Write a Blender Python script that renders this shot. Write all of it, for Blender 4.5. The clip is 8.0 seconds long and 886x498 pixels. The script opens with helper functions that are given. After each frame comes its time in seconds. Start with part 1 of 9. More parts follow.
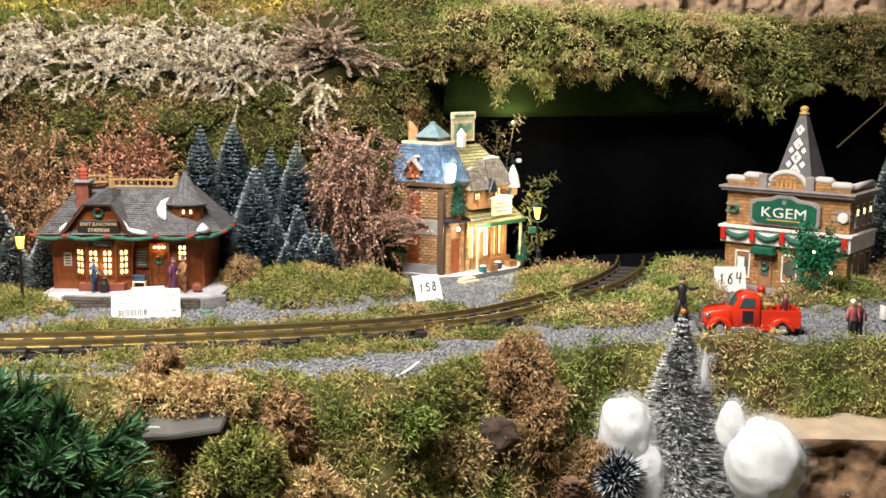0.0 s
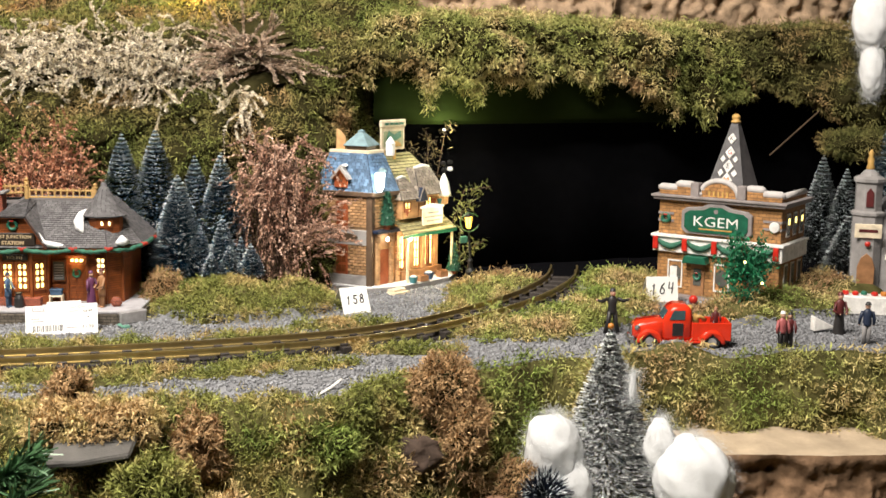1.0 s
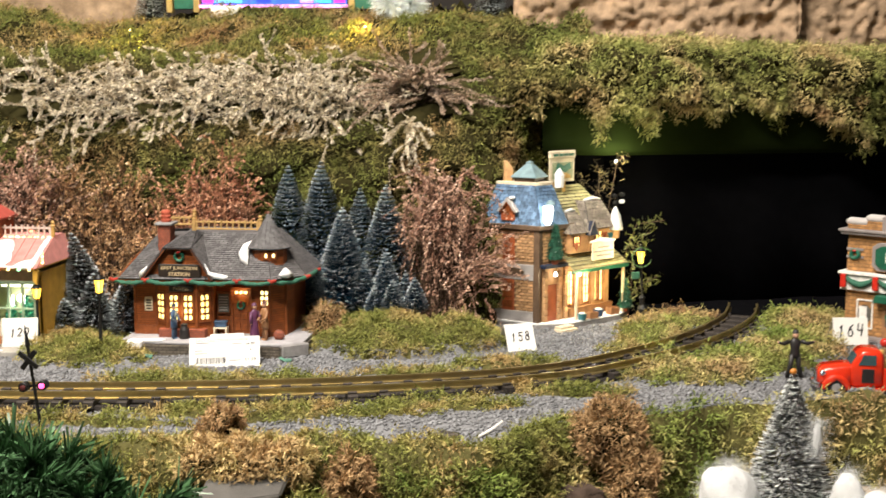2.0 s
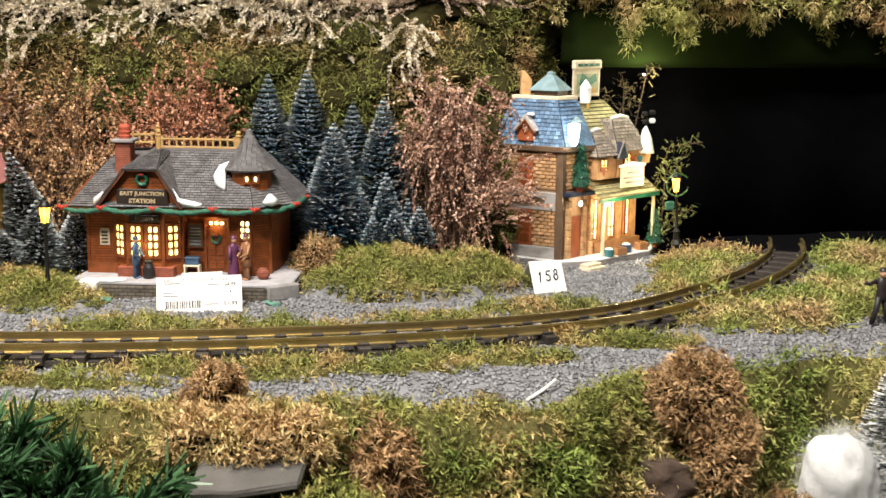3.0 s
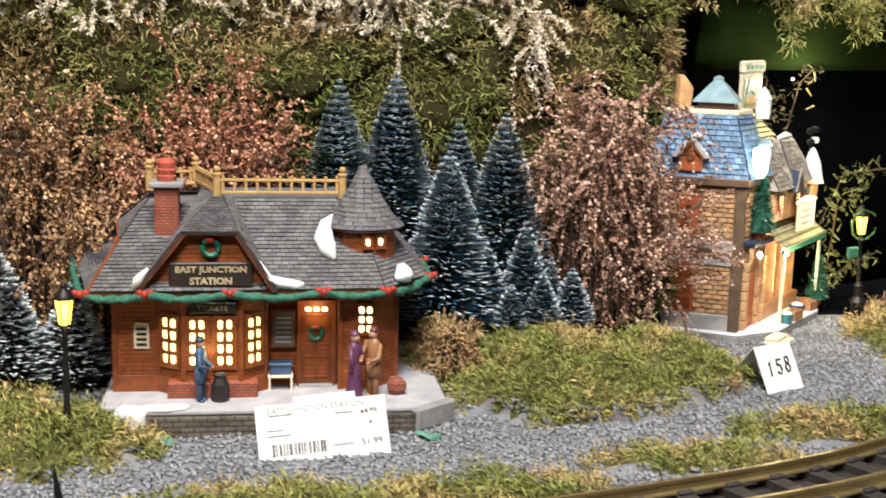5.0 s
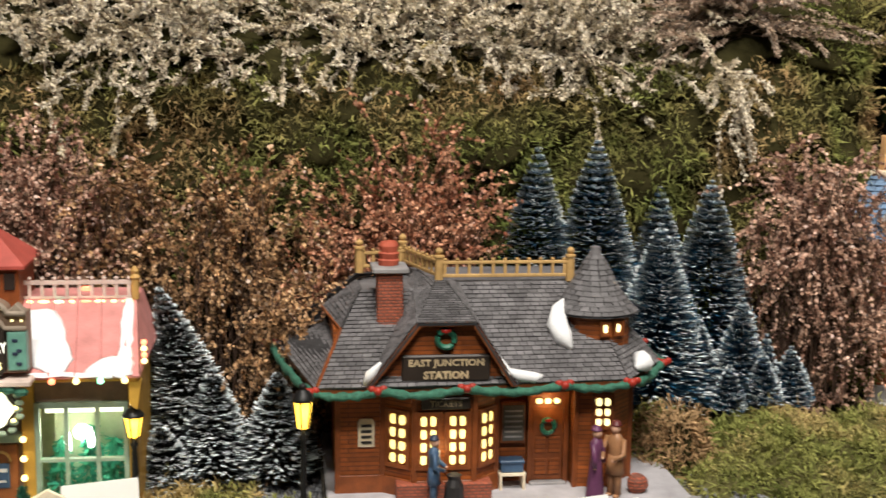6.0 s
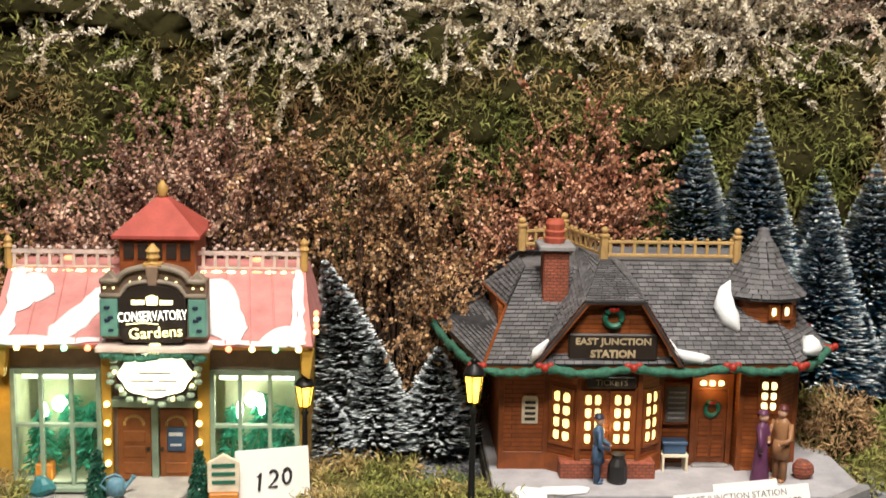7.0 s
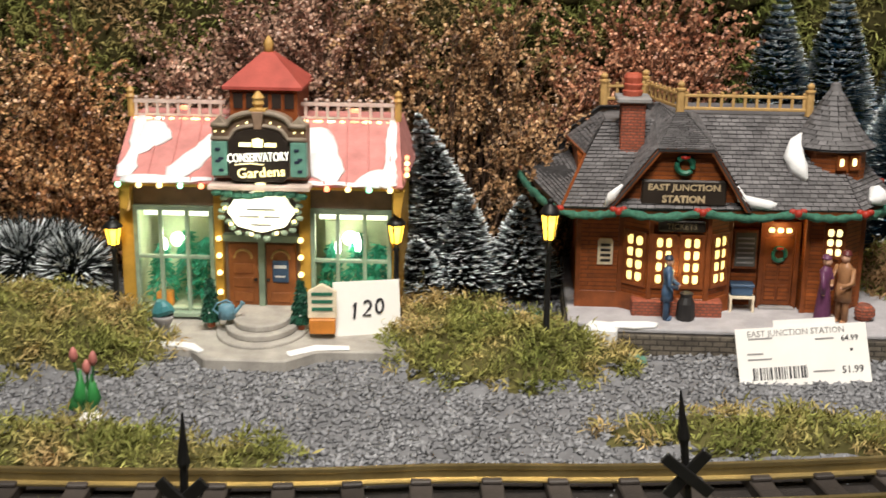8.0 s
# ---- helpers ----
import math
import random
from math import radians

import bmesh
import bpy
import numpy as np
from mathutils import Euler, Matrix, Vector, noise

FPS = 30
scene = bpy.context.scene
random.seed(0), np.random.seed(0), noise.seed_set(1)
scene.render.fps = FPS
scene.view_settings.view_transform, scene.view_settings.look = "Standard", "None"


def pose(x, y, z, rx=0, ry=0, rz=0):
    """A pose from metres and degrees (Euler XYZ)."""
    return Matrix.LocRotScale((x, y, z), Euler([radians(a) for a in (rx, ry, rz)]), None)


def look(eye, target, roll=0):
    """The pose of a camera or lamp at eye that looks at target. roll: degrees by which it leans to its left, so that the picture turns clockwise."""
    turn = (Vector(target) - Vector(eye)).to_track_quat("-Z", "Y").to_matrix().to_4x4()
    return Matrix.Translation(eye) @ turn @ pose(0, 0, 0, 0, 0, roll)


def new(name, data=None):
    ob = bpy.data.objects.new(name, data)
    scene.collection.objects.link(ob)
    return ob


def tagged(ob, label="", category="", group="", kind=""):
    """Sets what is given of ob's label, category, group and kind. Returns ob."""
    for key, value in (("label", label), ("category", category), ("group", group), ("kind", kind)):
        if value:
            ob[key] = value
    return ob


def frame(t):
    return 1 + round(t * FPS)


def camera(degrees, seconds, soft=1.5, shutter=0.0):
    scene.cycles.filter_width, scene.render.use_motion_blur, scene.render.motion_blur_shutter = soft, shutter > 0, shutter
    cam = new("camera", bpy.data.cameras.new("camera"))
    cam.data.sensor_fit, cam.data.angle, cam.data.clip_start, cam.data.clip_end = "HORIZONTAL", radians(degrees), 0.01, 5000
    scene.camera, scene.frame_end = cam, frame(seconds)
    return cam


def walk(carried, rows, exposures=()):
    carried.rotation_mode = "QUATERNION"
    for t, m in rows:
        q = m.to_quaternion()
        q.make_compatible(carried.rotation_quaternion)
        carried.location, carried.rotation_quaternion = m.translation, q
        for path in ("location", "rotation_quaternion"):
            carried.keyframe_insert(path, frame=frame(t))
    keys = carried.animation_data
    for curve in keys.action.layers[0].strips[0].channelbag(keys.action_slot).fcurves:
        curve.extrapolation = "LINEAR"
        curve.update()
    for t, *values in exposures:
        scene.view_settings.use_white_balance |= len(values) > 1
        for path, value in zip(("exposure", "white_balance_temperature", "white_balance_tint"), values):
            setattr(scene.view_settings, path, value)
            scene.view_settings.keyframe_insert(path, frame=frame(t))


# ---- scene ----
cam = camera(39.11, 8.0, shutter=0.22)
PATH = [
    (0, (0.5989, -1.8839, 0.3935), (0.5934, -0.8967, 0.2339), 0.65),
    (0.5, (0.6085, -1.8657, 0.3911), (0.6350, -0.8801, 0.2241), 0.68),
    (1, (0.6288, -1.8428, 0.4045), (0.6655, -0.8562, 0.2456), 0.82),
    (1.5, (0.6342, -1.8159, 0.4116), (0.6130, -0.8240, 0.2867), 0.66),
    (2, (0.6420, -1.7749, 0.3977), (0.5373, -0.7895, 0.2635), 0.17),
    (2.2, (0.6386, -1.7249, 0.3809), (0.5160, -0.7476, 0.2080), -0.06),
    (3.3, (0.4443, -1.4120, 0.3344), (0.4177, -0.4287, 0.1530), 0.84),
    (3.5, (0.3988, -1.3488, 0.3370), (0.3813, -0.3656, 0.1546), 0.66),
    (4, (0.3117, -1.2118, 0.3111), (0.3490, -0.2322, 0.1115), 0.83),
    (4.2, (0.2781, -1.1563, 0.3108), (0.3442, -0.1785, 0.1101), 0.96),
    (5.3, (0.0488, -0.9427, 0.3301), (0.2010, 0.0301, 0.1552), 1.34),
    (5.5, (0.0129, -0.9253, 0.3372), (0.1688, 0.0477, 0.1671), 1.14),
    (6, (-0.0461, -0.8828, 0.3471), (0.0806, 0.0961, 0.1869), 0.78),
    (6.5, (-0.0882, -0.8730, 0.3494), (-0.0217, 0.1125, 0.1935), 0.68),
    (7, (-0.0922, -0.8833, 0.3418), (-0.0490, 0.1005, 0.1678), 1.15),
    (7.5, (-0.0665, -0.9084, 0.3321), (-0.0547, 0.0633, 0.0965), 1.11),
    (8, (-0.0649, -0.9588, 0.3256), (-0.1158, 0.0048, 0.0633), 0.68),
]
walk(cam, [(t, look(eye, target, roll)) for t, eye, target, roll in PATH],
     [(0, -0.06, 6300, 10), (1.5, -0.09, 6650, 10), (2.2, -0.16, 6700, 10), (3.3, -0.11, 6400, 10), (4.2, -0.06, 6200, 10), (5.3, -0.35, 6050, 10), (6, -0.70, 6400, 10), (7, -0.57, 6450, 10), (8, -0.69, 6450, 10)])

# ---- light: a shop's ceiling lamps over the layout ----
world = bpy.data.worlds.new("shop_air")
scene.world = world
world.use_nodes = True
wbg = world.node_tree.nodes["Background"]
wbg.inputs[0].default_value = (1.0, 0.90, 0.76, 1)
wbg.inputs[1].default_value = 0.005
scene.view_settings.exposure = 0.0


def area_lamp(name, eye, target, sx, sy, watts, colour):
    data = bpy.data.lights.new(name, "AREA")
    data.shape, data.size, data.size_y, data.energy, data.color = "RECTANGLE", sx, sy, watts, colour
    ob = new(name, data)
    ob.matrix_world = look(eye, target)
    return ob


def bulb(name, place, watts, colour, radius=0.004):
    data = bpy.data.lights.new(name, "POINT")
    data.energy, data.color, data.shadow_soft_size = watts, colour, radius
    ob = new(name, data)
    ob.location = place
    return ob


area_lamp("ceiling_lamp", (0.1, -0.85, 1.95), (0.3, 0.1, 0.1), 0.7, 0.2, 80, (1.0, 0.915, 0.815))
area_lamp("ceiling_lamp", (0.85, -1.0, 1.95), (0.6, 0.2, 0.1), 0.5, 0.2, 9, (1.0, 0.915, 0.815))
area_lamp("ceiling_lamp", (-0.2, -1.8, 1.95), (0.2, 0.0, 0.0), 0.7, 0.2, 70, (1.0, 0.94, 0.84))

# ---- tools ----


def rnd(a, b):
    return random.uniform(a, b)


def tag_mesh(name, mesh, material, parent=None, label=""):
    ob = new(name, mesh)
    if material is not None:
        mesh.materials.append(material)
    if parent is not None:
        ob.parent = parent
    if label:
        ob["label"] = label
    return ob


class Shape:
    """A little builder of solids: boxes, tubes, prisms, lathes, joined into one mesh."""

    def __init__(self):
        self.v, self.f = [], []

    def add(self, verts, faces):
        n = len(self.v)
        self.v += [tuple(p) for p in verts]
        self.f += [tuple(n + i for i in face) for face in faces]
        return self

    def box(self, x0, x1, y0, y1, z0, z1, m=None):
        p = [Vector(c) for c in ((x0, y0, z0), (x1, y0, z0), (x1, y1, z0), (x0, y1, z0),
                                 (x0, y0, z1), (x1, y0, z1), (x1, y1, z1), (x0, y1, z1))]
        if m is not None:
            p = [m @ c for c in p]
        return self.add(p, [(3, 2, 1, 0), (4, 5, 6, 7), (0, 1, 5, 4), (1, 2, 6, 5), (2, 3, 7, 6), (3, 0, 4, 7)])

    def prism(self, poly, y0, y1, m=None):
        """A polygon in x and z, counterclockwise seen from -y, drawn out from y0 to y1."""
        n = len(poly)
        p = [Vector((x, y0, z)) for x, z in poly] + [Vector((x, y1, z)) for x, z in poly]
        if m is not None:
            p = [m @ c for c in p]
        faces = [tuple(range(n)), tuple(range(2 * n - 1, n - 1, -1))]
        faces += [(i, n + i, n + (i + 1) % n, (i + 1) % n) for i in range(n)]
        return self.add(p, faces)

    def slab(self, poly, z0, z1, m=None):
        """A polygon in x and y, counterclockwise from above, from z0 up to z1."""
        n = len(poly)
        p = [Vector((x, y, z0)) for x, y in poly] + [Vector((x, y, z1)) for x, y in poly]
        if m is not None:
            p = [m @ c for c in p]
        faces = [tuple(range(n - 1, -1, -1)), tuple(range(n, 2 * n))]
        faces += [(i, (i + 1) % n, n + (i + 1) % n, n + i) for i in range(n)]
        return self.add(p, faces)

    def loft(self, rings, close=True):
        """Rings of points of the same count, joined one to the next, with end caps."""
        n, base, faces = len(rings[0]), 0, []
        verts = [p for ring in rings for p in ring]
        for k in range(len(rings) - 1):
            for i in range(n):
                j = (i + 1) % n
                faces.append((k * n + i, k * n + j, (k + 1) * n + j, (k + 1) * n + i))
        if close:
            faces.append(tuple(range(n - 1, -1, -1)))
            faces.append(tuple(range((len(rings) - 1) * n, len(rings) * n)))
        return self.add(verts, faces)

    def lathe(self, cx, cy, profile, n=12, turn=0.0, sx=1.0, sy=1.0):
        """A profile of (radius, z) turned round an upright axis."""
        rings = []
        for r, z in profile:
            rings.append([(cx + sx * r * math.cos(turn + 2 * math.pi * i / n), cy + sy * r * math.sin(turn + 2 * math.pi * i / n), z) for i in range(n)])
        return self.loft(rings)

    def tube(self, points, radii, n=6):
        pts = [Vector(p) for p in points]
        if not isinstance(radii, (list, tuple)):
            radii = [radii] * len(pts)
        rings = []
        for k, p in enumerate(pts):
            d = (pts[min(k + 1, len(pts) - 1)] - pts[max(k - 1, 0)]).normalized()
            a = d.cross(Vector((0, 0, 1)) if abs(d.z) < 0.9 else Vector((1, 0, 0))).normalized()
            b = a.cross(d)
            rk = float(radii[k])
            rings.append([p + rk * (math.cos(2 * math.pi * i / n) * a - math.sin(2 * math.pi * i / n) * b) for i in range(n)])
        return self.loft(rings)

    def ball(self, c, rx, ry=None, rz=None, n=10, rings=6):
        ry, rz = ry or rx, rz or rx
        prof = []
        for k in range(1, rings):
            a = math.pi * k / rings
            prof.append([(c[0] + rx * math.sin(a) * math.cos(2 * math.pi * i / n), c[1] + ry * math.sin(a) * math.sin(2 * math.pi * i / n), c[2] - rz * math.cos(a)) for i in range(n)])
        return self.loft(prof)

    def mesh(self, name, bevel=0.0, smooth=False, jitter=0.0):
        me = bpy.data.meshes.new(name)
        me.from_pydata(self.v, [], self.f)
        bm = bmesh.new()
        bm.from_mesh(me)
        bmesh.ops.recalc_face_normals(bm, faces=bm.faces)
        if bevel > 0:
            edges = [e for e in bm.edges if len(e.link_faces) == 2 and e.calc_face_angle(0) > 0.5]
            bmesh.ops.bevel(bm, geom=edges, offset=bevel, segments=1, affect="EDGES", clamp_overlap=True)
        if jitter > 0:
            for v in bm.verts:
                v.co += jitter * noise.noise_vector(v.co * 90)
        if smooth:
            for f in bm.faces:
                f.smooth = True
        bm.to_mesh(me)
        bm.free()
        return me


def part(name, shape, material, parent=None, label="", bevel=0.0, smooth=False, jitter=0.0):
    return tag_mesh(name, shape.mesh(name, bevel, smooth, jitter), material, parent, label)


def thing(name, m, label, category, group="", kind=""):
    ob = new(name)
    ob.empty_display_size = 0.01
    ob.matrix_world = m
    return tagged(ob, label, category, group, kind)


def bulk(name, verts, faces, material, parent=None, label=""):
    """One mesh from number arrays: faces all of one size."""
    verts, faces = np.ascontiguousarray(verts, np.float32), np.ascontiguousarray(faces, np.int32)
    me = bpy.data.meshes.new(name)
    n, k = faces.shape
    me.vertices.add(len(verts))
    me.vertices.foreach_set("co", verts.ravel())
    me.loops.add(n * k)
    me.loops.foreach_set("vertex_index", faces.ravel())
    me.polygons.add(n)
    me.polygons.foreach_set("loop_start", np.arange(0, n * k, k, dtype=np.int32))
    me.update(calc_edges=True)
    return tag_mesh(name, me, material, parent, label)


def smooth_all(ob):
    ob.data.polygons.foreach_set("use_smooth", np.ones(len(ob.data.polygons), bool))
    return ob


rng = np.random.default_rng(7)


def hashed(i, j, seed):
    h = np.sin(i * 127.1 + j * 311.7 + seed * 74.7) * 43758.5453
    return h - np.floor(h)


def value_noise(x, y, seed=0):
    i, j = np.floor(x), np.floor(y)
    u, v = x - i, y - j
    u, v = u * u * (3 - 2 * u), v * v * (3 - 2 * v)
    return ((hashed(i, j, seed) * (1 - u) + hashed(i + 1, j, seed) * u) * (1 - v)
            + (hashed(i, j + 1, seed) * (1 - u) + hashed(i + 1, j + 1, seed) * u) * v) - 0.5


def fbm(x, y, freq, seed=0, octaves=3):
    x, y = np.asarray(x, float), np.asarray(y, float)
    return sum(value_noise(x * freq * 2**k, y * freq * 2**k, seed + k) / 2**k for k in range(octaves))


def domes(x, y, cell, seed=0):
    """Rounded cushions packed side by side, 1 at their tops and 0 in the creases between them."""
    x, y = np.asarray(x, float) / cell, np.asarray(y, float) / cell
    x, y = x + 0.5 * value_noise(x * 1.7, y * 1.7, seed + 5), y + 0.5 * value_noise(x * 1.7, y * 1.7, seed + 6)
    i0, j0 = np.floor(x), np.floor(y)
    best = np.zeros(np.broadcast(x, y).shape)
    for di in (-1, 0, 1):
        for dj in (-1, 0, 1):
            i, j = i0 + di, j0 + dj
            cx, cy = i + 0.15 + 0.7 * hashed(i, j, seed + 1), j + 0.15 + 0.7 * hashed(i, j, seed + 2)
            r, top = 0.62 + 0.35 * hashed(i, j, seed + 3), 0.55 + 0.45 * hashed(i, j, seed + 4)
            best = np.maximum(best, top * np.sqrt(np.clip(1 - ((x - cx) ** 2 + (y - cy) ** 2) / r**2, 0, 1)))
    return best


def grid_faces(nu, nv):
    i, j = np.meshgrid(np.arange(nu - 1), np.arange(nv - 1), indexing="ij")
    a = (i * nv + j).ravel()
    return np.stack([a, a + nv, a + nv + 1, a + 1], 1)


def sample_on(verts, quads, count, keep=None):
    """Points and normals spread evenly over a mesh of quads."""
    tri = np.concatenate([quads[:, [0, 1, 2]], quads[:, [0, 2, 3]]])
    a, b, c = verts[tri[:, 0]], verts[tri[:, 1]], verts[tri[:, 2]]
    n = np.cross(b - a, c - a)
    area = np.linalg.norm(n, axis=1)
    pick = rng.choice(len(tri), count, p=area / area.sum())
    r1, r2 = np.sqrt(rng.random(count))[:, None], rng.random(count)[:, None]
    p = (1 - r1) * a[pick] + r1 * (1 - r2) * b[pick] + r1 * r2 * c[pick]
    nn = n[pick] / (area[pick][:, None] + 1e-12)
    if keep is not None:
        ok = keep(p)
        p, nn = p[ok], nn[ok]
    return p, nn


def unit(a):
    return a / (np.linalg.norm(a, axis=1, keepdims=True) + 1e-9)


def strands(p, n, length, width, spread=0.9, droop=0.25, lift=0.55):
    """Short narrow leaves growing from points along normals: vertices and quads."""
    k = len(p)
    d = unit(lift * n + spread * rng.normal(size=(k, 3)) * 0.6)
    ln = (length * rng.uniform(0.5, 1.4, k))[:, None]
    tip = p + ln * unit(d + np.array([0, 0, -droop]) * 0.5)
    side = unit(np.cross(d, rng.normal(size=(k, 3))))
    w = (width * rng.uniform(0.6, 1.3, k))[:, None]
    v = np.stack([p - side * w, p + side * w, tip + side * w * 0.5, tip - side * w * 0.5], 1).reshape(-1, 3)
    return v, 4 * np.arange(k)[:, None] + np.array([[0, 1, 2, 3]])


def scattered(tv, tf, places, sizes, flat=1.0):
    """Copies of one small solid at places, turned and sized at random, as vertices and faces."""
    k = len(places)
    q = rng.normal(size=(k, 4))
    q /= np.linalg.norm(q, axis=1, keepdims=True)
    w, x, y, z = q.T
    r = np.stack([1 - 2 * (y * y + z * z), 2 * (x * y - z * w), 2 * (x * z + y * w),
                  2 * (x * y + z * w), 1 - 2 * (x * x + z * z), 2 * (y * z - x * w),
                  2 * (x * z - y * w), 2 * (y * z + x * w), 1 - 2 * (x * x + y * y)], 1).reshape(k, 3, 3)
    pts = np.einsum("kij,vj->kvi", r, tv) * np.asarray(sizes).reshape(k, -1)[:, None, :]
    pts[:, :, 2] *= flat
    v = (pts + places[:, None, :]).reshape(-1, 3)
    f = (tf[None] + (len(tv) * np.arange(k))[:, None, None]).reshape(-1, tf.shape[1])
    return v, f

# ---- materials ----


def mat(name, base, rough=0.6, metal=0.0, var=0.2, scale=60.0, fine=500.0, bump=0.15, dirt=0.0, island=0.0, each=0.0,
        spec=0.4, emit=0.0, glow=None, ramp=None, coat=0.0):
    """A painted or natural surface: colour varied at two scales, with fine relief. island, each: spread of brightness from piece to piece."""
    m = bpy.data.materials.new(name)
    m.use_nodes = True
    nt = m.node_tree
    nd, ln = nt.nodes, nt.links
    bsdf = nd["Principled BSDF"]
    bsdf.inputs["Roughness"].default_value = rough
    bsdf.inputs["Metallic"].default_value = metal
    bsdf.inputs["Specular IOR Level"].default_value = spec
    bsdf.inputs["Coat Weight"].default_value = coat
    tc = nd.new("ShaderNodeTexCoord")
    n1, n2 = nd.new("ShaderNodeTexNoise"), nd.new("ShaderNodeTexNoise")
    n1.inputs["Scale"].default_value, n1.inputs["Detail"].default_value = scale, 4
    n2.inputs["Scale"].default_value, n2.inputs["Detail"].default_value = fine, 2
    for n in (n1, n2):
        ln.new(tc.outputs["Object"], n.inputs["Vector"])
    cr = nd.new("ShaderNodeValToRGB")
    stops = ramp or [(0.25, [c * (1 - var) for c in base]), (0.75, [min(1, c * (1 + var)) for c in base])]
    while len(cr.color_ramp.elements) < len(stops):
        cr.color_ramp.elements.new(0.5)
    for e, (pos, col) in zip(cr.color_ramp.elements, stops):
        e.position, e.color = pos, (*col, 1)
    ln.new(n1.outputs["Fac"], cr.inputs["Fac"])
    mul = nd.new("ShaderNodeMath")
    mul.operation = "MULTIPLY_ADD"
    mul.inputs[1].default_value, mul.inputs[2].default_value = 0.9 * var, 1 - 0.45 * var
    ln.new(n2.outputs["Fac"], mul.inputs[0])
    value = mul.outputs[0]
    for amount, node, sock in ((island, "ShaderNodeNewGeometry", "Random Per Island"), (each, "ShaderNodeObjectInfo", "Random")):
        if amount:
            src = nd.new(node)
            ma = nd.new("ShaderNodeMath")
            ma.operation = "MULTIPLY_ADD"
            ma.inputs[1].default_value, ma.inputs[2].default_value = 2 * amount, 1 - amount
            ln.new(src.outputs[sock], ma.inputs[0])
            mm = nd.new("ShaderNodeMath")
            mm.operation = "MULTIPLY"
            ln.new(value, mm.inputs[0]), ln.new(ma.outputs[0], mm.inputs[1])
            value = mm.outputs[0]
    mix = nd.new("ShaderNodeVectorMath")
    mix.operation = "SCALE"
    ln.new(cr.outputs["Color"], mix.inputs[0])
    ln.new(value, mix.inputs["Scale"])
    ln.new(mix.outputs[0], bsdf.inputs["Base Color"])
    if bump:
        bp = nd.new("ShaderNodeBump")
        bp.inputs["Strength"].default_value, bp.inputs["Distance"].default_value = bump, 0.001
        ln.new(n2.outputs["Fac"], bp.inputs["Height"])
        ln.new(bp.outputs["Normal"], bsdf.inputs["Normal"])
    if emit:
        bsdf.inputs["Emission Color"].default_value = (*(glow or base), 1)
        bsdf.inputs["Emission Strength"].default_value = emit
    return m


def rows_mat(name, face, joint, width, height, rough=0.7, var=0.25, bump=0.5, joint_size=0.0006, offset=0.5):
    """Courses of shingles, bricks or boards, running along x or y and stacked along z, in real size."""
    m = mat(name, face, rough, var=var, scale=120, fine=700, bump=0)
    nt = m.node_tree
    nd, ln = nt.nodes, nt.links
    bsdf = nd["Principled BSDF"]
    tc = nd.new("ShaderNodeTexCoord")
    sep, add, com = nd.new("ShaderNodeSeparateXYZ"), nd.new("ShaderNodeMath"), nd.new("ShaderNodeCombineXYZ")
    ln.new(tc.outputs["Object"], sep.inputs[0])
    ln.new(sep.outputs[0], add.inputs[0]), ln.new(sep.outputs[1], add.inputs[1])
    ln.new(add.outputs[0], com.inputs[0]), ln.new(sep.outputs[2], com.inputs[1])
    br = nd.new("ShaderNodeTexBrick")
    br.offset = offset
    br.inputs["Scale"].default_value = 1.0
    br.inputs["Mortar Size"].default_value = joint_size
    br.inputs["Mortar Smooth"].default_value = 0.3
    br.inputs["Brick Width"].default_value, br.inputs["Row Height"].default_value = width, height
    br.inputs["Color1"].default_value = (1, 1, 1, 1)
    br.inputs["Color2"].default_value = (1 - var, 1 - var, 1 - var, 1)
    br.inputs["Mortar"].default_value = (*[j / max(f, 0.01) for j, f in zip(joint, face)], 1)
    ln.new(com.outputs[0], br.inputs["Vector"])
    old = bsdf.inputs["Base Color"].links[0].from_socket
    mul = nd.new("ShaderNodeVectorMath")
    mul.operation = "MULTIPLY"
    ln.new(old, mul.inputs[0]), ln.new(br.outputs["Color"], mul.inputs[1])
    ln.new(mul.outputs[0], bsdf.inputs["Base Color"])
    bp = nd.new("ShaderNodeBump")
    bp.invert = True
    bp.inputs["Strength"].default_value, bp.inputs["Distance"].default_value = bump, 0.0012
    ln.new(br.outputs["Fac"], bp.inputs["Height"])
    ln.new(bp.outputs["Normal"], bsdf.inputs["Normal"])
    return m


GREEN, OLIVE, STRAW, BROWN = (0.112, 0.138, 0.034), (0.25, 0.25, 0.06), (0.45, 0.325, 0.13), (0.27, 0.16, 0.075)
M_moss = mat("moss", GREEN, 0.9, scale=9, fine=45, var=0.7, bump=0, island=0.5, spec=0.15,
             ramp=[(0.34, GREEN), (0.45, (0.175, 0.185, 0.052)), (0.53, (0.225, 0.200, 0.070)), (0.61, (0.34, 0.245, 0.11)), (0.70, BROWN)])
M_moss_front = mat("moss_dry", OLIVE, 0.9, scale=8, fine=45, var=0.7, bump=0, island=0.5, spec=0.15,
                   ramp=[(0.36, (0.185, 0.245, 0.058)), (0.46, (0.325, 0.34, 0.105)), (0.535, (0.50, 0.40, 0.18)), (0.63, (0.37, 0.235, 0.125))])
M_moss_over = mat("moss_olive", OLIVE, 0.9, scale=9, fine=45, var=0.7, bump=0, island=0.5, spec=0.15,
                  ramp=[(0.34, (0.18, 0.205, 0.056)), (0.47, (0.32, 0.32, 0.105)), (0.56, (0.50, 0.41, 0.185)), (0.67, (0.33, 0.215, 0.105))])
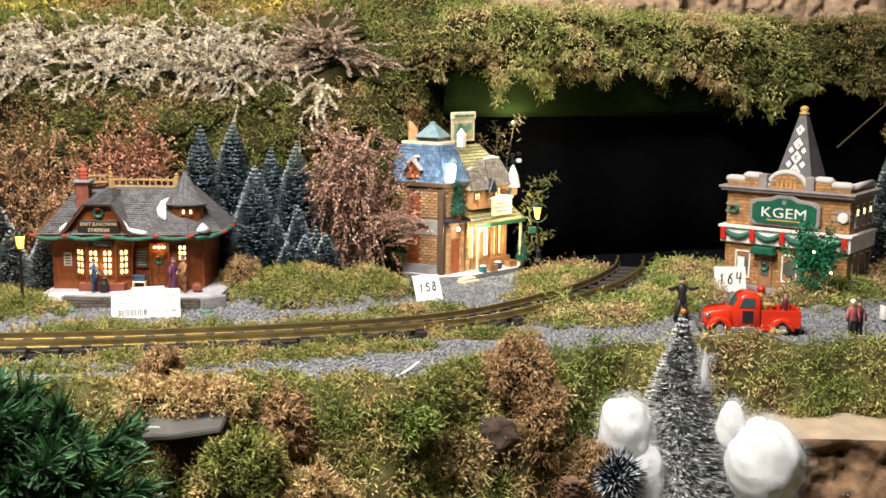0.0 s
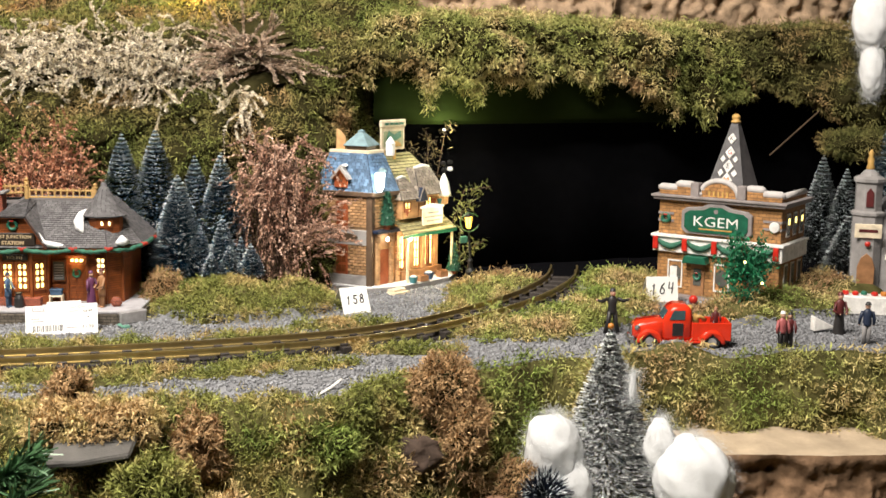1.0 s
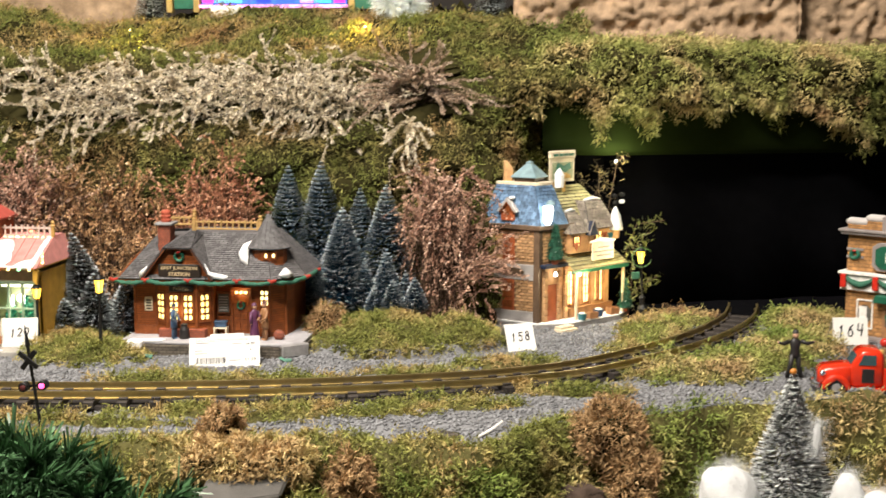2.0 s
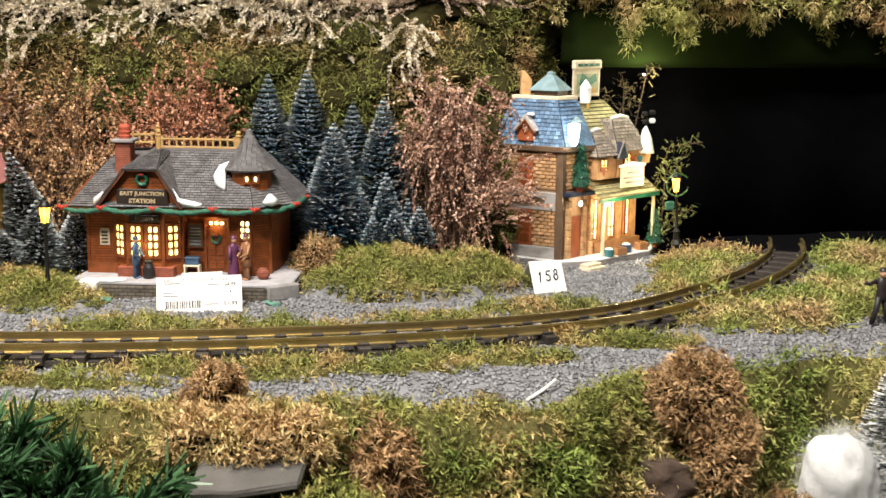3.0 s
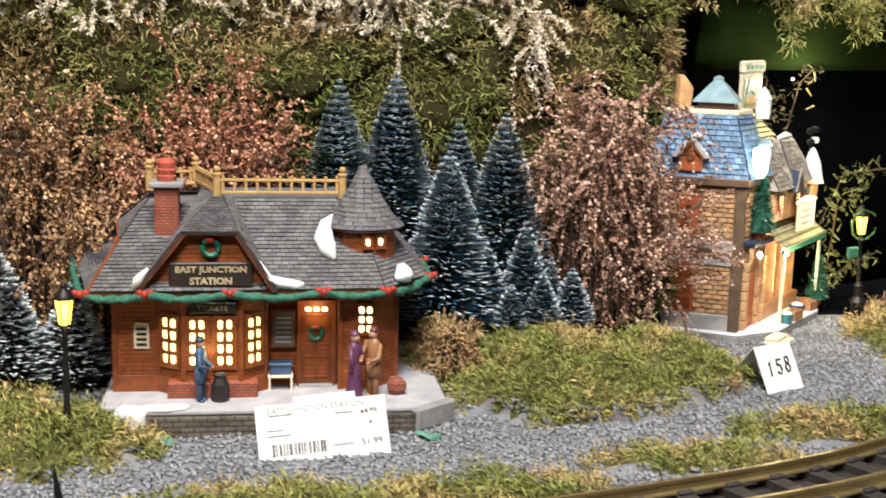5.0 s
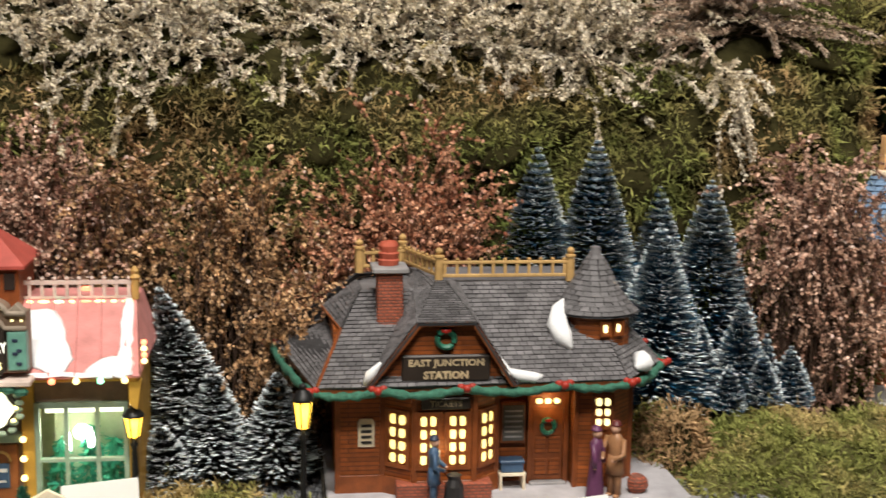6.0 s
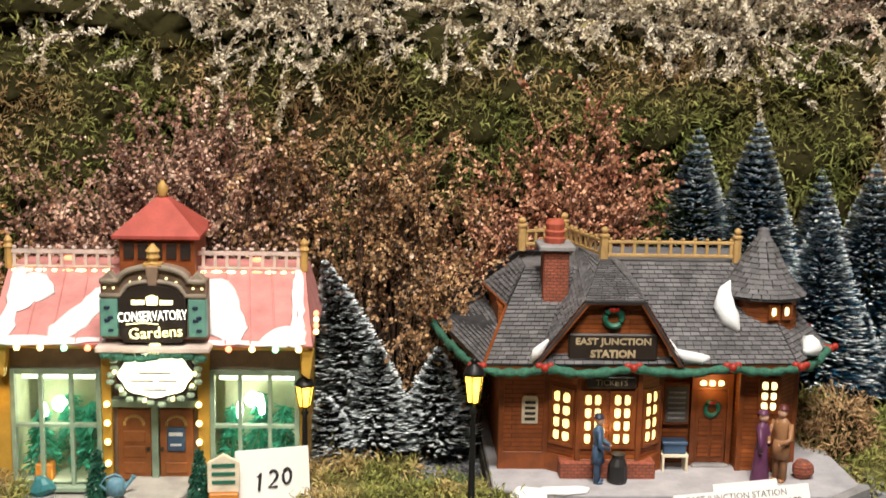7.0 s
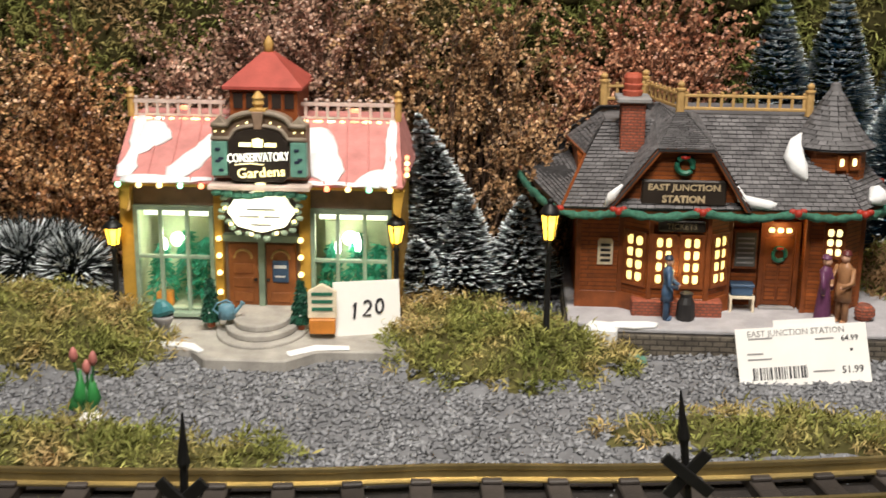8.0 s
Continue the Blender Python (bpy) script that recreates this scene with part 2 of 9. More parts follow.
M_moss_near = mat("moss_fine", OLIVE, 0.9, scale=16, fine=70, var=0.7, bump=0, island=0.5, spec=0.1,
                  ramp=[(0.30, (0.150, 0.175, 0.045)), (0.47, (0.26, 0.265, 0.078)), (0.61, (0.46, 0.34, 0.150)), (0.75, (0.33, 0.20, 0.10))])
# darker, browner copy of the overhang moss, with shade put into the colour
M_moss_over_shaded = mat("moss_olive_shaded", BROWN, 0.9, scale=12, fine=60, var=0.6, bump=0, island=0.5, spec=0.1,
                  ramp=[(0.34, (0.10, 0.105, 0.034)), (0.50, (0.19, 0.170, 0.062)), (0.66, (0.26, 0.175, 0.080))])
M_tan_moss = mat("brown_moss", BROWN, 0.9, scale=40, fine=90, var=0.3, bump=0, island=0.4, spec=0.15,
                 ramp=[(0.3, (0.25, 0.145, 0.068)), (0.7, (0.50, 0.335, 0.175))])
M_straw_moss = mat("straw_moss", STRAW, 0.9, scale=30, fine=80, var=0.4, bump=0, island=0.4, spec=0.15, ramp=[(0.3, (0.36, 0.225, 0.105)), (0.5, (0.56, 0.40, 0.20)), (0.72, (0.38, 0.33, 0.12))])
M_turf = mat("mossy_soil", (0.095, 0.088, 0.034), 1.0, scale=30, fine=250, var=0.5, bump=0.5, spec=0.0)
M_soil = mat("soil", (0.030, 0.027, 0.011), 1.0, scale=30, fine=250, var=0.5, bump=0.5, spec=0.0)
M_bed = mat("gravel_bed", (0.165, 0.168, 0.178), 0.95, scale=40, fine=600, var=0.4, bump=0.6)
M_gravel = mat("gravel", (0.245, 0.250, 0.264), 0.9, scale=25, fine=400, var=0.2, bump=0.2, island=0.28, spec=0.2)
M_brass = mat("brass_rail", (0.42, 0.330, 0.150), 0.40, 0.85, var=0.3, scale=30, fine=300, bump=0.1)
M_tie = mat("tie_plastic", (0.040, 0.033, 0.029), 0.6, var=0.4, scale=60, fine=500, bump=0.3, each=0.3)
# near-black that stands in for the unlit depth of the tunnel
M_black = mat("tunnel_darkness", (0.005, 0.005, 0.006), 1.0, var=0.2, bump=0, spec=0.0)
M_board = mat("green_board", (0.0135, 0.0215, 0.005), 0.9, spec=0.03, var=0.25, scale=8, fine=80)
M_stone = mat("carved_foam_stone", (0.33, 0.235, 0.155), 0.95, scale=40, fine=260, var=0.4, bump=1.0, spec=0.1)
M_wood = mat("raw_wood", (0.34, 0.25, 0.15), 0.8, scale=30, fine=300)
M_paper = mat("paper", (0.80, 0.79, 0.76), 0.8, var=0.04, scale=30, fine=300, bump=0.03)
M_ink = mat("ink", (0.02, 0.02, 0.025), 0.7, var=0.2, bump=0)
M_wall = mat("shop_wall", (0.045, 0.04, 0.036), 0.9, scale=2, fine=30)

# ---- the land: table top, banks, hill and tunnel ----


def step(a, b, x):
    t = np.clip((np.asarray(x, float) - a) / (b - a), 0, 1)
    return t * t * (3 - 2 * t)


def bank_edge(x):
    """Where the table land breaks off towards the viewer."""
    return -0.560 + 0.195 * step(0.53, 0.67, x) + 0.09 * step(0.68, 0.92, x) + 0.02 * fbm(x, 0 * np.asarray(x, float), 9, 3)


def berm(x):
    """How far the mossy ridge along the front edge stands up at x, 0 to 1."""
    return step(0.68, 0.56, x)


def fall(x, y):
    """The table land sinks a little towards the viewer."""
    return (-0.004 * step(-0.04, -0.13, y) - 0.008 * step(-0.31, -0.39, y)) * step(0.86, 0.64, x)


# mounds and strips of moss on the land: centre, half widths, height
MOSS = [(0.36, 0.064, 0.110, 0.102, 0.042), (0.46, 0.085, 0.078, 0.078, 0.037), (0.30, 0.11, 0.06, 0.10, 0.03), (0.265, 0.095, 0.03, 0.05, 0.05),
        (-0.065, -0.070, 0.092, 0.062, 0.021), (-0.13, 0.03, 0.06, 0.04, 0.012), (-0.44, -0.065, 0.105, 0.075, 0.036), (-0.378, -0.085, 0.066, 0.048, 0.016),
        (0.12, -0.203, 0.12, 0.030, 0.011), (0.27, -0.185, 0.09, 0.026, 0.009), (0.43, -0.127, 0.085, 0.021, 0.009), (0.56, -0.07, 0.08, 0.026, 0.010),
        (0.735, 0.045, 0.06, 0.03, 0.014), (0.775, 0.205, 0.055, 0.085, 0.017), (0.83, 0.29, 0.055, 0.06, 0.014), (0.755, 0.13, 0.04, 0.06, 0.016),
        (-0.31, -0.265, 0.115, 0.032, 0.011), (-0.47, -0.26, 0.12, 0.03, 0.012),
        (-0.40, -0.385, 0.2, 0.03, 0.015), (0.0, -0.374, 0.2, 0.018, 0.003), (0.22, -0.340, 0.14, 0.020, 0.003), (0.36, -0.314, 0.12, 0.021, 0.003),
        (0.50, -0.272, 0.10, 0.023, 0.003), (0.64, -0.200, 0.08, 0.027, 0.004), (0.80, -0.09, 0.10, 0.06, 0.014), (0.90, -0.01, 0.10, 0.07, 0.016),
        (0.97, 0.10, 0.08, 0.10, 0.016), (1.02, 0.26, 0.08, 0.10, 0.022), (1.25, 0.10, 0.10, 0.07, 0.03), (1.16, 0.02, 0.08, 0.05, 0.03), (1.33, 0.16, 0.12, 0.06, 0.04)]


def moss_amount(x, y):
    x, y = np.asarray(x, float), np.asarray(y, float)
    wob = 0.25 * fbm(x, y, 28, 11)
    best, high = np.full(x.shape, -1.0), np.zeros(x.shape)
    for cx, cy, rx, ry, h in MOSS:
        d = 1 - np.sqrt(((x - cx) / rx) ** 2 + ((y - cy) / ry) ** 2) + wob
        best = np.maximum(best, d)
        high = np.maximum(high, h * np.sqrt(np.clip(d, 0, 1)))
    front = (bank_edge(x) + 0.012 + 0.080 * berm(x) - y) / 0.03 + 1.5 * wob
    best = np.maximum(best, np.clip(front, -1, 1))
    left = (-0.50 - x) / 0.05 + wob
    best = np.maximum(best, np.where(y < -0.1, -1, np.clip(left, -1, 0.5)))
    return best, high


def land(x, y):
    x, y = np.asarray(x, float), np.asarray(y, float)
    amount, high = moss_amount(x, y)
    d = np.maximum(bank_edge(x) - y, 0)
    z = high + 0.003 * fbm(x, y, 20, 5) + fall(x, y)
    z += 0.021 * berm(x) * step(0.105, 0.020, y - bank_edge(x)) * (1 + 0.5 * fbm(x, y, 10, 7))
    z += 0.012 * step(0.0, 0.02, bank_edge(x) + 0.045 - y) * (1 + 1.5 * fbm(x, y, 12, 8))
    z -= 1.7 * np.minimum(d, 0.24) + 0.35 * np.maximum(d - 0.24, 0)
    z += np.where(d > 0, step(0, 0.05, d) * (0.17 * fbm(x, y, 9, 21) + 0.07 * fbm(x, y, 24, 23) + 0.055 * (domes(x, y * 1.1, 0.062, 210) - 0.6)), 0)
    z += np.where((amount > 0) & (d <= 0), 0.010 * step(0, 0.3, amount) * (domes(x, y, 0.034, 230) - 0.5), 0)
    return z


xs, ys = np.arange(-1.3, 2.3, 0.0105), np.arange(-1.05, 0.75, 0.0105)
gx, gy = np.meshgrid(xs, ys, indexing="ij")
gz = land(gx, gy)
gy = gy + 0.035 * step(0.0, 0.06, bank_edge(gx) - gy) * fbm(gx, gz, 14, 27) * 2
LAND_V, LAND_F = np.stack([gx.ravel(), gy.ravel(), gz.ravel()], 1), grid_faces(len(xs), len(ys))
ground = smooth_all(bulk("ground", LAND_V, LAND_F, M_bed))
ground.data.materials.append(M_turf)
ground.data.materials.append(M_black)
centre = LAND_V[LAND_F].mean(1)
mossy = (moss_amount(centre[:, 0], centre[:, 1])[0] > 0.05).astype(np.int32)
# ground beyond the tunnel mouth is coloured black for the shade there
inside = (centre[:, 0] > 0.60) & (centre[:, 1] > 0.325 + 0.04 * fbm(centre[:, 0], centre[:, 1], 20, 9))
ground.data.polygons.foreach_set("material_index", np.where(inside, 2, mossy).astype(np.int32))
tagged(ground, "grey crushed stone spread over the model landscape", "ground", kind="structure")

# the hill: a profile of (y, z) drawn along x
PROFILE = [(0.200, -0.02), (0.212, 0.06), (0.222, 0.15), (0.232, 0.24), (0.250, 0.30), (0.272, 0.345), (0.31, 0.392), (0.37, 0.43), (0.46, 0.470), (0.65, 0.510), (1.2, 0.53)]


def hill_point(x, s):
    """s from 0 at the foot to 1 far back on the top."""
    k = s * (len(PROFILE) - 1)
    yy, zz = np.interp(k, range(len(PROFILE)), [p[0] for p in PROFILE]), np.interp(k, range(len(PROFILE)), [p[1] for p in PROFILE])
    lump = fbm(x, zz * 1.2 + yy, 7, 31) * 0.055 + fbm(x, zz + yy, 22, 33) * 0.02 - 0.050 * (domes(x, (zz + yy) * 1.15, 0.080, 310) - 0.62) - 0.010 * (domes(x, zz + yy, 0.024, 330) - 0.6)
    back = 0.30 * step(0.47, 0.64, x) ** 1.5 * step(0.40, 0.30, zz)
    left = -0.05 * step(-0.15, -0.45, x)
    return np.stack([x + 0 * yy, yy + lump + back + left, zz + (0.5 * step(0.05, 0.2, zz) + 0.5 * step(0.43, 0.46, zz)) * lump], -1)


hx, hs = np.arange(-1.3, 0.665, 0.0075), np.linspace(0, 1, 140)
HX, HS = np.meshgrid(hx, hs, indexing="ij")
HILL_V, HILL_F = hill_point(HX.ravel(), HS.ravel()), grid_faces(len(hx), len(hs))
hill = smooth_all(bulk("hillside", HILL_V, HILL_F, M_soil))
tagged(hill, "steep mossy bank behind the model houses", "hillside", kind="structure")


# the moss-hung mass over the tunnel: rings in y and z along x
def over_point(x, a):
    """a from 0 under the lip at the back to 1 on top at the back."""
    lip_y = 0.275 + 0.36 * np.minimum(x - 0.62, 0.62) - 0.12 * step(1.36, 1.52, x) + 0.10 * step(0.72, 0.60, x) + 0.03 * fbm(x, 0 * x, 8, 41)
    right = step(1.40, 1.54, x)
    low = 0.352 - 0.012 * step(0.72, 0.80, x) * step(1.25, 1.15, x) + 0.05 * fbm(x, 0 * x, 7, 43) + 0.03 * fbm(x, 0 * x, 24, 48) - 0.02 * step(0.62, 0.70, x) * step(0.78, 0.70, x) - 0.045 * step(0.85, 1.2, x) - 0.09 * right + 0.05 * step(1.19, 1.27, x) * step(1.40, 1.33, x)
    top = 0.455 + 0.02 * fbm(x, 0 * x, 5, 44)
    yy = np.interp(a, [0, 0.25, 0.4, 0.7, 0.85, 1], [0.20, 0.05, 0.0, 0.0, 0.045, 0.35])
    t = np.interp(a, [0, 0.25, 0.4, 0.7, 0.85, 1], [0.25, 0.02, 0.10, 0.80, 0.98, 1.06])
    lump = 0.10 * fbm(x, t * 0.16, 9, 45) + 0.045 * fbm(x, t * 0.16, 25, 46) - 0.030 * (domes(x, t * 0.16, 0.050, 410) - 0.62)
    return np.stack([x, lip_y + yy + lump, low + (top - low) * t], -1)


ox, oa = np.arange(0.57, 2.2, 0.006), np.linspace(0, 1, 90)
OX, OA = np.meshgrid(ox, oa, indexing="ij")
OVER_V, OVER_F = over_point(OX.ravel(), OA.ravel()), grid_faces(len(ox), len(oa))
over = smooth_all(bulk("tunnel_overhang", OVER_V, OVER_F, M_soil))
tagged(over, "moss-covered overhang above the tunnel mouth", "hillside", kind="structure")

# inside of the tunnel: added black sheets stand in for its darkness
tunnel = thing("tunnel_wall", pose(0, 0, 0), "added black lining that stands in for the tunnel's darkness", "tunnel", kind="structure")
# rows of the black sheet that replaces the dark depth at the back
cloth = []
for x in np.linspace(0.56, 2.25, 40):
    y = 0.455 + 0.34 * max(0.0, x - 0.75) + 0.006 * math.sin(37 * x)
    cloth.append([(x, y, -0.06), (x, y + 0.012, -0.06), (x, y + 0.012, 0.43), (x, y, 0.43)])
part("back_cloth", Shape().loft(cloth), M_black, tunnel, "black sheet standing in for the dark depth of the tunnel", smooth=True)
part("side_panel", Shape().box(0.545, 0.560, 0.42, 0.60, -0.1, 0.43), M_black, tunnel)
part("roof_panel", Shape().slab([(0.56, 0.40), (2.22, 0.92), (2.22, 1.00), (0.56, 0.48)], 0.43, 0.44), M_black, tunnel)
vault = []
for x in np.linspace(0.585, 1.20, 24):
    y = 0.365 + 0.36 * max(0.0, x - 0.70)
    vault.append([(x, y + 0.030, 0.2705), (x, y + 0.018, 0.2705), (x, y + 0.004, 0.280), (x, y, 0.300), (x, y - 0.012, 0.340), (x, y - 0.030, 0.372), (x, y + 0.030, 0.390)])
part("roof_vault", Shape().loft(vault), M_board, tunnel, "green-painted curved board under the tunnel roof", smooth=True)

# room that closes the place
room = thing("shop_wall", pose(0, 0, 0), "plain shop walls around the display", "wall", kind="structure")
part("wall_south", Shape().box(-3.0, 4.0, -3.6, -3.5, -0.9, 2.0), M_wall, room)
part("wall_north", Shape().box(-3.0, 4.0, 2.0, 2.1, -0.9, 2.0), M_wall, room)
part("wall_west", Shape().box(-3.1, -3.0, -3.6, 2.1, -0.9, 2.0), M_wall, room)
part("wall_east", Shape().box(4.0, 4.1, -3.6, 2.1, -0.9, 2.0), M_wall, room)
tagged(part("floor", Shape().box(-3.1, 4.1, -3.6, 2.1, -1.0, -0.9), M_wall), "plain shop floor", "floor", kind="structure")
tagged(part("ceiling", Shape().box(-3.1, 4.1, -3.6, 2.1, 2.0, 2.1), mat("ceiling_paint", (0.10, 0.095, 0.09), 0.9)), "plain pale shop ceiling", "ceiling", kind="structure")

# ---- moss and stones ----


def sprigs(p, n, length, width, droop=0.25, fan=0.85):
    """Crooked tapering moss sprigs growing from points along normals: vertices and triangles."""
    k = len(p)
    d = unit(n * 0.75 + fan * rng.normal(size=(k, 3)) * 0.6)
    ln = (length * rng.uniform(0.5, 1.5, k))[:, None]
    mid = p + 0.52 * ln * d
    e = unit(d + 1.5 * rng.normal(size=(k, 3)) * 0.6 + np.array([0, 0, -droop]))
    tip = mid + 0.58 * ln * e
    w = (1.2 * width * rng.uniform(0.6, 1.4, k))[:, None]
    s2 = unit(np.cross(d + e, rng.normal(size=(k, 3)))) * w
    v = np.stack([p, mid - s2, mid + s2, tip], 1).reshape(-1, 3)
    f = (4 * np.arange(k)[:, None, None] + np.array([[0, 2, 1], [1, 2, 3]])[None]).reshape(-1, 3)
    return v, f


def cushions(c, n, per, radius, length, width, droop):
    """Small rounded cushions of sprigs about centres c with normals n."""
    k = len(c)
    r = radius * rng.uniform(0.55, 1.45, k)
    d = rng.normal(size=(k, per, 3))
    d /= np.linalg.norm(d, axis=2, keepdims=True)
    dot = (d * n[:, None, :]).sum(2, keepdims=True)
    d = np.where(dot < -0.1, d - 2 * dot * n[:, None, :], d)
    p = c[:, None, :] + d * (r[:, None, None] * rng.uniform(0.35, 1.0, (k, per, 1))) * (0.55 + 0.45 * np.abs(1 - dot))
    p = p + n[:, None, :] * (0.25 * r)[:, None, None]
    return sprigs(p.reshape(-1, 3), unit((d + 0.3 * n[:, None, :]).reshape(-1, 3)), length, width, droop)


def moss_stuff(name, v, f, count, material, keep=None, label="", per=42, radius=0.0085, length=0.0085, width=0.00062, droop=0.25, extra=None, base=14):
    if keep is not None:
        f = f[keep(v[f].mean(1))]
    c, n = sample_on(v, f, count)
    n = np.where((n[:, 2:3] < -0.3) & (np.abs(n[:, 1:2]) < 0.2), -n, n)
    if extra is not None:
        ec, en = extra(c, n)
        c, n = np.concatenate([c, ec]), np.concatenate([n, en])
    sv, sf = cushions(c, n, per, radius, length, width, droop)
    bc, bn = sample_on(v, f, int(base * count))
    bv, bf = sprigs(bc + bn * rng.uniform(0, 0.004, (len(bc), 1)), bn, length, width * 1.15, droop, 1.3)
    sv, sf = np.concatenate([sv, bv]), np.concatenate([sf, bf + len(sv)])
    return tagged(bulk(name, sv, sf, material), label, "moss", kind="stuff")


def beards(c, n):
    """Wisps of moss trailing from the lower edge of the overhang."""
    low = over_point(c[:, 0], np.full(len(c), 0.30))[:, 2]
    sel = np.nonzero((c[:, 2] < low + 0.035) & (rng.random(len(c)) < 0.55) & (c[:, 0] < 1.40))[0]
    out = []
    for i in sel:
        steps = int(rng.integers(1, 3) if rng.random() < 0.86 else rng.integers(3, 7))
        for k in range(steps):
            out.append(c[i] + np.array([rng.normal() * 0.003, rng.normal() * 0.003 - 0.002, -0.0065 * (k + 1)]))
    ec = np.array(out)
    return ec, np.tile(np.array([[0, -0.45, -0.9]]), (len(ec), 1))


in_view = lambda p: (p[:, 0] > -0.72) & (p[:, 0] < 1.65)
moss_stuff("hill_moss", HILL_V, HILL_F, 4100, M_moss, lambda p: in_view(p) & (p[:, 1] < 0.70) & ((p[:, 2] > 0.13) | (p[:, 0] > 0.28)) & (p[:, 2] > 0.03) & ~((p[:, 2] > 0.325) & (p[:, 2] < 0.415) & (p[:, 0] < 0.44) & (hashed(p[:, 0], p[:, 2], 3) < 0.93)) & (((p[:, 0] - 0.385) / 0.080) ** 2 + ((p[:, 2] - 0.385) / 0.062) ** 2 > 1), "green and straw-coloured sheet moss on the hillside", 24, 0.0105, 0.0092, 0.00070, base=12)
# the right end of the overhang takes the moss colour darkened for shade
shaded_end = lambda p: p[:, 0] + 0.35 * fbm(p[:, 0], p[:, 2] + p[:, 1], 9, 71) > 1.20
moss_stuff("dry_overhang_moss", OVER_V, OVER_F, 700, M_moss_over_shaded, lambda p: in_view(p) & shaded_end(p), "brown moss over the tunnel mouth with shade put into its colour", 24, 0.0100, 0.0095, 0.00078, droop=0.6, extra=beards, base=14)
moss_stuff("overhang_moss", OVER_V, OVER_F, 1650, M_moss_over, lambda p: in_view(p) & ~shaded_end(p), "olive moss hanging over the tunnel mouth", 24, 0.0100, 0.0095, 0.00078, droop=0.6, extra=beards, base=14)
near = lambda p: (p[:, 0] < 0.74) & (p[:, 1] > bank_edge(p[:, 0]) - 0.035)
mossy_land = lambda p: (p[:, 0] > -0.56) & (p[:, 0] < 1.38) & (moss_amount(p[:, 0], p[:, 1])[0] > 0) & (p[:, 1] > -0.70) & (p[:, 1] < 0.36)
moss_stuff("bank_moss", LAND_V, LAND_F, 4900, M_moss_front, lambda p: mossy_land(p) & ~near(p), "olive and straw moss tufts on the front bank", 24, 0.0095, 0.0088, 0.00070, base=12)
moss_stuff("land_moss", LAND_V, LAND_F, 2950, M_moss_near, lambda p: mossy_land(p) & near(p), "fine olive and brown moss on the mounds beside the track", 34, 0.0080, 0.0076, 0.00056, base=17)

t = np.array([[1, 1, 1], [1, -1, -1], [-1, 1, -1], [-1, -1, 1]], float) * 0.42
t += 0.08 * rng.normal(size=t.shape)
tet_f = np.array([[0, 1, 2], [0, 3, 1], [0, 2, 3], [1, 3, 2]])
n = 92000
px, py = rng.uniform(-0.55, 1.45, n), rng.uniform(-0.50, 0.30, n)
ok = (moss_amount(px, py)[0] < 0.1) & (py > bank_edge(px) - 0.01)
px, py = px[ok], py[ok]
pp = np.stack([px, py, land(px, py) + 0.0008], 1)
sz = rng.uniform(0.0036, 0.0064, (len(pp), 1)) * rng.uniform(0.6, 1.3, (len(pp), 3))
gv, gf = scattered(t, tet_f, pp, sz, 0.7)
tagged(bulk("gravel", gv, gf, M_gravel), "blue-grey crushed stone chips", "gravel", kind="stuff")

# ---- railway track ----
LINE = [(-1.0, -0.335), (-0.7, -0.345), (-0.5, -0.348), (-0.35, -0.345), (-0.25, -0.340), (-0.17, -0.333), (-0.09, -0.321), (0.0, -0.314), (0.094, -0.302),
        (0.19, -0.284), (0.287, -0.262), (0.388, -0.234), (0.53, -0.184), (0.645, -0.116), (0.745, -0.022), (0.837, 0.107), (0.901, 0.242), (0.926, 0.340), (0.932, 0.390), (0.933, 0.440)]


def spline(points, gap):
    """Points every gap along a smooth curve through the given ones."""
    p, out = [Vector(a) for a in points], []
    for k in range(1, len(p) - 2):
        for i in range(40):
            u = i / 40
            out.append(0.5 * ((2 * p[k]) + (p[k + 1] - p[k - 1]) * u + (2 * p[k - 1] - 5 * p[k] + 4 * p[k + 1] - p[k + 2]) * u * u
                              + (3 * p[k] - p[k - 1] - 3 * p[k + 1] + p[k + 2]) * u**3))
    keep, run = [out[0]], 0.0
    for a, b in zip(out, out[1:]):
        run += (b - a).length
        if run >= gap:
            keep.append(b)
            run -= gap
    return keep


def rail_z(p):
    return -0.003 * float(step(-0.02, -0.13, p.y))


track = thing("railway_track", pose(0, 0, 0), "brass garden-railway track on dark ties curving into a tunnel", "railway track")
mid = spline(LINE, 0.012)
dirs = [(mid[min(i + 1, len(mid) - 1)] - mid[max(i - 1, 0)]).normalized() for i in range(len(mid))]
RAIL = [(-0.0042, 0.0), (0.0042, 0.0), (0.0042, 0.0012), (0.0010, 0.0022), (0.0010, 0.0066), (0.0017, 0.0073), (0.0017, 0.0096), (-0.0017, 0.0096),
        (-0.0017, 0.0073), (-0.0010, 0.0066), (-0.0010, 0.0022), (-0.0042, 0.0012)]
for side in (-1, 1):
    rings = []
    for p, d in zip(mid, dirs):
        s = Vector((d.y, -d.x))
        c = p + s * side * 0.0233
        rings.append([(c.x + s.x * u, c.y + s.y * u, 0.0105 + w + rail_z(p)) for u, w in RAIL])
    part("rail", Shape().loft(rings), M_brass, track, "dull brass rail")
bed = []
for p, d in zip(mid, dirs):
    if p.y > 0.33:
        break
    n2 = Vector((d.y, -d.x))
    bed.append([(p.x + n2.x * u, p.y + n2.y * u, z + rail_z(p)) for u, z in ((-0.037, -0.004), (-0.034, 0.0032), (0.034, 0.0032), (0.037, -0.004))])
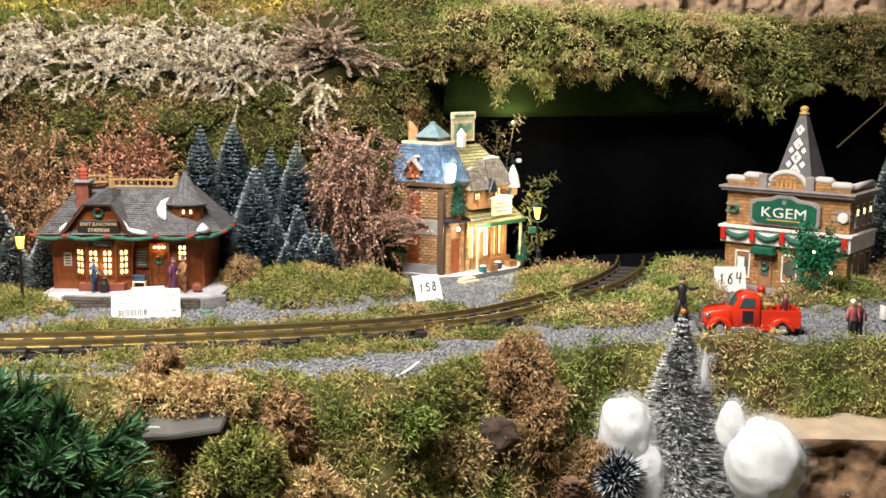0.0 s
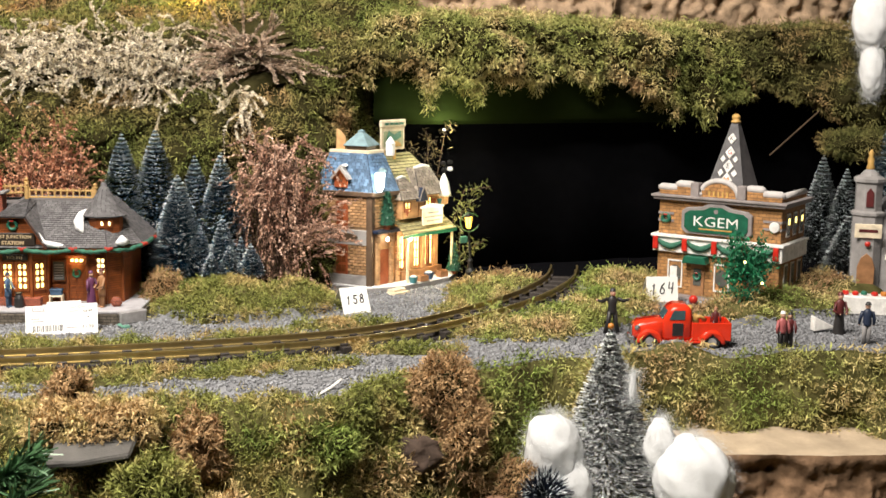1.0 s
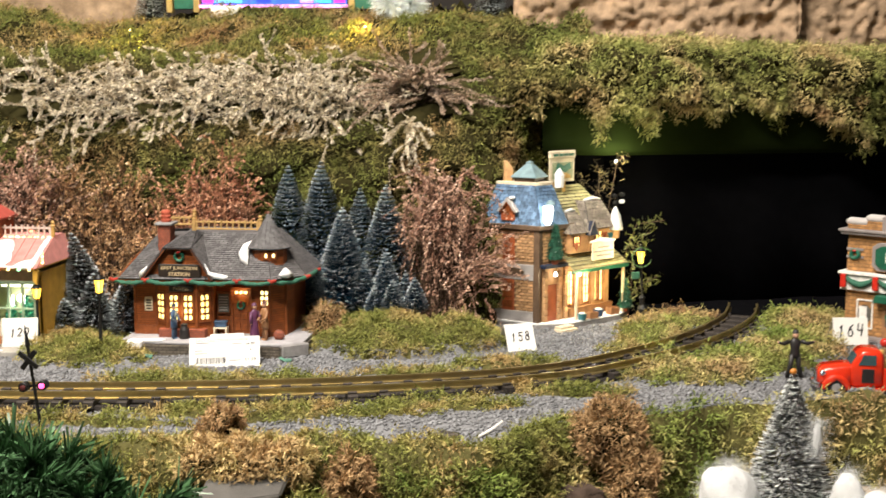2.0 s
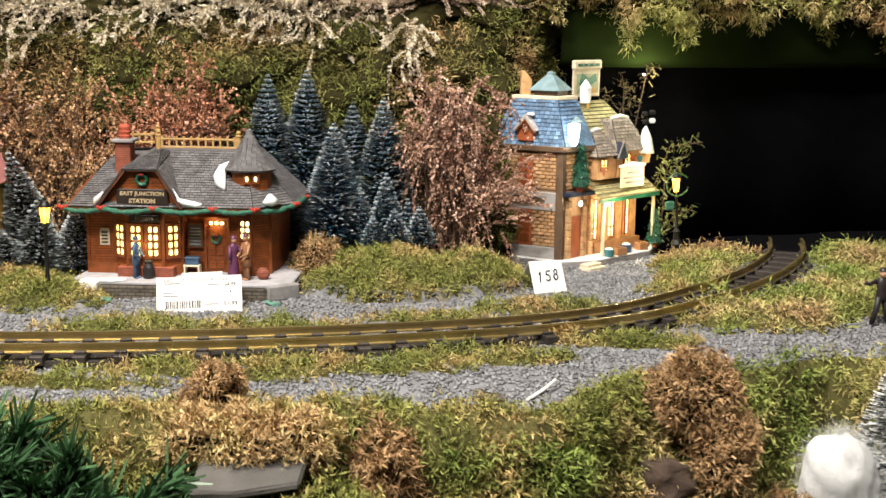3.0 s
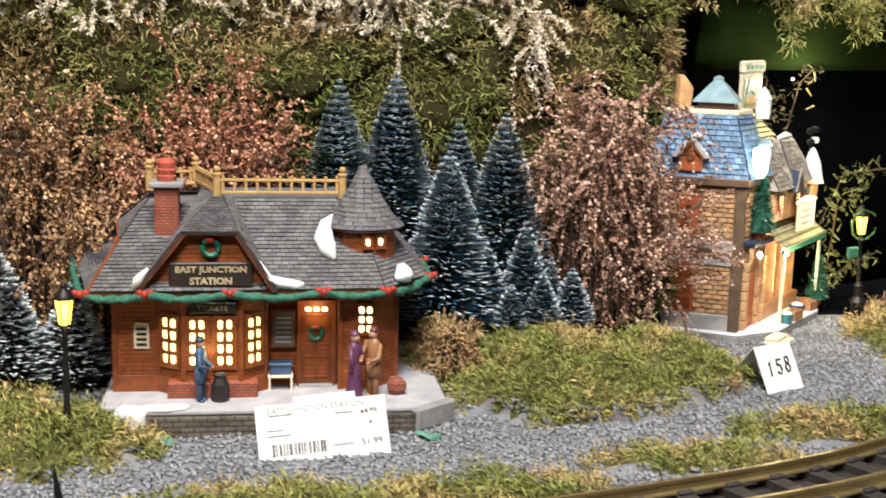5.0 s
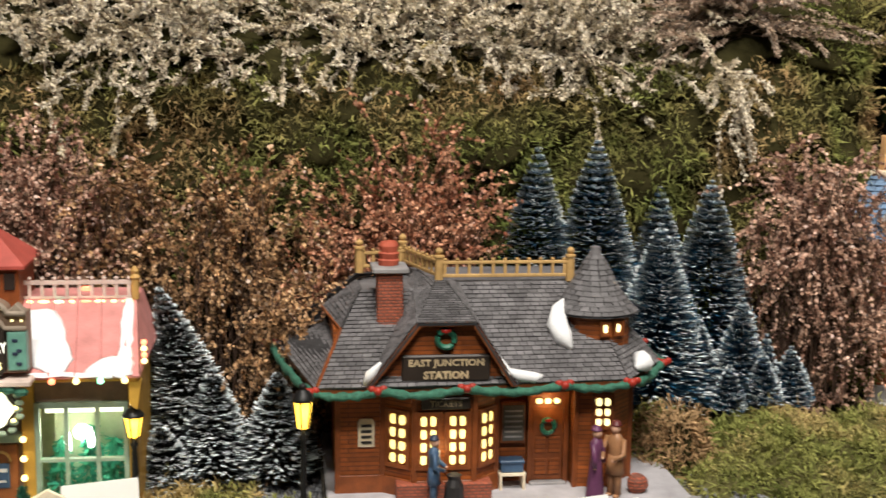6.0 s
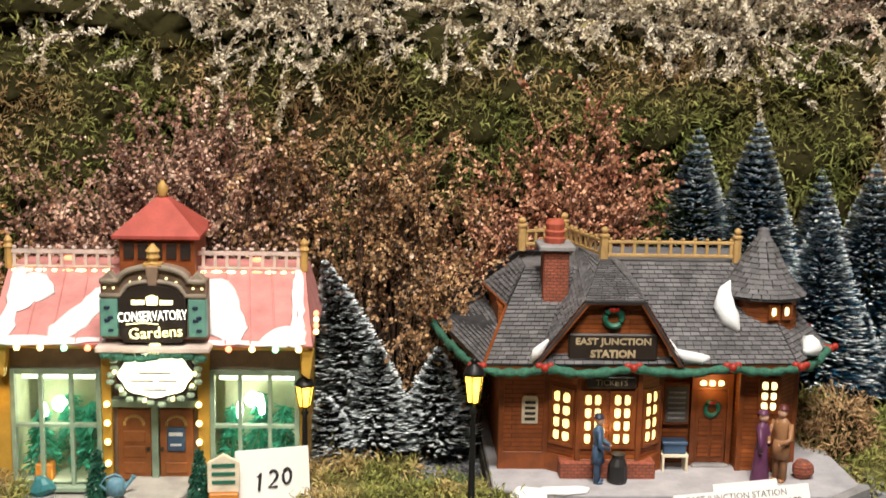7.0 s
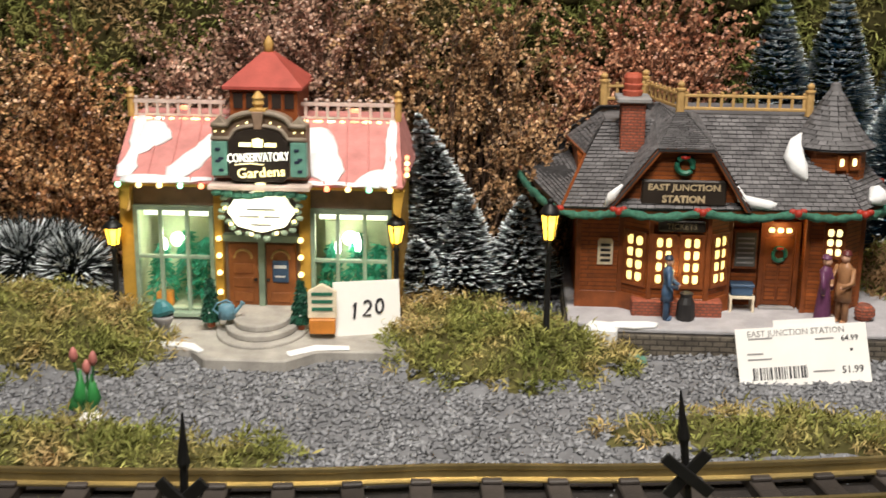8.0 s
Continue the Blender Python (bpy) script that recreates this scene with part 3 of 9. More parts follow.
part("bed", Shape().loft(bed), mat("track_bed", (0.022, 0.018, 0.016), 0.95, var=0.5, scale=120, fine=500, bump=0.8), track, "dark brown bed between the ties")
tie_mesh = Shape().slab([(-0.0066, -0.039), (0.0066, -0.039), (0.0066, 0.039), (-0.0066, 0.039)], 0.001, 0.0103)
for side in (-0.0233, 0.0233):
    tie_mesh.box(-0.0060, 0.0060, side - 0.0072, side - 0.0022, 0.0103, 0.0132).box(-0.0060, 0.0060, side + 0.0022, side + 0.0072, 0.0103, 0.0132)
tie_mesh = tie_mesh.mesh("tie", 0.0008)
tie_mesh.materials.append(M_tie)
for p, q in zip(spline(LINE, 0.0395), spline(LINE, 0.0395)[1:]):
    if p.y > 0.33:
        break
    ob = new("tie", tie_mesh)
    ob.parent = track
    d = q - p
    ob.matrix_basis = pose(p.x, p.y, rail_z(p), 0, 0, math.degrees(math.atan2(d.y, d.x)) + rnd(-1, 1))

# ---- kit: small repeated things ----
M_bristle = mat("brush_bristle", (0.010, 0.085, 0.165), 0.75, var=0.3, scale=80, bump=0, island=0.5)
M_dark_bristle = mat("dark_bristle", (0.012, 0.017, 0.017), 0.75, var=0.3, scale=80, bump=0, island=0.5)
M_frost = mat("frost_flock", (0.80, 0.86, 0.90), 0.9, var=0.15, scale=200, bump=0, island=0.35)
M_wire = mat("twisted_wire", (0.10, 0.09, 0.08), 0.5, 0.8)
M_iron = mat("black_iron", (0.012, 0.012, 0.012), 0.45, 0.3, var=0.3)
M_lantern = mat("lantern_glass", (1.0, 0.55, 0.08), 0.3, var=0.1, bump=0, emit=6.0, glow=(1.0, 0.58, 0.06))
M_bulb_yellow = mat("lit_bulb", (1.0, 0.85, 0.4), 0.3, bump=0, emit=9.0, glow=(1.0, 0.78, 0.28))
M_snow = mat("painted_snow", (0.78, 0.79, 0.80), 0.85, var=0.06, scale=80, fine=600, bump=0.3)
M_skin = mat("painted_skin", (0.55, 0.32, 0.22), 0.6, bump=0.05)
TEXT_DEPTH = 0.00025


def text(body, size, m, material, parent, name="lettering", wide=1.0, bold=0.0):
    """Raised letters, centred, in the plane x-z of m, facing -y."""
    cu = bpy.data.curves.new(name, "FONT")
    cu.body, cu.size, cu.align_x, cu.align_y, cu.extrude, cu.resolution_u, cu.offset = body, size, "CENTER", "CENTER", TEXT_DEPTH, 2, bold
    tmp = new(name, cu)
    me = bpy.data.meshes.new_from_object(tmp)
    bpy.data.objects.remove(tmp)
    bpy.data.curves.remove(cu)
    me.transform(m @ Matrix.Diagonal((wide, 1, 1, 1)) @ pose(0, 0, 0, 90, 0, 0))
    me.materials.clear()
    return tag_mesh(name, me, material, parent)


def brush_tree(height, radius, seed, dark=False, frost=0.5, bend=0.0, label="", base=True, taper=0.80):
    """A bottle-brush fir: a twisted wire with whorls of stiff bristles whose tips are flocked white."""
    g = np.random.default_rng(seed)
    tree = thing("fir_tree", pose(0, 0, 0), label or "blue-green bottle-brush fir tree with frosted white tips", "tree", "bottle-brush trees")
    n = int(4600 * max(0.5, min(1.6, height / 0.16)))
    turns = max(9, height / 0.0075)
    u = np.sort(g.random(n)) ** 0.85
    wave = np.round(u * turns) / turns
    off = g.normal(size=n) * 0.12
    u = np.clip(0.86 * wave + 0.14 * u + off / turns, 0, 1)
    z0 = height * (0.06 + 0.93 * u)
    prof = (1 - u) ** taper
    prof = np.where(u < 0.10, prof * (0.80 + 2.0 * u), prof)
    r = 1.30 * radius * (prof * g.uniform(0.80, 1.06, n) + 0.03)
    a = g.uniform(0, 2 * np.pi, n)
    d = np.stack([np.cos(a), np.sin(a), np.full(n, 0.13) + g.normal(size=n) * 0.07], 1)
    ax = np.stack([bend * u**2 * height, 0 * u, z0], 1)
    mid, tip = ax + d * (r * (0.80 - 0.1 * frost))[:, None], ax + d * r[:, None]
    side = np.stack([-np.sin(a), np.cos(a), np.zeros(n)], 1) * 0.00050 * g.uniform(0.7, 1.5, n)[:, None]
    up = np.array([0, 0, 0.0004])
    v = np.stack([ax, mid + side, mid - side], 1).reshape(-1, 3)
    k = 3 * np.arange(n)[:, None]
    bulk("crown", v, k + np.array([[0, 1, 2]]), M_dark_bristle if dark else M_bristle, tree)
    white = g.random(n) < (0.36 + 0.6 * frost) * np.where(off > 0.02, 1.6, 0.35) + 0.25 * u
    for name, sel, material in (("frosting", white, M_frost), ("outer_crown", ~white, M_dark_bristle if dark else M_bristle)):
        c = int(sel.sum())
        if c:
            v = np.stack([mid[sel] - side[sel] * 1.1, mid[sel] + side[sel] * 1.1, tip[sel] + side[sel] * 2.9 + up, tip[sel] - side[sel] * 2.9 + up], 1).reshape(-1, 3)
            bulk(name, v, 4 * np.arange(c)[:, None] + np.array([[0, 1, 2, 3]]), material, tree, "white flocking on the bristle tips" if name == "frosting" else "")
    pts = [(bend * (i / 6) ** 2 * height, 0, height * i / 6 * 1.01) for i in range(7)]
    part("trunk", Shape().tube(pts, [0.0016 * (1 - 0.12 * i) for i in range(7)], 5), M_wire, tree)
    if base:
        part("base", Shape().lathe(0, 0, [(radius * 0.34, 0), (radius * 0.34, 0.003), (radius * 0.3, 0.005)], 12), M_wood, tree)
    return tree


def put(ob, x, y, z, turn=0.0, rx=0.0, ry=0.0):
    ob.matrix_world = pose(x, y, z, rx, ry, turn)
    return ob


def street_lamp(x, y, z, height=0.126, lean=0.0, turn=15):
    lamp = thing("street_lamp", pose(x, y, z, 0, lean, turn), "black toy street lamp with a lit amber lantern", "street lamp", "street lamps")
    h = height
    part("post", Shape().lathe(0, 0, [(0.0062, 0), (0.0062, 0.010), (0.0045, 0.012), (0.0045, 0.020), (0.0026, 0.024), (0.0020, h * 0.55), (0.0017, h * 0.68), (0.0030, h * 0.70), (0.0016, h * 0.72), (0.0016, h * 0.75)], 10), M_iron, lamp, smooth=True)
    part("lantern", Shape().lathe(0, 0, [(0.0040, h * 0.755), (0.0066, h * 0.905), (0.0066, h * 0.908)], 6), M_lantern, lamp, "glowing amber glass lantern")
    fr = Shape()
    for i in range(6):
        a = 2 * math.pi * i / 6
        c, s = math.cos(a), math.sin(a)
        fr.tube([(0.0042 * c, 0.0042 * s, h * 0.75), (0.0069 * c, 0.0069 * s, h * 0.91)], 0.0005, 4)
    part("frame", fr, M_iron, lamp)
    part("cap", Shape().lathe(0, 0, [(0.0078, h * 0.905), (0.0074, h * 0.92), (0.0045, h * 0.955), (0.0022, h * 0.965), (0.0022, h * 0.975), (0.0030, h * 0.985), (0.0006, h)], 10), M_iron, lamp, smooth=True)
    bulb("lamp_bulb", (lamp.matrix_world @ Vector((0, -0.010, h * 0.83))), 0.012, (1.0, 0.62, 0.18), 0.003)
    return lamp


def figurine(x, y, z, turn, colours, height=0.056, label="", pose_kind="stand", skirt=False, name="figurine"):
    """A small painted figure in one mesh: colours are coat, legs and hat."""
    h = height
    pieces = []
    coat, legs, hat = colours
    if skirt:
        pieces.append((Shape().lathe(0, 0, [(0.16 * h, 0), (0.15 * h, 0.05 * h), (0.10 * h, 0.48 * h), (0.085 * h, 0.55 * h)], 10, sy=0.8), legs))
    else:
        for s in (-1, 1):
            k = 0.09 if pose_kind == "skate" else 0.0
            pieces.append((Shape().tube([(s * 0.055 * h + s * k * h, 0, 0.03 * h), (s * 0.05 * h + s * k * 0.4 * h, 0, 0.26 * h), (s * 0.05 * h, 0, 0.5 * h)], [0.045 * h, 0.05 * h, 0.06 * h], 7), legs))
            pieces.append((Shape().ball((s * 0.055 * h + s * k * h, -0.025 * h, 0.02 * h), 0.04 * h, 0.07 * h, 0.03 * h, 7, 4), legs))
    pieces.append((Shape().lathe(0, 0, [(0.10 * h, 0.44 * h), (0.105 * h, 0.5 * h), (0.09 * h, 0.62 * h), (0.12 * h, 0.76 * h), (0.06 * h, 0.82 * h), (0.04 * h, 0.84 * h)], 10, sy=0.72), coat))
    for s in (-1, 1):
        hand = (s * 0.36 * h, -0.05 * h, 0.76 * h) if pose_kind == "skate" else (s * 0.08 * h, -0.16 * h, 0.52 * h) if pose_kind == "carry" else (s * 0.16 * h, -0.05 * h, 0.46 * h)
        elbow = (s * 0.24 * h, -0.02 * h, 0.72 * h) if pose_kind == "skate" else (s * 0.16 * h, -0.04 * h, 0.58 * h)
        pieces.append((Shape().tube([(s * 0.11 * h, 0, 0.77 * h), elbow, hand], [0.04 * h, 0.038 * h, 0.028 * h], 6), coat))
        pieces.append((Shape().ball(hand, 0.025 * h, n=6, rings=4), M_skin))
    pieces.append((Shape().ball((0, -0.01 * h, 0.895 * h), 0.062 * h, 0.066 * h, 0.075 * h, 9, 6), M_skin))
    pieces.append((Shape().lathe(0, 0.004 * h, [(0.062 * h, 0.930 * h), (0.078 * h, 0.938 * h), (0.060 * h, 0.950 * h), (0.055 * h, 0.985 * h), (0.025 * h, 1.0 * h)], 11), hat))
    if not skirt and pose_kind == "carry":
        pieces.append((Shape().lathe(0, 0, [(0.125 * h, 0.30 * h), (0.115 * h, 0.42 * h), (0.098 * h, 0.55 * h)], 12, sy=0.75), coat))
    whole, index, mats = Shape(), [], []
    for shape, material in pieces:
        if material not in mats:
            mats.append(material)
        index += [mats.index(material)] * len(shape.f)
        whole.add(shape.v, shape.f)
    me = whole.mesh(name, smooth=True)
    for material in mats:
        me.materials.append(material)
    me.polygons.foreach_set("material_index", np.array(index, np.int32))
    ob = new(name, me)
    ob.matrix_world = pose(x, y, z, 0, 0, turn)
    return tagged(ob, label, "figurine")


def paint(name, col, rough=0.45, **more):
    return mat(name, col, rough, **{"var": 0.25, "scale": 90, "fine": 500, "bump": 0.1, **more})


M_blue = paint("blue_paint", (0.05, 0.095, 0.17))
M_purple = paint("purple_paint", (0.11, 0.035, 0.085))
M_tan = paint("tan_paint", (0.32, 0.16, 0.075))
M_red = paint("red_paint", (0.50, 0.025, 0.015), 0.3)
M_darkblue = paint("navy_paint", (0.02, 0.03, 0.06))
M_char = paint("charcoal_paint", (0.022, 0.02, 0.02))
M_maroon = paint("maroon_paint", (0.10, 0.02, 0.02))
M_green = paint("green_paint", (0.02, 0.13, 0.08))
M_gold = paint("ochre_paint", (0.50, 0.30, 0.09), 0.5)
M_cream = paint("cream_paint", (0.72, 0.62, 0.46), 0.6)
M_grey = paint("grey_paint", (0.26, 0.25, 0.25), 0.7)
M_white = paint("white_paint", (0.75, 0.73, 0.70), 0.6)
M_orange = paint("orange_paint", (0.55, 0.20, 0.03))


def wreath(parent, c, r, thick):
    pts = [(c[0] + r * math.cos(a), c[1], c[2] + r * math.sin(a)) for a in np.linspace(0, 2 * math.pi, 19)]
    ob = part("wreath", Shape().tube(pts, thick, 7), M_green, parent, "dark green wreath with a red bow", jitter=0.0012)
    part("bow", Shape().ball((c[0], c[1] - thick, c[2] + r), r * 0.34, r * 0.2, r * 0.3, 8, 5).ball((c[0] - r * 0.35, c[1] - thick, c[2] + r * 1.05), r * 0.25, n=7, rings=4).ball((c[0] + r * 0.35, c[1] - thick, c[2] + r * 1.05), r * 0.25, n=7, rings=4), M_red, ob)
    return ob


def courses(shape, p0, p1, p2, p3, rows, proud=0.0011):
    """Stepped courses on a roof plane: p0 p1 along the eave, p3 p2 above them."""
    p0, p1, p2, p3 = (Vector(p) for p in (p0, p1, p2, p3))
    n = (p1 - p0).cross(p3 - p0).normalized()
    line = [(0.0, -0.001)]
    for k in range(rows):
        line += [(k / rows, proud), ((k + 1) / rows, 0.0002)]
    line.append((1.0, -0.001))
    verts = [q.lerp(r, a) + n * h for a, h in line for q, r in ((p0, p3), (p1, p2))]
    shape.add(verts, [(2 * k, 2 * k + 1, 2 * k + 3, 2 * k + 2) for k in range(len(line) - 1)])
    return shape


def shingles(p0, p1, p2, p3, row, width, deep=0.0013):
    """A roof plane laid with single shingles in broken bond: p0 p1 along the eave, p3 p2 above them."""
    p0, p1, p2, p3 = (Vector(p) for p in (p0, p1, p2, p3))
    n = (p1 - p0).cross(p3 - p0)
    n = (n if n.length > 1e-12 else (p1 - p0).cross(p2 - p0)).normalized()
    out = Shape()
    rise = ((p3 - p0).length + (p2 - p1).length) / 2
    rows = max(2, int(rise / row))
    for k in range(rows):
        a, b = k / rows, min(1.0, (k + 1.25) / rows)
        l0, r0, l1, r1 = p0.lerp(p3, a), p1.lerp(p2, a), p0.lerp(p3, b), p1.lerp(p2, b)
        length = (r0 - l0).length
        count = max(1, int(length / width))
        cuts = [0.0] + [(i + 0.5 * (k % 2) + rnd(-0.12, 0.12)) / count for i in range(1, count)] + [1.0]
        for u0, u1 in zip(cuts, cuts[1:]):
            lift = deep * rnd(0.75, 1.25)
            q = [l0.lerp(r0, u0), l0.lerp(r0, u1 - 0.09 / count), l1.lerp(r1, u1 - 0.09 / count), l1.lerp(r1, u0)]
            lower = [c.copy() for c in q[:2]]
            q[0], q[1] = q[0] + n * lift, q[1] + n * lift
            out.add([*q, *lower], [(0, 1, 2, 3), (4, 5, 1, 0)])
    return out


def slates(parent, name, p0, p1, p2, p3, row, width, deep, material):
    """The shingles of a roof plane, each an object of its own."""
    whole = shingles(p0, p1, p2, p3, row, width, deep)
    for k in range(len(whole.f) // 2):
        one = Shape().add(whole.v[6 * k:6 * k + 6], [(0, 1, 2, 3), (4, 5, 1, 0)])
        me = bpy.data.meshes.new(name)
        me.from_pydata(one.v, [], one.f)
        tag_mesh(name, me, material, parent)


def felt(slope_part, corners, material=None):
    """The dark sheet under the shingles of a roof plane."""
    slope_part["kind"] = "stuff"
    p = [Vector(c) for c in corners]
    n = (p[1] - p[0]).cross(p[2] - p[0]).normalized()
    part("underlay", Shape().add([c - n * 0.0006 for c in p] + [c - n * 0.0022 for c in p], [(0, 1, 2, 3), (7, 6, 5, 4), (0, 4, 5, 1), (1, 5, 6, 2), (2, 6, 7, 3), (3, 7, 4, 0)]), material or M_felt, slope_part)


def cone_shingles(cx, cy, profile, row, width, deep=0.0012):
    """Rings of shingles round a turning roof of (radius, z)."""
    out = Shape()
    lengths = [0.0]
    for (r0, z0), (r1, z1) in zip(profile, profile[1:]):
        lengths.append(lengths[-1] + math.hypot(r1 - r0, z1 - z0))
    rows = int(lengths[-1] / row)
    at = lambda d: (float(np.interp(d, lengths, [p[0] for p in profile])), float(np.interp(d, lengths, [p[1] for p in profile])))
    for k in range(rows):
        (r0, z0), (r1, z1) = at(k / rows * lengths[-1]), at(min(1, (k + 1.25) / rows) * lengths[-1])
        count = max(7, int(2 * math.pi * r0 / width))
        for i in range(count):
            a0, a1 = 2 * math.pi * (i + 0.5 * (k % 2) + rnd(-0.1, 0.1)) / count, 2 * math.pi * (i + 0.91 + 0.5 * (k % 2)) / count
            lift = deep * rnd(0.75, 1.25)
            out.add([(cx + (r0 + lift) * math.cos(a0), cy + (r0 + lift) * math.sin(a0), z0), (cx + (r0 + lift) * math.cos(a1), cy + (r0 + lift) * math.sin(a1), z0),
                     (cx + r1 * math.cos(a1), cy + r1 * math.sin(a1), z1), (cx + r1 * math.cos(a0), cy + r1 * math.sin(a0), z1),
                     (cx + r0 * math.cos(a0), cy + r0 * math.sin(a0), z0), (cx + r0 * math.cos(a1), cy + r0 * math.sin(a1), z0)], [(0, 1, 2, 3), (4, 5, 1, 0)])
    return out


def lit_window(parent, m, w, h, cols, rows, frame_mat, pane_mat, bar=0.0012, deep=0.002, name="window"):
    """A framed window in the plane x-z of m, its middle at the origin, facing -y, with a pane in each field."""
    fr = Shape()
    fr.box(-w / 2, -w / 2 + bar, -deep, 0, -h / 2, h / 2, m).box(w / 2 - bar, w / 2, -deep, 0, -h / 2, h / 2, m)
    fr.box(-w / 2 + bar, w / 2 - bar, -deep, 0, h / 2 - bar, h / 2, m).box(-w / 2 + bar, w / 2 - bar, -deep, 0, -h / 2, -h / 2 + bar, m)
    iw, ih = w - 2 * bar, h - 2 * bar
    for i in range(1, cols):
        x = -iw / 2 + iw * i / cols
        fr.box(x - bar / 2, x + bar / 2, -deep * 0.9, 0, -ih / 2, ih / 2, m)
    for j in range(1, rows):
        z = -ih / 2 + ih * j / rows
        fr.box(-iw / 2, iw / 2, -deep * 0.8, 0, z - bar / 2, z + bar / 2, m)
    ob = part(name, fr, frame_mat, parent)
    cw, ch = iw / cols, ih / rows
    for i in range(cols):
        for j in range(rows):
            cx, cz = -iw / 2 + cw * (i + 0.5), -ih / 2 + ch * (j + 0.5)
            if bar >= 0.0018:
                a, b = (cw - bar) / 2 + 0.0001, min((ch - bar) / 2, 0.62 * cw) + 0.0001
                e = 0.6 * min(a, b)
                poly = [(cx - a + e, cz - b), (cx + a - e, cz - b), (cx + a, cz - b + e), (cx + a, cz + b - e), (cx + a - e, cz + b), (cx - a + e, cz + b), (cx - a, cz + b - e), (cx - a, cz - b + e)]
                part("pane", Shape().prism(poly, -0.0014, -0.0002, m), pane_mat, ob)
                continue
            part("pane", Shape().box(cx - cw / 2, cx + cw / 2, -0.0009 - 0.0002 * ((i + j) % 2), -0.0002, cz - ch / 2, cz + ch / 2, m), pane_mat, ob)
    return ob

# ---- railway station house ----
M_siding = rows_mat("station_siding", (0.30, 0.078, 0.014), (0.14, 0.036, 0.009), 0.120, 0.0034, 0.55, 0.3, 0.35, 0.0005)
M_trimwood = paint("brown_trim", (0.20, 0.055, 0.014), var=0.4)
M_shingle = mat("grey_shingle", (0.125, 0.120, 0.124), 0.7, var=0.3, scale=70, fine=700, bump=0.4, island=0.28)
M_felt = mat("roof_felt", (0.035, 0.034, 0.036), 0.9, var=0.3, scale=90)
M_paving = mat("station_paving", (0.38, 0.37, 0.39), 0.8, var=0.2, scale=60, bump=0.3)
M_kerb = rows_mat("station_kerb", (0.135, 0.115, 0.09), (0.05, 0.042, 0.035), 0.0105, 0.0042, 0.85, 0.4, 0.8, 0.0007)
M_warm = mat("lit_pane", (1.0, 0.85, 0.5), 0.4, var=0.05, bump=0, emit=2.6, glow=(1.0, 0.82, 0.24))
M_warm_hot = mat("bright_pane", (1.0, 0.9, 0.6), 0.4, var=0.05, bump=0, emit=3.2, glow=(1.0, 0.86, 0.36))
M_brick_red = rows_mat("chimney_brick", (0.36, 0.09, 0.045), (0.16, 0.06, 0.04), 0.005, 0.0024, 0.8)
M_clay = paint("red_clay", (0.36, 0.075, 0.04), 0.7)
M_signblack = paint("black_sign", (0.025, 0.018, 0.014))
M_garland = mat("garland_green", (0.035, 0.13, 0.085), 0.8, var=0.4, scale=300, bump=0.8)
M_dark_glass = mat("dim_pane", (0.10, 0.10, 0.09), 0.25, var=0.3)
M_gilt = paint("dull_gilt", (0.46, 0.36, 0.22))
M_bow = paint("dark_red_ribbon", (0.33, 0.028, 0.016), 0.5)
M_fence = paint("fence_tan", (0.46, 0.29, 0.11), 0.6)

st = thing("railway_station", pose(0, 0, 0), "small brown wooden railway station with grey shingle roof and corner turret", "model house", "lit model houses")
part("base", Shape().slab([(-0.018, -0.040), (0.016, -0.056), (0.225, -0.056), (0.256, -0.030), (0.256, 0.15), (-0.018, 0.15)], -0.004, 0.0165), M_kerb, st, "dark stone plinth", bevel=0.001, jitter=0.0006)
part("platform", Shape().slab([(-0.016, -0.038), (0.017, -0.053), (0.223, -0.053), (0.253, -0.029), (0.253, 0.148), (-0.016, 0.148)], 0.0165, 0.0205), M_paving, st, "pale grey paved platform", bevel=0.001)
part("snow_patch", Shape().slab([(0.014, -0.053), (0.034, -0.054), (0.050, -0.052), (0.053, -0.045), (0.044, -0.041), (0.018, -0.043)], 0.0200, 0.0228), M_snow, st, "thin white snow on the platform", bevel=0.001, jitter=0.001)
part("kerb_block", Shape().slab([(-0.006, -0.057), (0.020, -0.062), (0.022, -0.044), (0.0, -0.040)], 0.0, 0.0225), M_snow, st, bevel=0.002, jitter=0.001)
part("kerb_block", Shape().slab([(0.228, -0.056), (0.262, -0.030), (0.250, -0.020), (0.215, -0.046)], 0.0, 0.0195), M_grey, st, bevel=0.002, jitter=0.001)
WALLS = [(-0.008, 0.0), (0.025, 0.0), (0.047, -0.017), (0.091, -0.017), (0.110, 0.0), (0.112, 0.014), (0.168, 0.014), (0.170, -0.002), (0.196, -0.004), (0.217, 0.018), (0.222, 0.05), (0.222, 0.13), (-0.008, 0.13)]
part("wall", Shape().slab(WALLS, 0.0165, 0.107), M_siding, st, "orange-brown boarded wall", bevel=0.0006)
for x, y in (WALLS[0], WALLS[1], WALLS[2], WALLS[3], WALLS[4], WALLS[6], WALLS[7], WALLS[8], WALLS[9]):
    part("corner_board", Shape().box(x - 0.002, x + 0.002, y - 0.0016, y + 0.0022, 0.0165, 0.1035), M_trimwood, st, bevel=0.0004)
part("dado", Shape().slab([(-0.0095, -0.0015), (0.025, -0.0015), (0.047, -0.0185), (0.091, -0.0185), (0.111, -0.0015), (0.111, 0.004), (-0.0095, 0.004)], 0.0165, 0.034), M_trimwood, st, "darker brown boards under the windows", bevel=0.0005)

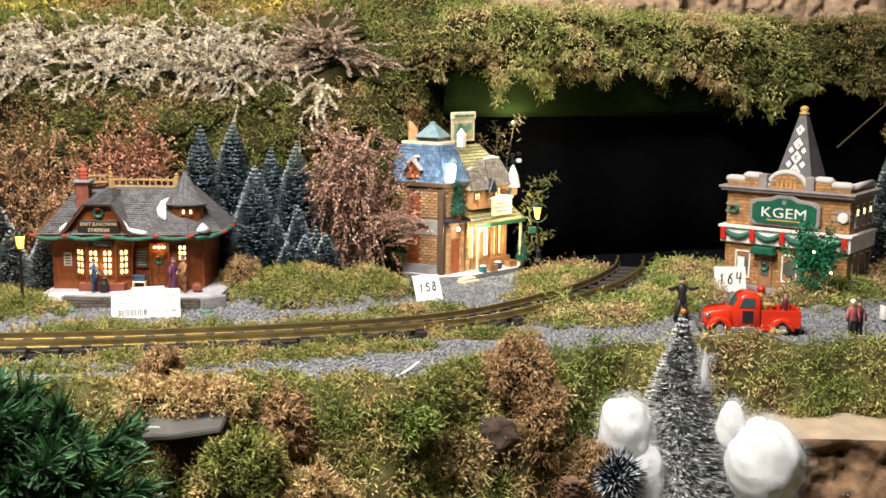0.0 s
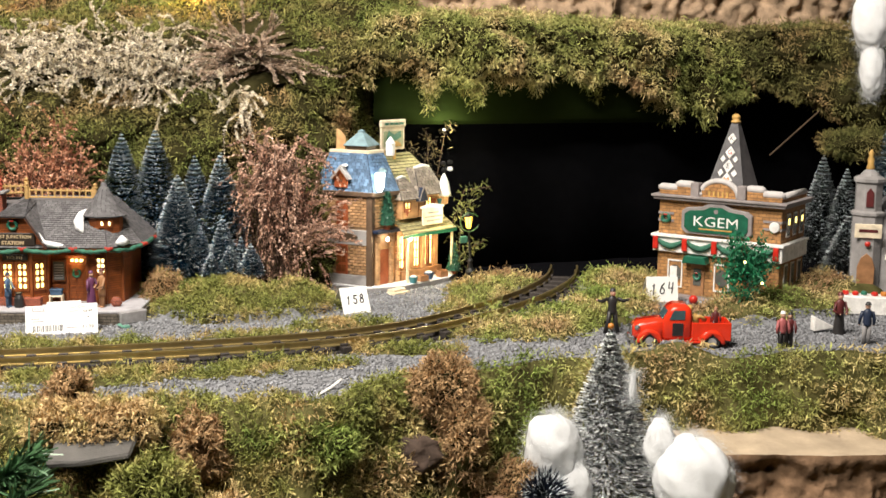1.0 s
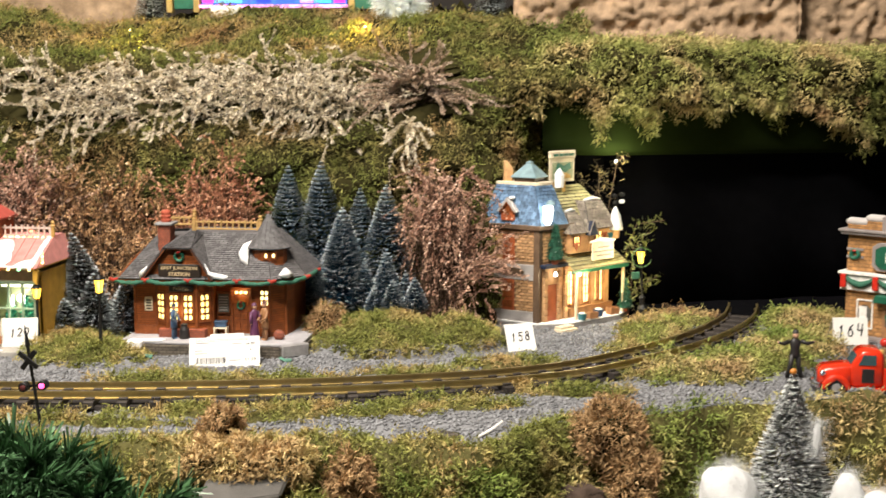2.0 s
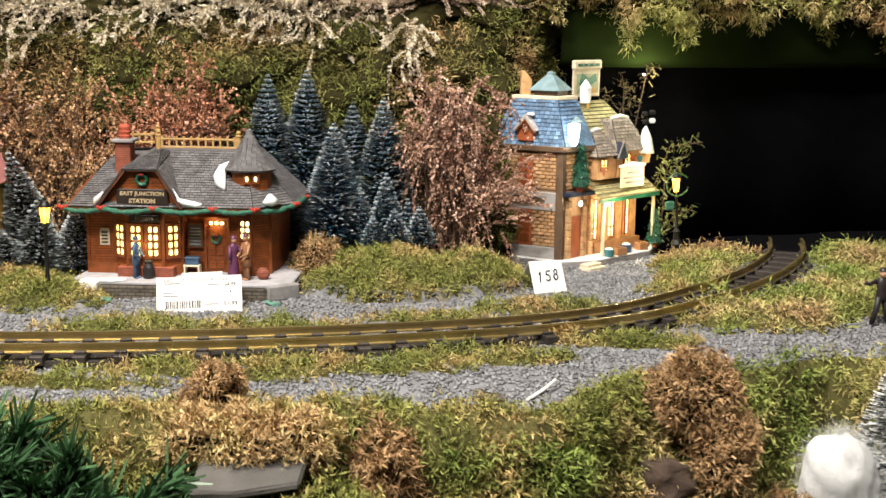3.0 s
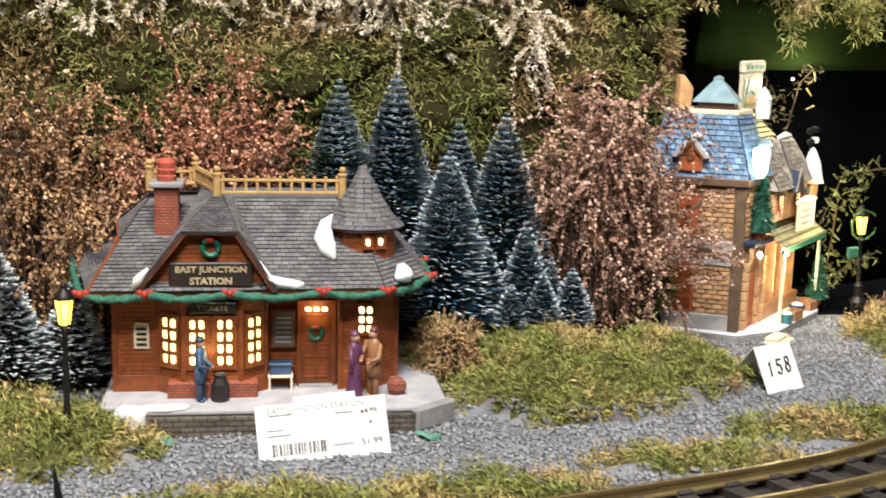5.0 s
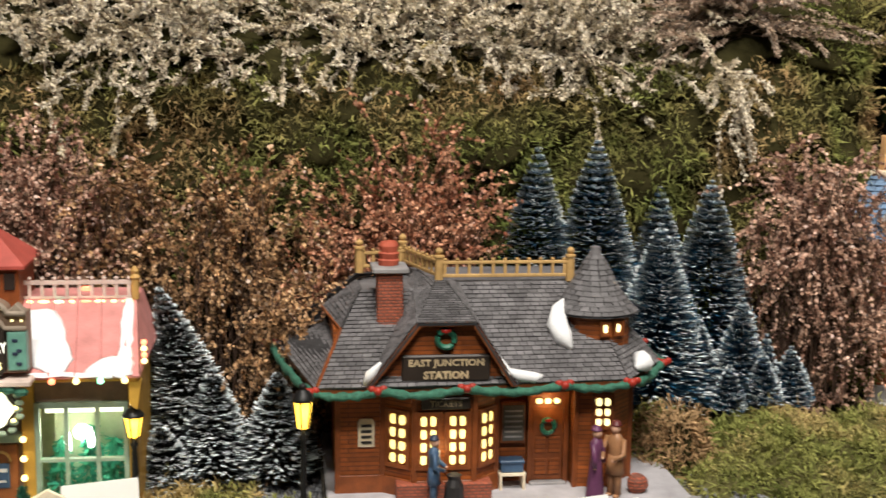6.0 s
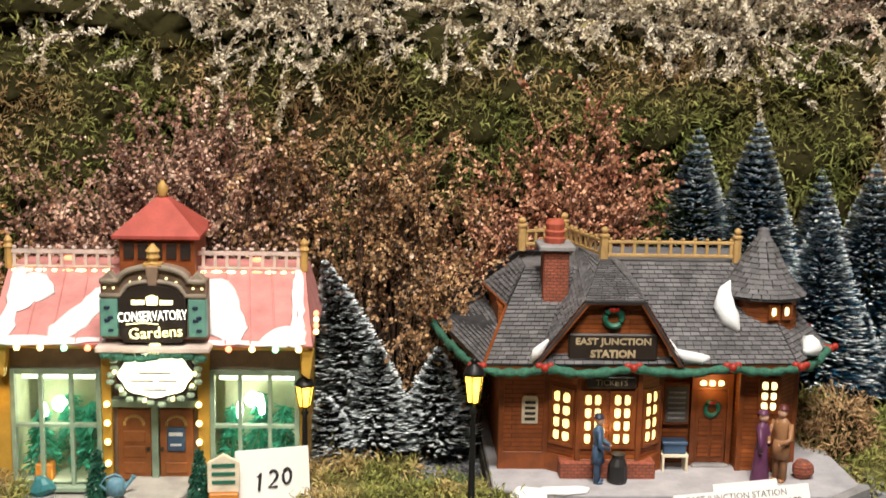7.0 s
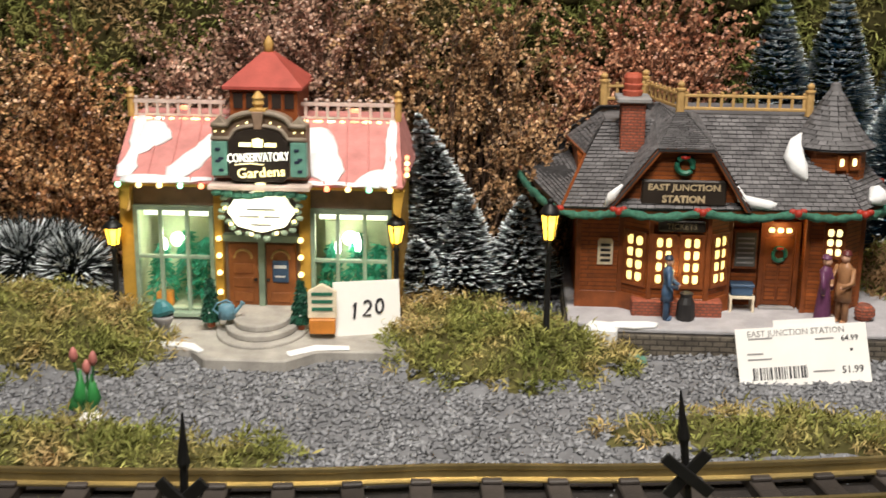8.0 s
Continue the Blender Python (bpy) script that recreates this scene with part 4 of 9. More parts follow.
# roof
EAVE = [(-0.025, -0.028), (0.203, -0.020), (0.244, 0.034), (0.244, 0.15), (-0.056, 0.14)]
ROW, TILE = 0.0040, 0.0062
SLOPES = [((-0.025, -0.0285, 0.1078), (0.060, -0.0275, 0.1078), (0.060, 0.050, 0.1645), (0.012, 0.050, 0.1635)),
          ((0.050, -0.0270, 0.1078), (0.204, -0.0205, 0.1078), (0.181, 0.044, 0.1700), (0.066, 0.044, 0.1700)),
          ((0.204, -0.0205, 0.1078), (0.2445, 0.034, 0.1078), (0.188, 0.056, 0.1700), (0.181, 0.044, 0.1700)),
          ((0.2445, 0.034, 0.1078), (0.2445, 0.150, 0.1078), (0.188, 0.112, 0.1700), (0.188, 0.056, 0.1700)),
          ((0.2445, 0.150, 0.1078), (-0.056, 0.140, 0.1078), (0.012, 0.112, 0.1660), (0.188, 0.112, 0.1700)),
          ((-0.016, 0.108, 0.1390), (-0.0045, 0.018, 0.1400), (0.012, 0.050, 0.1640), (0.012, 0.092, 0.1640)),
          ((-0.057, 0.140, 0.1075), (-0.025, -0.0285, 0.1078), (-0.007, 0.014, 0.1260), (-0.013, 0.130, 0.1250))]
for slope in SLOPES:
    felt(part("roof_slope", shingles(*slope, ROW, TILE), M_shingle, st, "grey shingled roof slope"), slope)
part("end_wall", Shape().box(-0.010, 0.030, 0.024, 0.112, 0.106, 0.1385), M_siding, st, "orange-brown boarded end gable")
part("end_verge", Shape().tube([(-0.0235, -0.0280, 0.1092), (-0.0050, 0.016, 0.1405), (-0.0165, 0.108, 0.1395)], 0.0012, 5), M_trimwood, st)
part("roof_deck", Shape().slab([(0.072, 0.044), (0.181, 0.044), (0.188, 0.056), (0.188, 0.112), (0.052, 0.112)], 0.164, 0.1695), M_shingle, st)
part("lower_deck", Shape().slab([(0.012, 0.050), (0.070, 0.050), (0.056, 0.112), (0.012, 0.098)], 0.158, 0.1632), M_shingle, st)
part("eave_board", Shape().slab([(p[0] * 1.0, p[1]) for p in EAVE], 0.1035, 0.1072), M_trimwood, st, bevel=0.0006)
# clipped front gable
part("gable_front", Shape().prism([(0.0145, 0.106), (0.1155, 0.106), (0.0868, 0.1518), (0.0495, 0.1518)], -0.0205, 0.02), M_siding, st, "brown boarded gable")
SLOPES = [((0.0115, 0.060, 0.1085), (0.0115, -0.0300, 0.1085), (0.0475, -0.0300, 0.1555), (0.0570, 0.090, 0.1705)),
          ((0.1190, -0.0300, 0.1085), (0.1190, 0.050, 0.1085), (0.0840, 0.050, 0.1690), (0.0885, -0.0300, 0.1555)),
          ((0.0465, -0.0305, 0.1548), (0.0895, -0.0305, 0.1548), (0.0755, 0.0440, 0.1718), (0.0690, 0.0440, 0.1718)),
          ((0.0560, 0.0880, 0.1695), (0.0465, -0.0305, 0.1548), (0.0690, 0.0440, 0.1718), (0.0600, 0.0880, 0.1718)),
          ((0.0895, -0.0305, 0.1548), (0.0860, 0.0440, 0.1690), (0.0755, 0.0440, 0.1718), (0.0755, 0.0438, 0.1718))]
for slope in SLOPES:
    felt(part("gable_roof_slope", shingles(*slope, ROW, TILE), M_shingle, st, "grey shingled gable roof"), slope)
part("barge_board", Shape().prism([(0.0110, 0.1070), (0.0145, 0.1070), (0.0495, 0.1518), (0.0868, 0.1518), (0.1155, 0.1070), (0.1195, 0.1070), (0.0890, 0.1550), (0.0472, 0.1550)], -0.0295, -0.0270), M_trimwood, st)
wreath(st, (0.068, -0.0235, 0.1415), 0.0062, 0.0024)
sign = part("name_board", Shape().box(0.0365, 0.1005, -0.0252, -0.0208, 0.1105, 0.1300), M_signblack, st, "black board with gilt lettering", bevel=0.0012)
text("EAST JUNCTION", 0.0066, pose(0.0685, -0.0254, 0.1243), M_gilt, sign, wide=1.12, bold=0.0002)
text("STATION", 0.0074, pose(0.0685, -0.0254, 0.1152), M_gilt, sign, wide=1.05, bold=0.00035)
tick = part("ticket_board", Shape().box(0.0515, 0.0870, -0.0225, -0.0175, 0.0890, 0.0975), M_signblack, st, "small black board", bevel=0.0006)
text("TICKETS", 0.0062, pose(0.0692, -0.0227, 0.0932), M_gilt, tick)
# turret
part("turret_wall", Shape().lathe(0.1895, 0.030, [(0.0270, 0.105), (0.0268, 0.152)], 14), M_siding, st, "round boarded turret")
TP = [(0.0330, 0.1515), (0.0275, 0.1565), (0.0225, 0.1625), (0.0175, 0.1705), (0.0130, 0.1790), (0.0085, 0.1870), (0.0045, 0.1935)]
roof = part("turret_roof", cone_shingles(0.1890, 0.031, TP, 0.0042, 0.0065), M_shingle, st, "flared grey turret roof")
part("turret_felt", Shape().lathe(0.1890, 0.031, [(0.0335, 0.1495)] + [(r - 0.0005, z - 0.0003) for r, z in TP], 22), M_felt, roof)
part("turret_cap", Shape().lathe(0.1890, 0.031, [(0.0050, 0.1930), (0.0042, 0.1960), (0.0040, 0.1985), (0.001, 0.1995)], 12), M_shingle, roof)
for dx in (-0.0052, 0.0052):
    lit_window(st, pose(0.1965 + dx, 0.0042 + 0.26 * dx, 0.1410, 0, 0, 15), 0.0088, 0.0115, 1, 1, M_trimwood, M_warm_hot, 0.0019)
# chimney
ch = part("chimney", Shape().prism([(0.0225, 0.138), (0.0415, 0.138), (0.0412, 0.1815), (0.0228, 0.1815)], 0.020, 0.044), M_brick_red, st, "worn red brick chimney", bevel=0.001, jitter=0.0008)
part("chimney_cap", Shape().box(0.0185, 0.0455, 0.0165, 0.0475, 0.1815, 0.1855), M_grey, ch, "dark grey stone cap", bevel=0.0008)
part("chimney_pot", Shape().lathe(0.0315, 0.033, [(0.0078, 0.1855), (0.0085, 0.1895), (0.0070, 0.1905), (0.0080, 0.1945), (0.0066, 0.1955), (0.0074, 0.2000), (0.0058, 0.2035), (0.0030, 0.2040)], 11, sy=0.8), M_clay, ch, "stacked red clay chimney pot", jitter=0.0006)


def deck_fence(ax, ay, bx, by, n, first=True, last=True):
    f = thing_part("deck_fence")
    d = Vector((bx - ax, by - ay))
    turn = math.degrees(math.atan2(d.y, d.x))
    m = pose(ax, ay, 0, 0, 0, turn)
    L = d.length
    part("rail", Shape().box(0, L, -0.0012, 0.0012, 0.1735, 0.1760, m), M_fence, f, bevel=0.0004)
    part("rail", Shape().box(0, L, -0.0013, 0.0013, 0.1838, 0.1862, m), M_fence, f, bevel=0.0004)
    for i in range(n):
        x = L * (i + 0.5) / n
        part("baluster", Shape().box(x - 0.0011, x + 0.0011, -0.0009, 0.0009, 0.1760, 0.1838, m), M_fence, f)
        part("knob", Shape().ball(m @ Vector((x, 0, 0.1872)), 0.0016, n=7, rings=4), M_fence, f)
    for x, on in ((0, first), (L, last)):
        if on:
            c = m @ Vector((x, 0, 0))
            part("post", Shape().lathe(c.x, c.y, [(0.0034, 0.170), (0.0034, 0.1885), (0.0042, 0.189), (0.0042, 0.1905), (0.0018, 0.1912), (0.0030, 0.193), (0.0030, 0.1945), (0.0010, 0.1965)], 8), M_fence, f)
    return f


def thing_part(name):
    """A part that holds pieces of its own, joined by an empty mesh."""
    ob = new(name, bpy.data.meshes.new(name))
    ob.parent = st
    ob["label"] = "ochre-painted roof fence"
    return ob


deck_fence(0.071, 0.044, 0.173, 0.044, 11)
deck_fence(0.071, 0.046, 0.050, 0.115, 8, False)
deck_fence(0.013, 0.088, 0.050, 0.100, 5, True, False)
# windows, door, boards
lit_window(st, pose(0.0358, -0.0098, 0.0645, 0, 0, -37.5), 0.0205, 0.044, 2, 4, M_trimwood, M_warm, 0.0027)
lit_window(st, pose(0.0570, -0.0172, 0.0645), 0.0190, 0.044, 2, 4, M_trimwood, M_warm, 0.0027)
lit_window(st, pose(0.0785, -0.0172, 0.0645), 0.0190, 0.044, 2, 4, M_trimwood, M_warm, 0.0027)
lit_window(st, pose(0.1008, -0.0095, 0.0645, 0, 0, 41.5), 0.0195, 0.044, 2, 4, M_trimwood, M_warm, 0.0027)
part("box_seat", Shape().slab([(0.034, -0.022), (0.104, -0.022), (0.104, -0.006), (0.034, -0.006)], 0.0165, 0.033), M_brick_red, st, "low red-brown bench below the windows", bevel=0.001)
board = part("notice_board", Shape().box(0.1145, 0.1345, 0.0090, 0.0142, 0.0520, 0.0845), M_trimwood, st, "framed notice board", bevel=0.0006)
part("notice", Shape().box(0.1165, 0.1325, 0.0080, 0.0090, 0.0545, 0.0820), M_dark_glass, board, "grey timetable")
for i in range(6):
    part("print_bar", Shape().box(0.118, 0.131, 0.0074, 0.0080, 0.0570 + 0.004 * i, 0.0583 + 0.004 * i), M_grey, board)
door = part("door", Shape().box(0.139, 0.163, 0.0090, 0.0142, 0.0225, 0.0790), M_trimwood, st, "brown panelled door with a wreath", bevel=0.0006)
for zz in (0.027, 0.044):
    for xx in (0.1415, 0.1520):
        part("door_panel", Shape().box(xx, xx + 0.0085, 0.0080, 0.0090, zz, zz + 0.013), M_siding, door, bevel=0.0004)
wreath(st, (0.151, 0.0072, 0.0655), 0.0048, 0.0018)
part("door_frame", Shape().box(0.1355, 0.139, 0.0075, 0.0142, 0.0165, 0.0920).box(0.163, 0.1665, 0.0075, 0.0142, 0.0165, 0.0920).box(0.139, 0.163, 0.0075, 0.0142, 0.0890, 0.0920), M_trimwood, st)
lit_window(st, pose(0.151, 0.0110, 0.0842), 0.024, 0.0095, 3, 1, M_trimwood, M_warm_hot, 0.0020, 0.003)
part("door_step", Shape().box(0.134, 0.168, -0.004, 0.0142, 0.0165, 0.0195).box(0.137, 0.165, 0.003, 0.0142, 0.0195, 0.0225), M_grey, st, bevel=0.0006)
lit_window(st, pose(0.1900, -0.0040, 0.0790, 0, 0, -4), 0.0165, 0.0270, 2, 3, M_trimwood, M_warm_hot, 0.0020)
poster = part("poster", Shape().prism([(0.007, 0.056), (0.019, 0.056), (0.019, 0.0745), (0.0175, 0.077), (0.0085, 0.077), (0.007, 0.0745)], -0.0022, -0.0002), M_cream, st, "small pale poster")
for i in range(4):
    part("print_bar", Shape().box(0.0092, 0.0170, -0.0029, -0.0022, 0.0585 + 0.0042 * i, 0.0605 + 0.0042 * i), M_char, poster)
bench = part("platform_trunk", Shape().box(0.1135, 0.1305, -0.004, 0.006, 0.0335, 0.0420).box(0.1125, 0.1315, -0.005, 0.007, 0.0405, 0.0430), M_blue, st, "little blue trunk on a stand", bevel=0.0006)
part("stand_top", Shape().box(0.112, 0.132, -0.006, 0.007, 0.0315, 0.0333), M_cream, bench)
for xx in (0.1125, 0.1300):
    part("leg", Shape().box(xx, xx + 0.0017, -0.006, 0.007, 0.0205, 0.0315), M_cream, bench)
# garland and bows
BOWS = [(-0.058, 0.12), (-0.029, -0.0285), (0.019, -0.0290), (0.083, -0.0275), (0.155, -0.0235), (0.206, -0.0205), (0.246, 0.034), (0.247, 0.10)]
for (ax, ay), (bx, by) in zip(BOWS, BOWS[1:]):
    pts, rad = [], []
    for i in range(15):
        u = i / 14
        pts.append((ax + (bx - ax) * u, ay + (by - ay) * u - 0.001, 0.1060 - 0.0040 * 4 * u * (1 - u) * min(1, abs(bx - ax) / 0.05 + 0.3)))
        rad.append(0.0032 + 0.0008 * math.sin(i * 2.1))
    part("garland", Shape().tube(pts, rad, 7), M_garland, st, "dark green garland", smooth=True, jitter=0.0014)
for x, y in BOWS:
    part("bow", Shape().ball((x, y - 0.003, 0.1065), 0.0034, n=8, rings=5).ball((x - 0.004, y - 0.002, 0.1075), 0.0030, 0.0022, 0.0030, 8, 5).ball((x + 0.004, y - 0.002, 0.1075), 0.0030, 0.0022, 0.0030, 8, 5), M_bow, st, "red ribbon bow", smooth=True, jitter=0.0006)
# snow on the roof
def snow_lump(parent, pts, r, squash=1.0):
    s = Shape()
    s.tube(pts, r, 8)
    return part("snow_patch", s, M_snow, parent, "white painted snow", smooth=True, jitter=0.002)


snow_lump(st, [(0.1645, 0.026, 0.1600), (0.1590, 0.018, 0.1535), (0.1560, 0.009, 0.1440), (0.1590, 0.002, 0.1350), (0.1650, -0.003, 0.1280)], [0.0015, 0.0050, 0.0078, 0.0066, 0.0018])
snow_lump(st, [(0.105, -0.022, 0.130), (0.112, -0.025, 0.117), (0.121, -0.022, 0.1125), (0.134, -0.020, 0.1115), (0.142, -0.018, 0.111)], [0.0012, 0.0040, 0.0055, 0.0042, 0.001])
snow_lump(st, [(0.213, -0.007, 0.113), (0.221, 0.002, 0.116), (0.229, 0.012, 0.113)], [0.002, 0.0085, 0.002])
snow_lump(st, [(0.0085, -0.026, 0.109), (0.014, -0.028, 0.117), (0.021, -0.027, 0.126)], [0.0012, 0.0042, 0.001])
bulb("station_bulb", (0.151, 0.000, 0.083), 0.02, (1.0, 0.70, 0.28))
bulb("station_bulb", (0.068, -0.026, 0.058), 0.008, (1.0, 0.70, 0.28))
figurine(0.060, -0.029, 0.0205, 75, (M_blue, M_blue, M_darkblue), 0.052, "small painted figure in a blue coat beside a stove", "carry")
figurine(0.180, -0.026, 0.0205, 55, (M_purple, M_purple, M_purple), 0.055, "small painted figure in a long purple coat", skirt=True)
figurine(0.195, -0.024, 0.0205, -50, (M_tan, M_tan, M_maroon), 0.058, "small painted figure in a tan coat", "carry")
tagged(part("barrel", Shape().lathe(0.075, -0.028, [(0.0065, 0.0205), (0.0075, 0.023), (0.0068, 0.034), (0.0045, 0.039), (0.0055, 0.042), (0.003, 0.043)], 12), M_char), "small dark milk churn on the platform", "churn")
tagged(part("bundle", Shape().ball((0.2145, -0.018, 0.0275), 0.0085, 0.007, 0.008, 9, 5), M_brick_red, jitter=0.001), "red-brown bundle standing on the platform", "luggage")

# ---- tall brick shop-house with a blue mansard roof ----
M_bh_brick = mat("toy_brick", (0.52, 0.31, 0.155), 0.75, var=0.3, scale=90, bump=0.3, each=0.22)
M_bh_mortar = mat("brick_mortar", (0.30, 0.20, 0.12), 0.9, var=0.3)
M_blue_slate = mat("blue_slate", (0.115, 0.200, 0.325), 0.6, var=0.35, scale=70, bump=0.4, each=0.38)
M_blue_felt = mat("dark_blue_sheet", (0.045, 0.08, 0.13), 0.8)
M_olive_roof = rows_mat("olive_shingle", (0.47, 0.43, 0.22), (0.13, 0.12, 0.06), 0.030, 0.0050, 0.7, 0.25, 0.6, 0.0007)
M_brown_roof = mat("grey_brown_shingle", (0.25, 0.215, 0.18), 0.75, var=0.3, scale=80, bump=0.4, island=0.3)
M_lintel = mat("grey_stone_band", (0.40, 0.38, 0.37), 0.8, var=0.2, bump=0.3)
M_shutter = paint("rust_shutter", (0.36, 0.095, 0.035))
M_quoin = paint("dark_quoin", (0.13, 0.085, 0.055))
M_peach = paint("peach_wall", (0.62, 0.36, 0.17))
M_teal = paint("teal_paint", (0.05, 0.20, 0.22))
M_cupola = paint("grey_blue_paint", (0.20, 0.30, 0.33))
M_flood = mat("lit_floodlight", (1, 1, 1), 0.3, bump=0, emit=14, glow=(1.0, 0.96, 0.88))
P0, P1 = Vector((0.497, 0.252)), Vector((0.585, 0.207))
A_TURN, B_TURN, B_LONG = math.degrees(math.atan2(P1.y - P0.y, P1.x - P0.x)), 48.0, 1.41
house = thing("brick_house", pose(0, 0, 0), "tall brick shop-house with blue mansard roof and lit porch", "model house", "lit model houses")
AM, BM = pose(P0.x, P0.y, 0, 0, 0, A_TURN), pose(P1.x, P1.y, 0, 0, 0, B_TURN) @ Matrix.Diagonal((B_LONG, 1, 1, 1))
AL = (P1 - P0).length
bd = Vector((math.cos(radians(B_TURN)), math.sin(radians(B_TURN))))
Q1, Q0 = P1 + 0.056 * bd, P0 + 0.056 * bd
base_poly = [tuple(P0 + Vector((-0.006, -0.004))), tuple(P1 + Vector((-0.002, -0.012))), tuple(BM @ Vector((0.03, -0.034, 0)))[:2], tuple(BM @ Vector((0.115, -0.036, 0)))[:2], tuple(BM @ Vector((0.150, -0.014, 0)))[:2], tuple(BM @ Vector((0.150, 0.08, 0)))[:2], tuple(Q0 + Vector((0, 0.02)))]
part("base", Shape().slab(base_poly, -0.003, 0.0075), M_grey, house, "grey plinth", bevel=0.001)
part("pavement", Shape().slab(base_poly, 0.0075, 0.0105), M_snow, house, "snowy pale pavement", bevel=0.001)
part("steps", Shape().box(0.004, 0.030, -0.050, -0.030, -0.002, 0.004, BM).box(0.006, 0.028, -0.044, -0.030, 0.004, 0.008, BM), M_cream, house, "pale stone steps", bevel=0.0006)
part("wall", Shape().slab([tuple(P0), tuple(P1), tuple(Q1), tuple(Q0)], 0.008, 0.168), M_bh_mortar, house, "brick wall")
part("plinth", Shape().box(-0.003, AL + 0.002, -0.004, 0.002, 0.004, 0.027, AM), M_lintel, house, "grey stone plinth course", bevel=0.0008)
part("stone_band", Shape().box(-0.002, AL - 0.006, -0.0035, 0.0005, 0.078, 0.1035, AM), M_lintel, house, "grey stone band", bevel=0.0008)
part("quoin_post", Shape().box(AL - 0.0065, AL + 0.004, -0.005, 0.006, 0.0105, 0.168, AM), M_quoin, house, "dark brown corner post", bevel=0.0008)
part("wall_plaque", Shape().prism([(0.018 + 0.029 * (1 - math.cos(a)), 0.0915 + 0.0068 * math.sin(a)) for a in np.linspace(0, 2 * math.pi, 20)[:-1]][::-1], -0.0058, -0.0034, AM), M_quoin, house, "dark oval plaque", bevel=0.0005)
sh = part("rear_door", Shape().box(0.034, 0.056, -0.0032, 0.001, 0.027, 0.078, AM), M_shutter, house, "rust-red door", bevel=0.0006)
for z in (0.032, 0.048, 0.064):
    part("door_panel", Shape().box(0.037, 0.0445, -0.0042, -0.0032, z, z + 0.011, AM), M_trimwood, sh)
    part("door_panel", Shape().box(0.0455, 0.053, -0.0042, -0.0032, z, z + 0.011, AM), M_trimwood, sh)
win = part("upper_window", Shape().box(0.034, 0.056, -0.0030, 0.001, 0.1035, 0.150, AM), M_shutter, house, "rust-red shuttered window", bevel=0.0006)
for k in range(4):
    part("pane", Shape().box(0.0435, 0.0475, -0.0036, -0.0030, 0.1085 + 0.0095 * k, 0.1150 + 0.0095 * k, AM), M_trimwood, win)
part("cornice", Shape().box(-0.006, AL + 0.006, -0.008, 0.004, 0.160, 0.168, AM), M_quoin, house, bevel=0.001)
part("side_cornice", Shape().box(-0.004, 0.054, -0.008, 0.004, 0.160, 0.168, BM), M_quoin, house, bevel=0.001)


def ring(points, inset, z):
    c = sum(points, Vector((0, 0))) / len(points)
    return [(*(c + (p - c) * (1 - inset)), z) for p in points]


block = [P0, P1, Q1, Q0]
lo, hi = ring(block, -0.14, 0.167), ring(block, 0.30, 0.232)
for i in range(4):
    j = (i + 1) % 4
    quad = (lo[i], lo[j], hi[j], hi[i])
    p = [Vector(c) for c in quad]
    n = (p[1] - p[0]).cross(p[2] - p[0]).normalized()
    slope = part("roof_slope", Shape().add([c - n * 0.0006 for c in p] + [c - n * 0.0025 for c in p], [(0, 1, 2, 3), (7, 6, 5, 4), (0, 4, 5, 1), (1, 5, 6, 2), (2, 6, 7, 3), (3, 7, 4, 0)]), M_blue_felt, house, "blue slate mansard roof")
    if i < 2:
        slates(slope, "slate", *quad, 0.0058, 0.0072, 0.0018, M_blue_slate)
    else:
        part("slate_courses", shingles(*quad, 0.0058, 0.0072, 0.0018), M_blue_slate, slope)["kind"] = "stuff"
part("roof_rim", Shape().slab([p[:2] for p in ring(block, 0.26, 0)], 0.230, 0.2355), M_cream, house, "cream roof rim", bevel=0.001)
cup = (Q0 + P1) / 2
part("cupola", Shape().lathe(cup.x + 0.008, cup.y, [(0.026, 0.2355), (0.026, 0.2425)], 4, radians(20)), M_quoin, house, "low dark roof drum")
part("cupola_roof", Shape().lathe(cup.x + 0.008, cup.y, [(0.033, 0.2420), (0.032, 0.2440), (0.010, 0.2615), (0.0065, 0.2635), (0.0070, 0.2665), (0.001, 0.2690)], 4, radians(20)), M_cupola, house, "grey-blue pyramid cupola roof", bevel=0.0008)
part("flue", Shape().prism([(-0.0085, 0.233), (0.0055, 0.233), (0.0075, 0.2500), (0.0075, 0.2560), (-0.0030, 0.2685), (-0.0075, 0.2690)], -0.005, 0.005, pose(cup.x - 0.026, cup.y + 0.004, 0, 0, 0, 10)), M_peach, house, "slim slanted peach chimney", bevel=0.0012)
dm = AM @ pose(0.045, 0.010, 0)
part("dormer", Shape().prism([(-0.012, 0.174), (0.012, 0.174), (0.012, 0.193), (0, 0.206), (-0.012, 0.193)], -0.017, 0.012, dm), M_shutter, house, "small rust-red dormer")
part("dormer_roof", Shape().prism([(-0.019, 0.188), (-0.0145, 0.187), (0, 0.2045), (0.0145, 0.187), (0.019, 0.188), (0, 0.2115)], -0.021, 0.014, dm), M_lintel, house, "grey snowy dormer roof", bevel=0.0006)
part("dormer_frame", Shape().prism([(-0.0145, 0.187), (-0.0115, 0.187), (0, 0.2005), (0.0115, 0.187), (0.0145, 0.187), (0, 0.2044)], -0.0205, -0.0172, dm), M_trimwood, house, bevel=0.0004)
part("dormer_snow", Shape().ball(dm @ Vector((0.004, -0.010, 0.2100)), 0.006, 0.010, 0.003, 10, 6), M_snow, house, "patch of snow on the dormer", jitter=0.001)
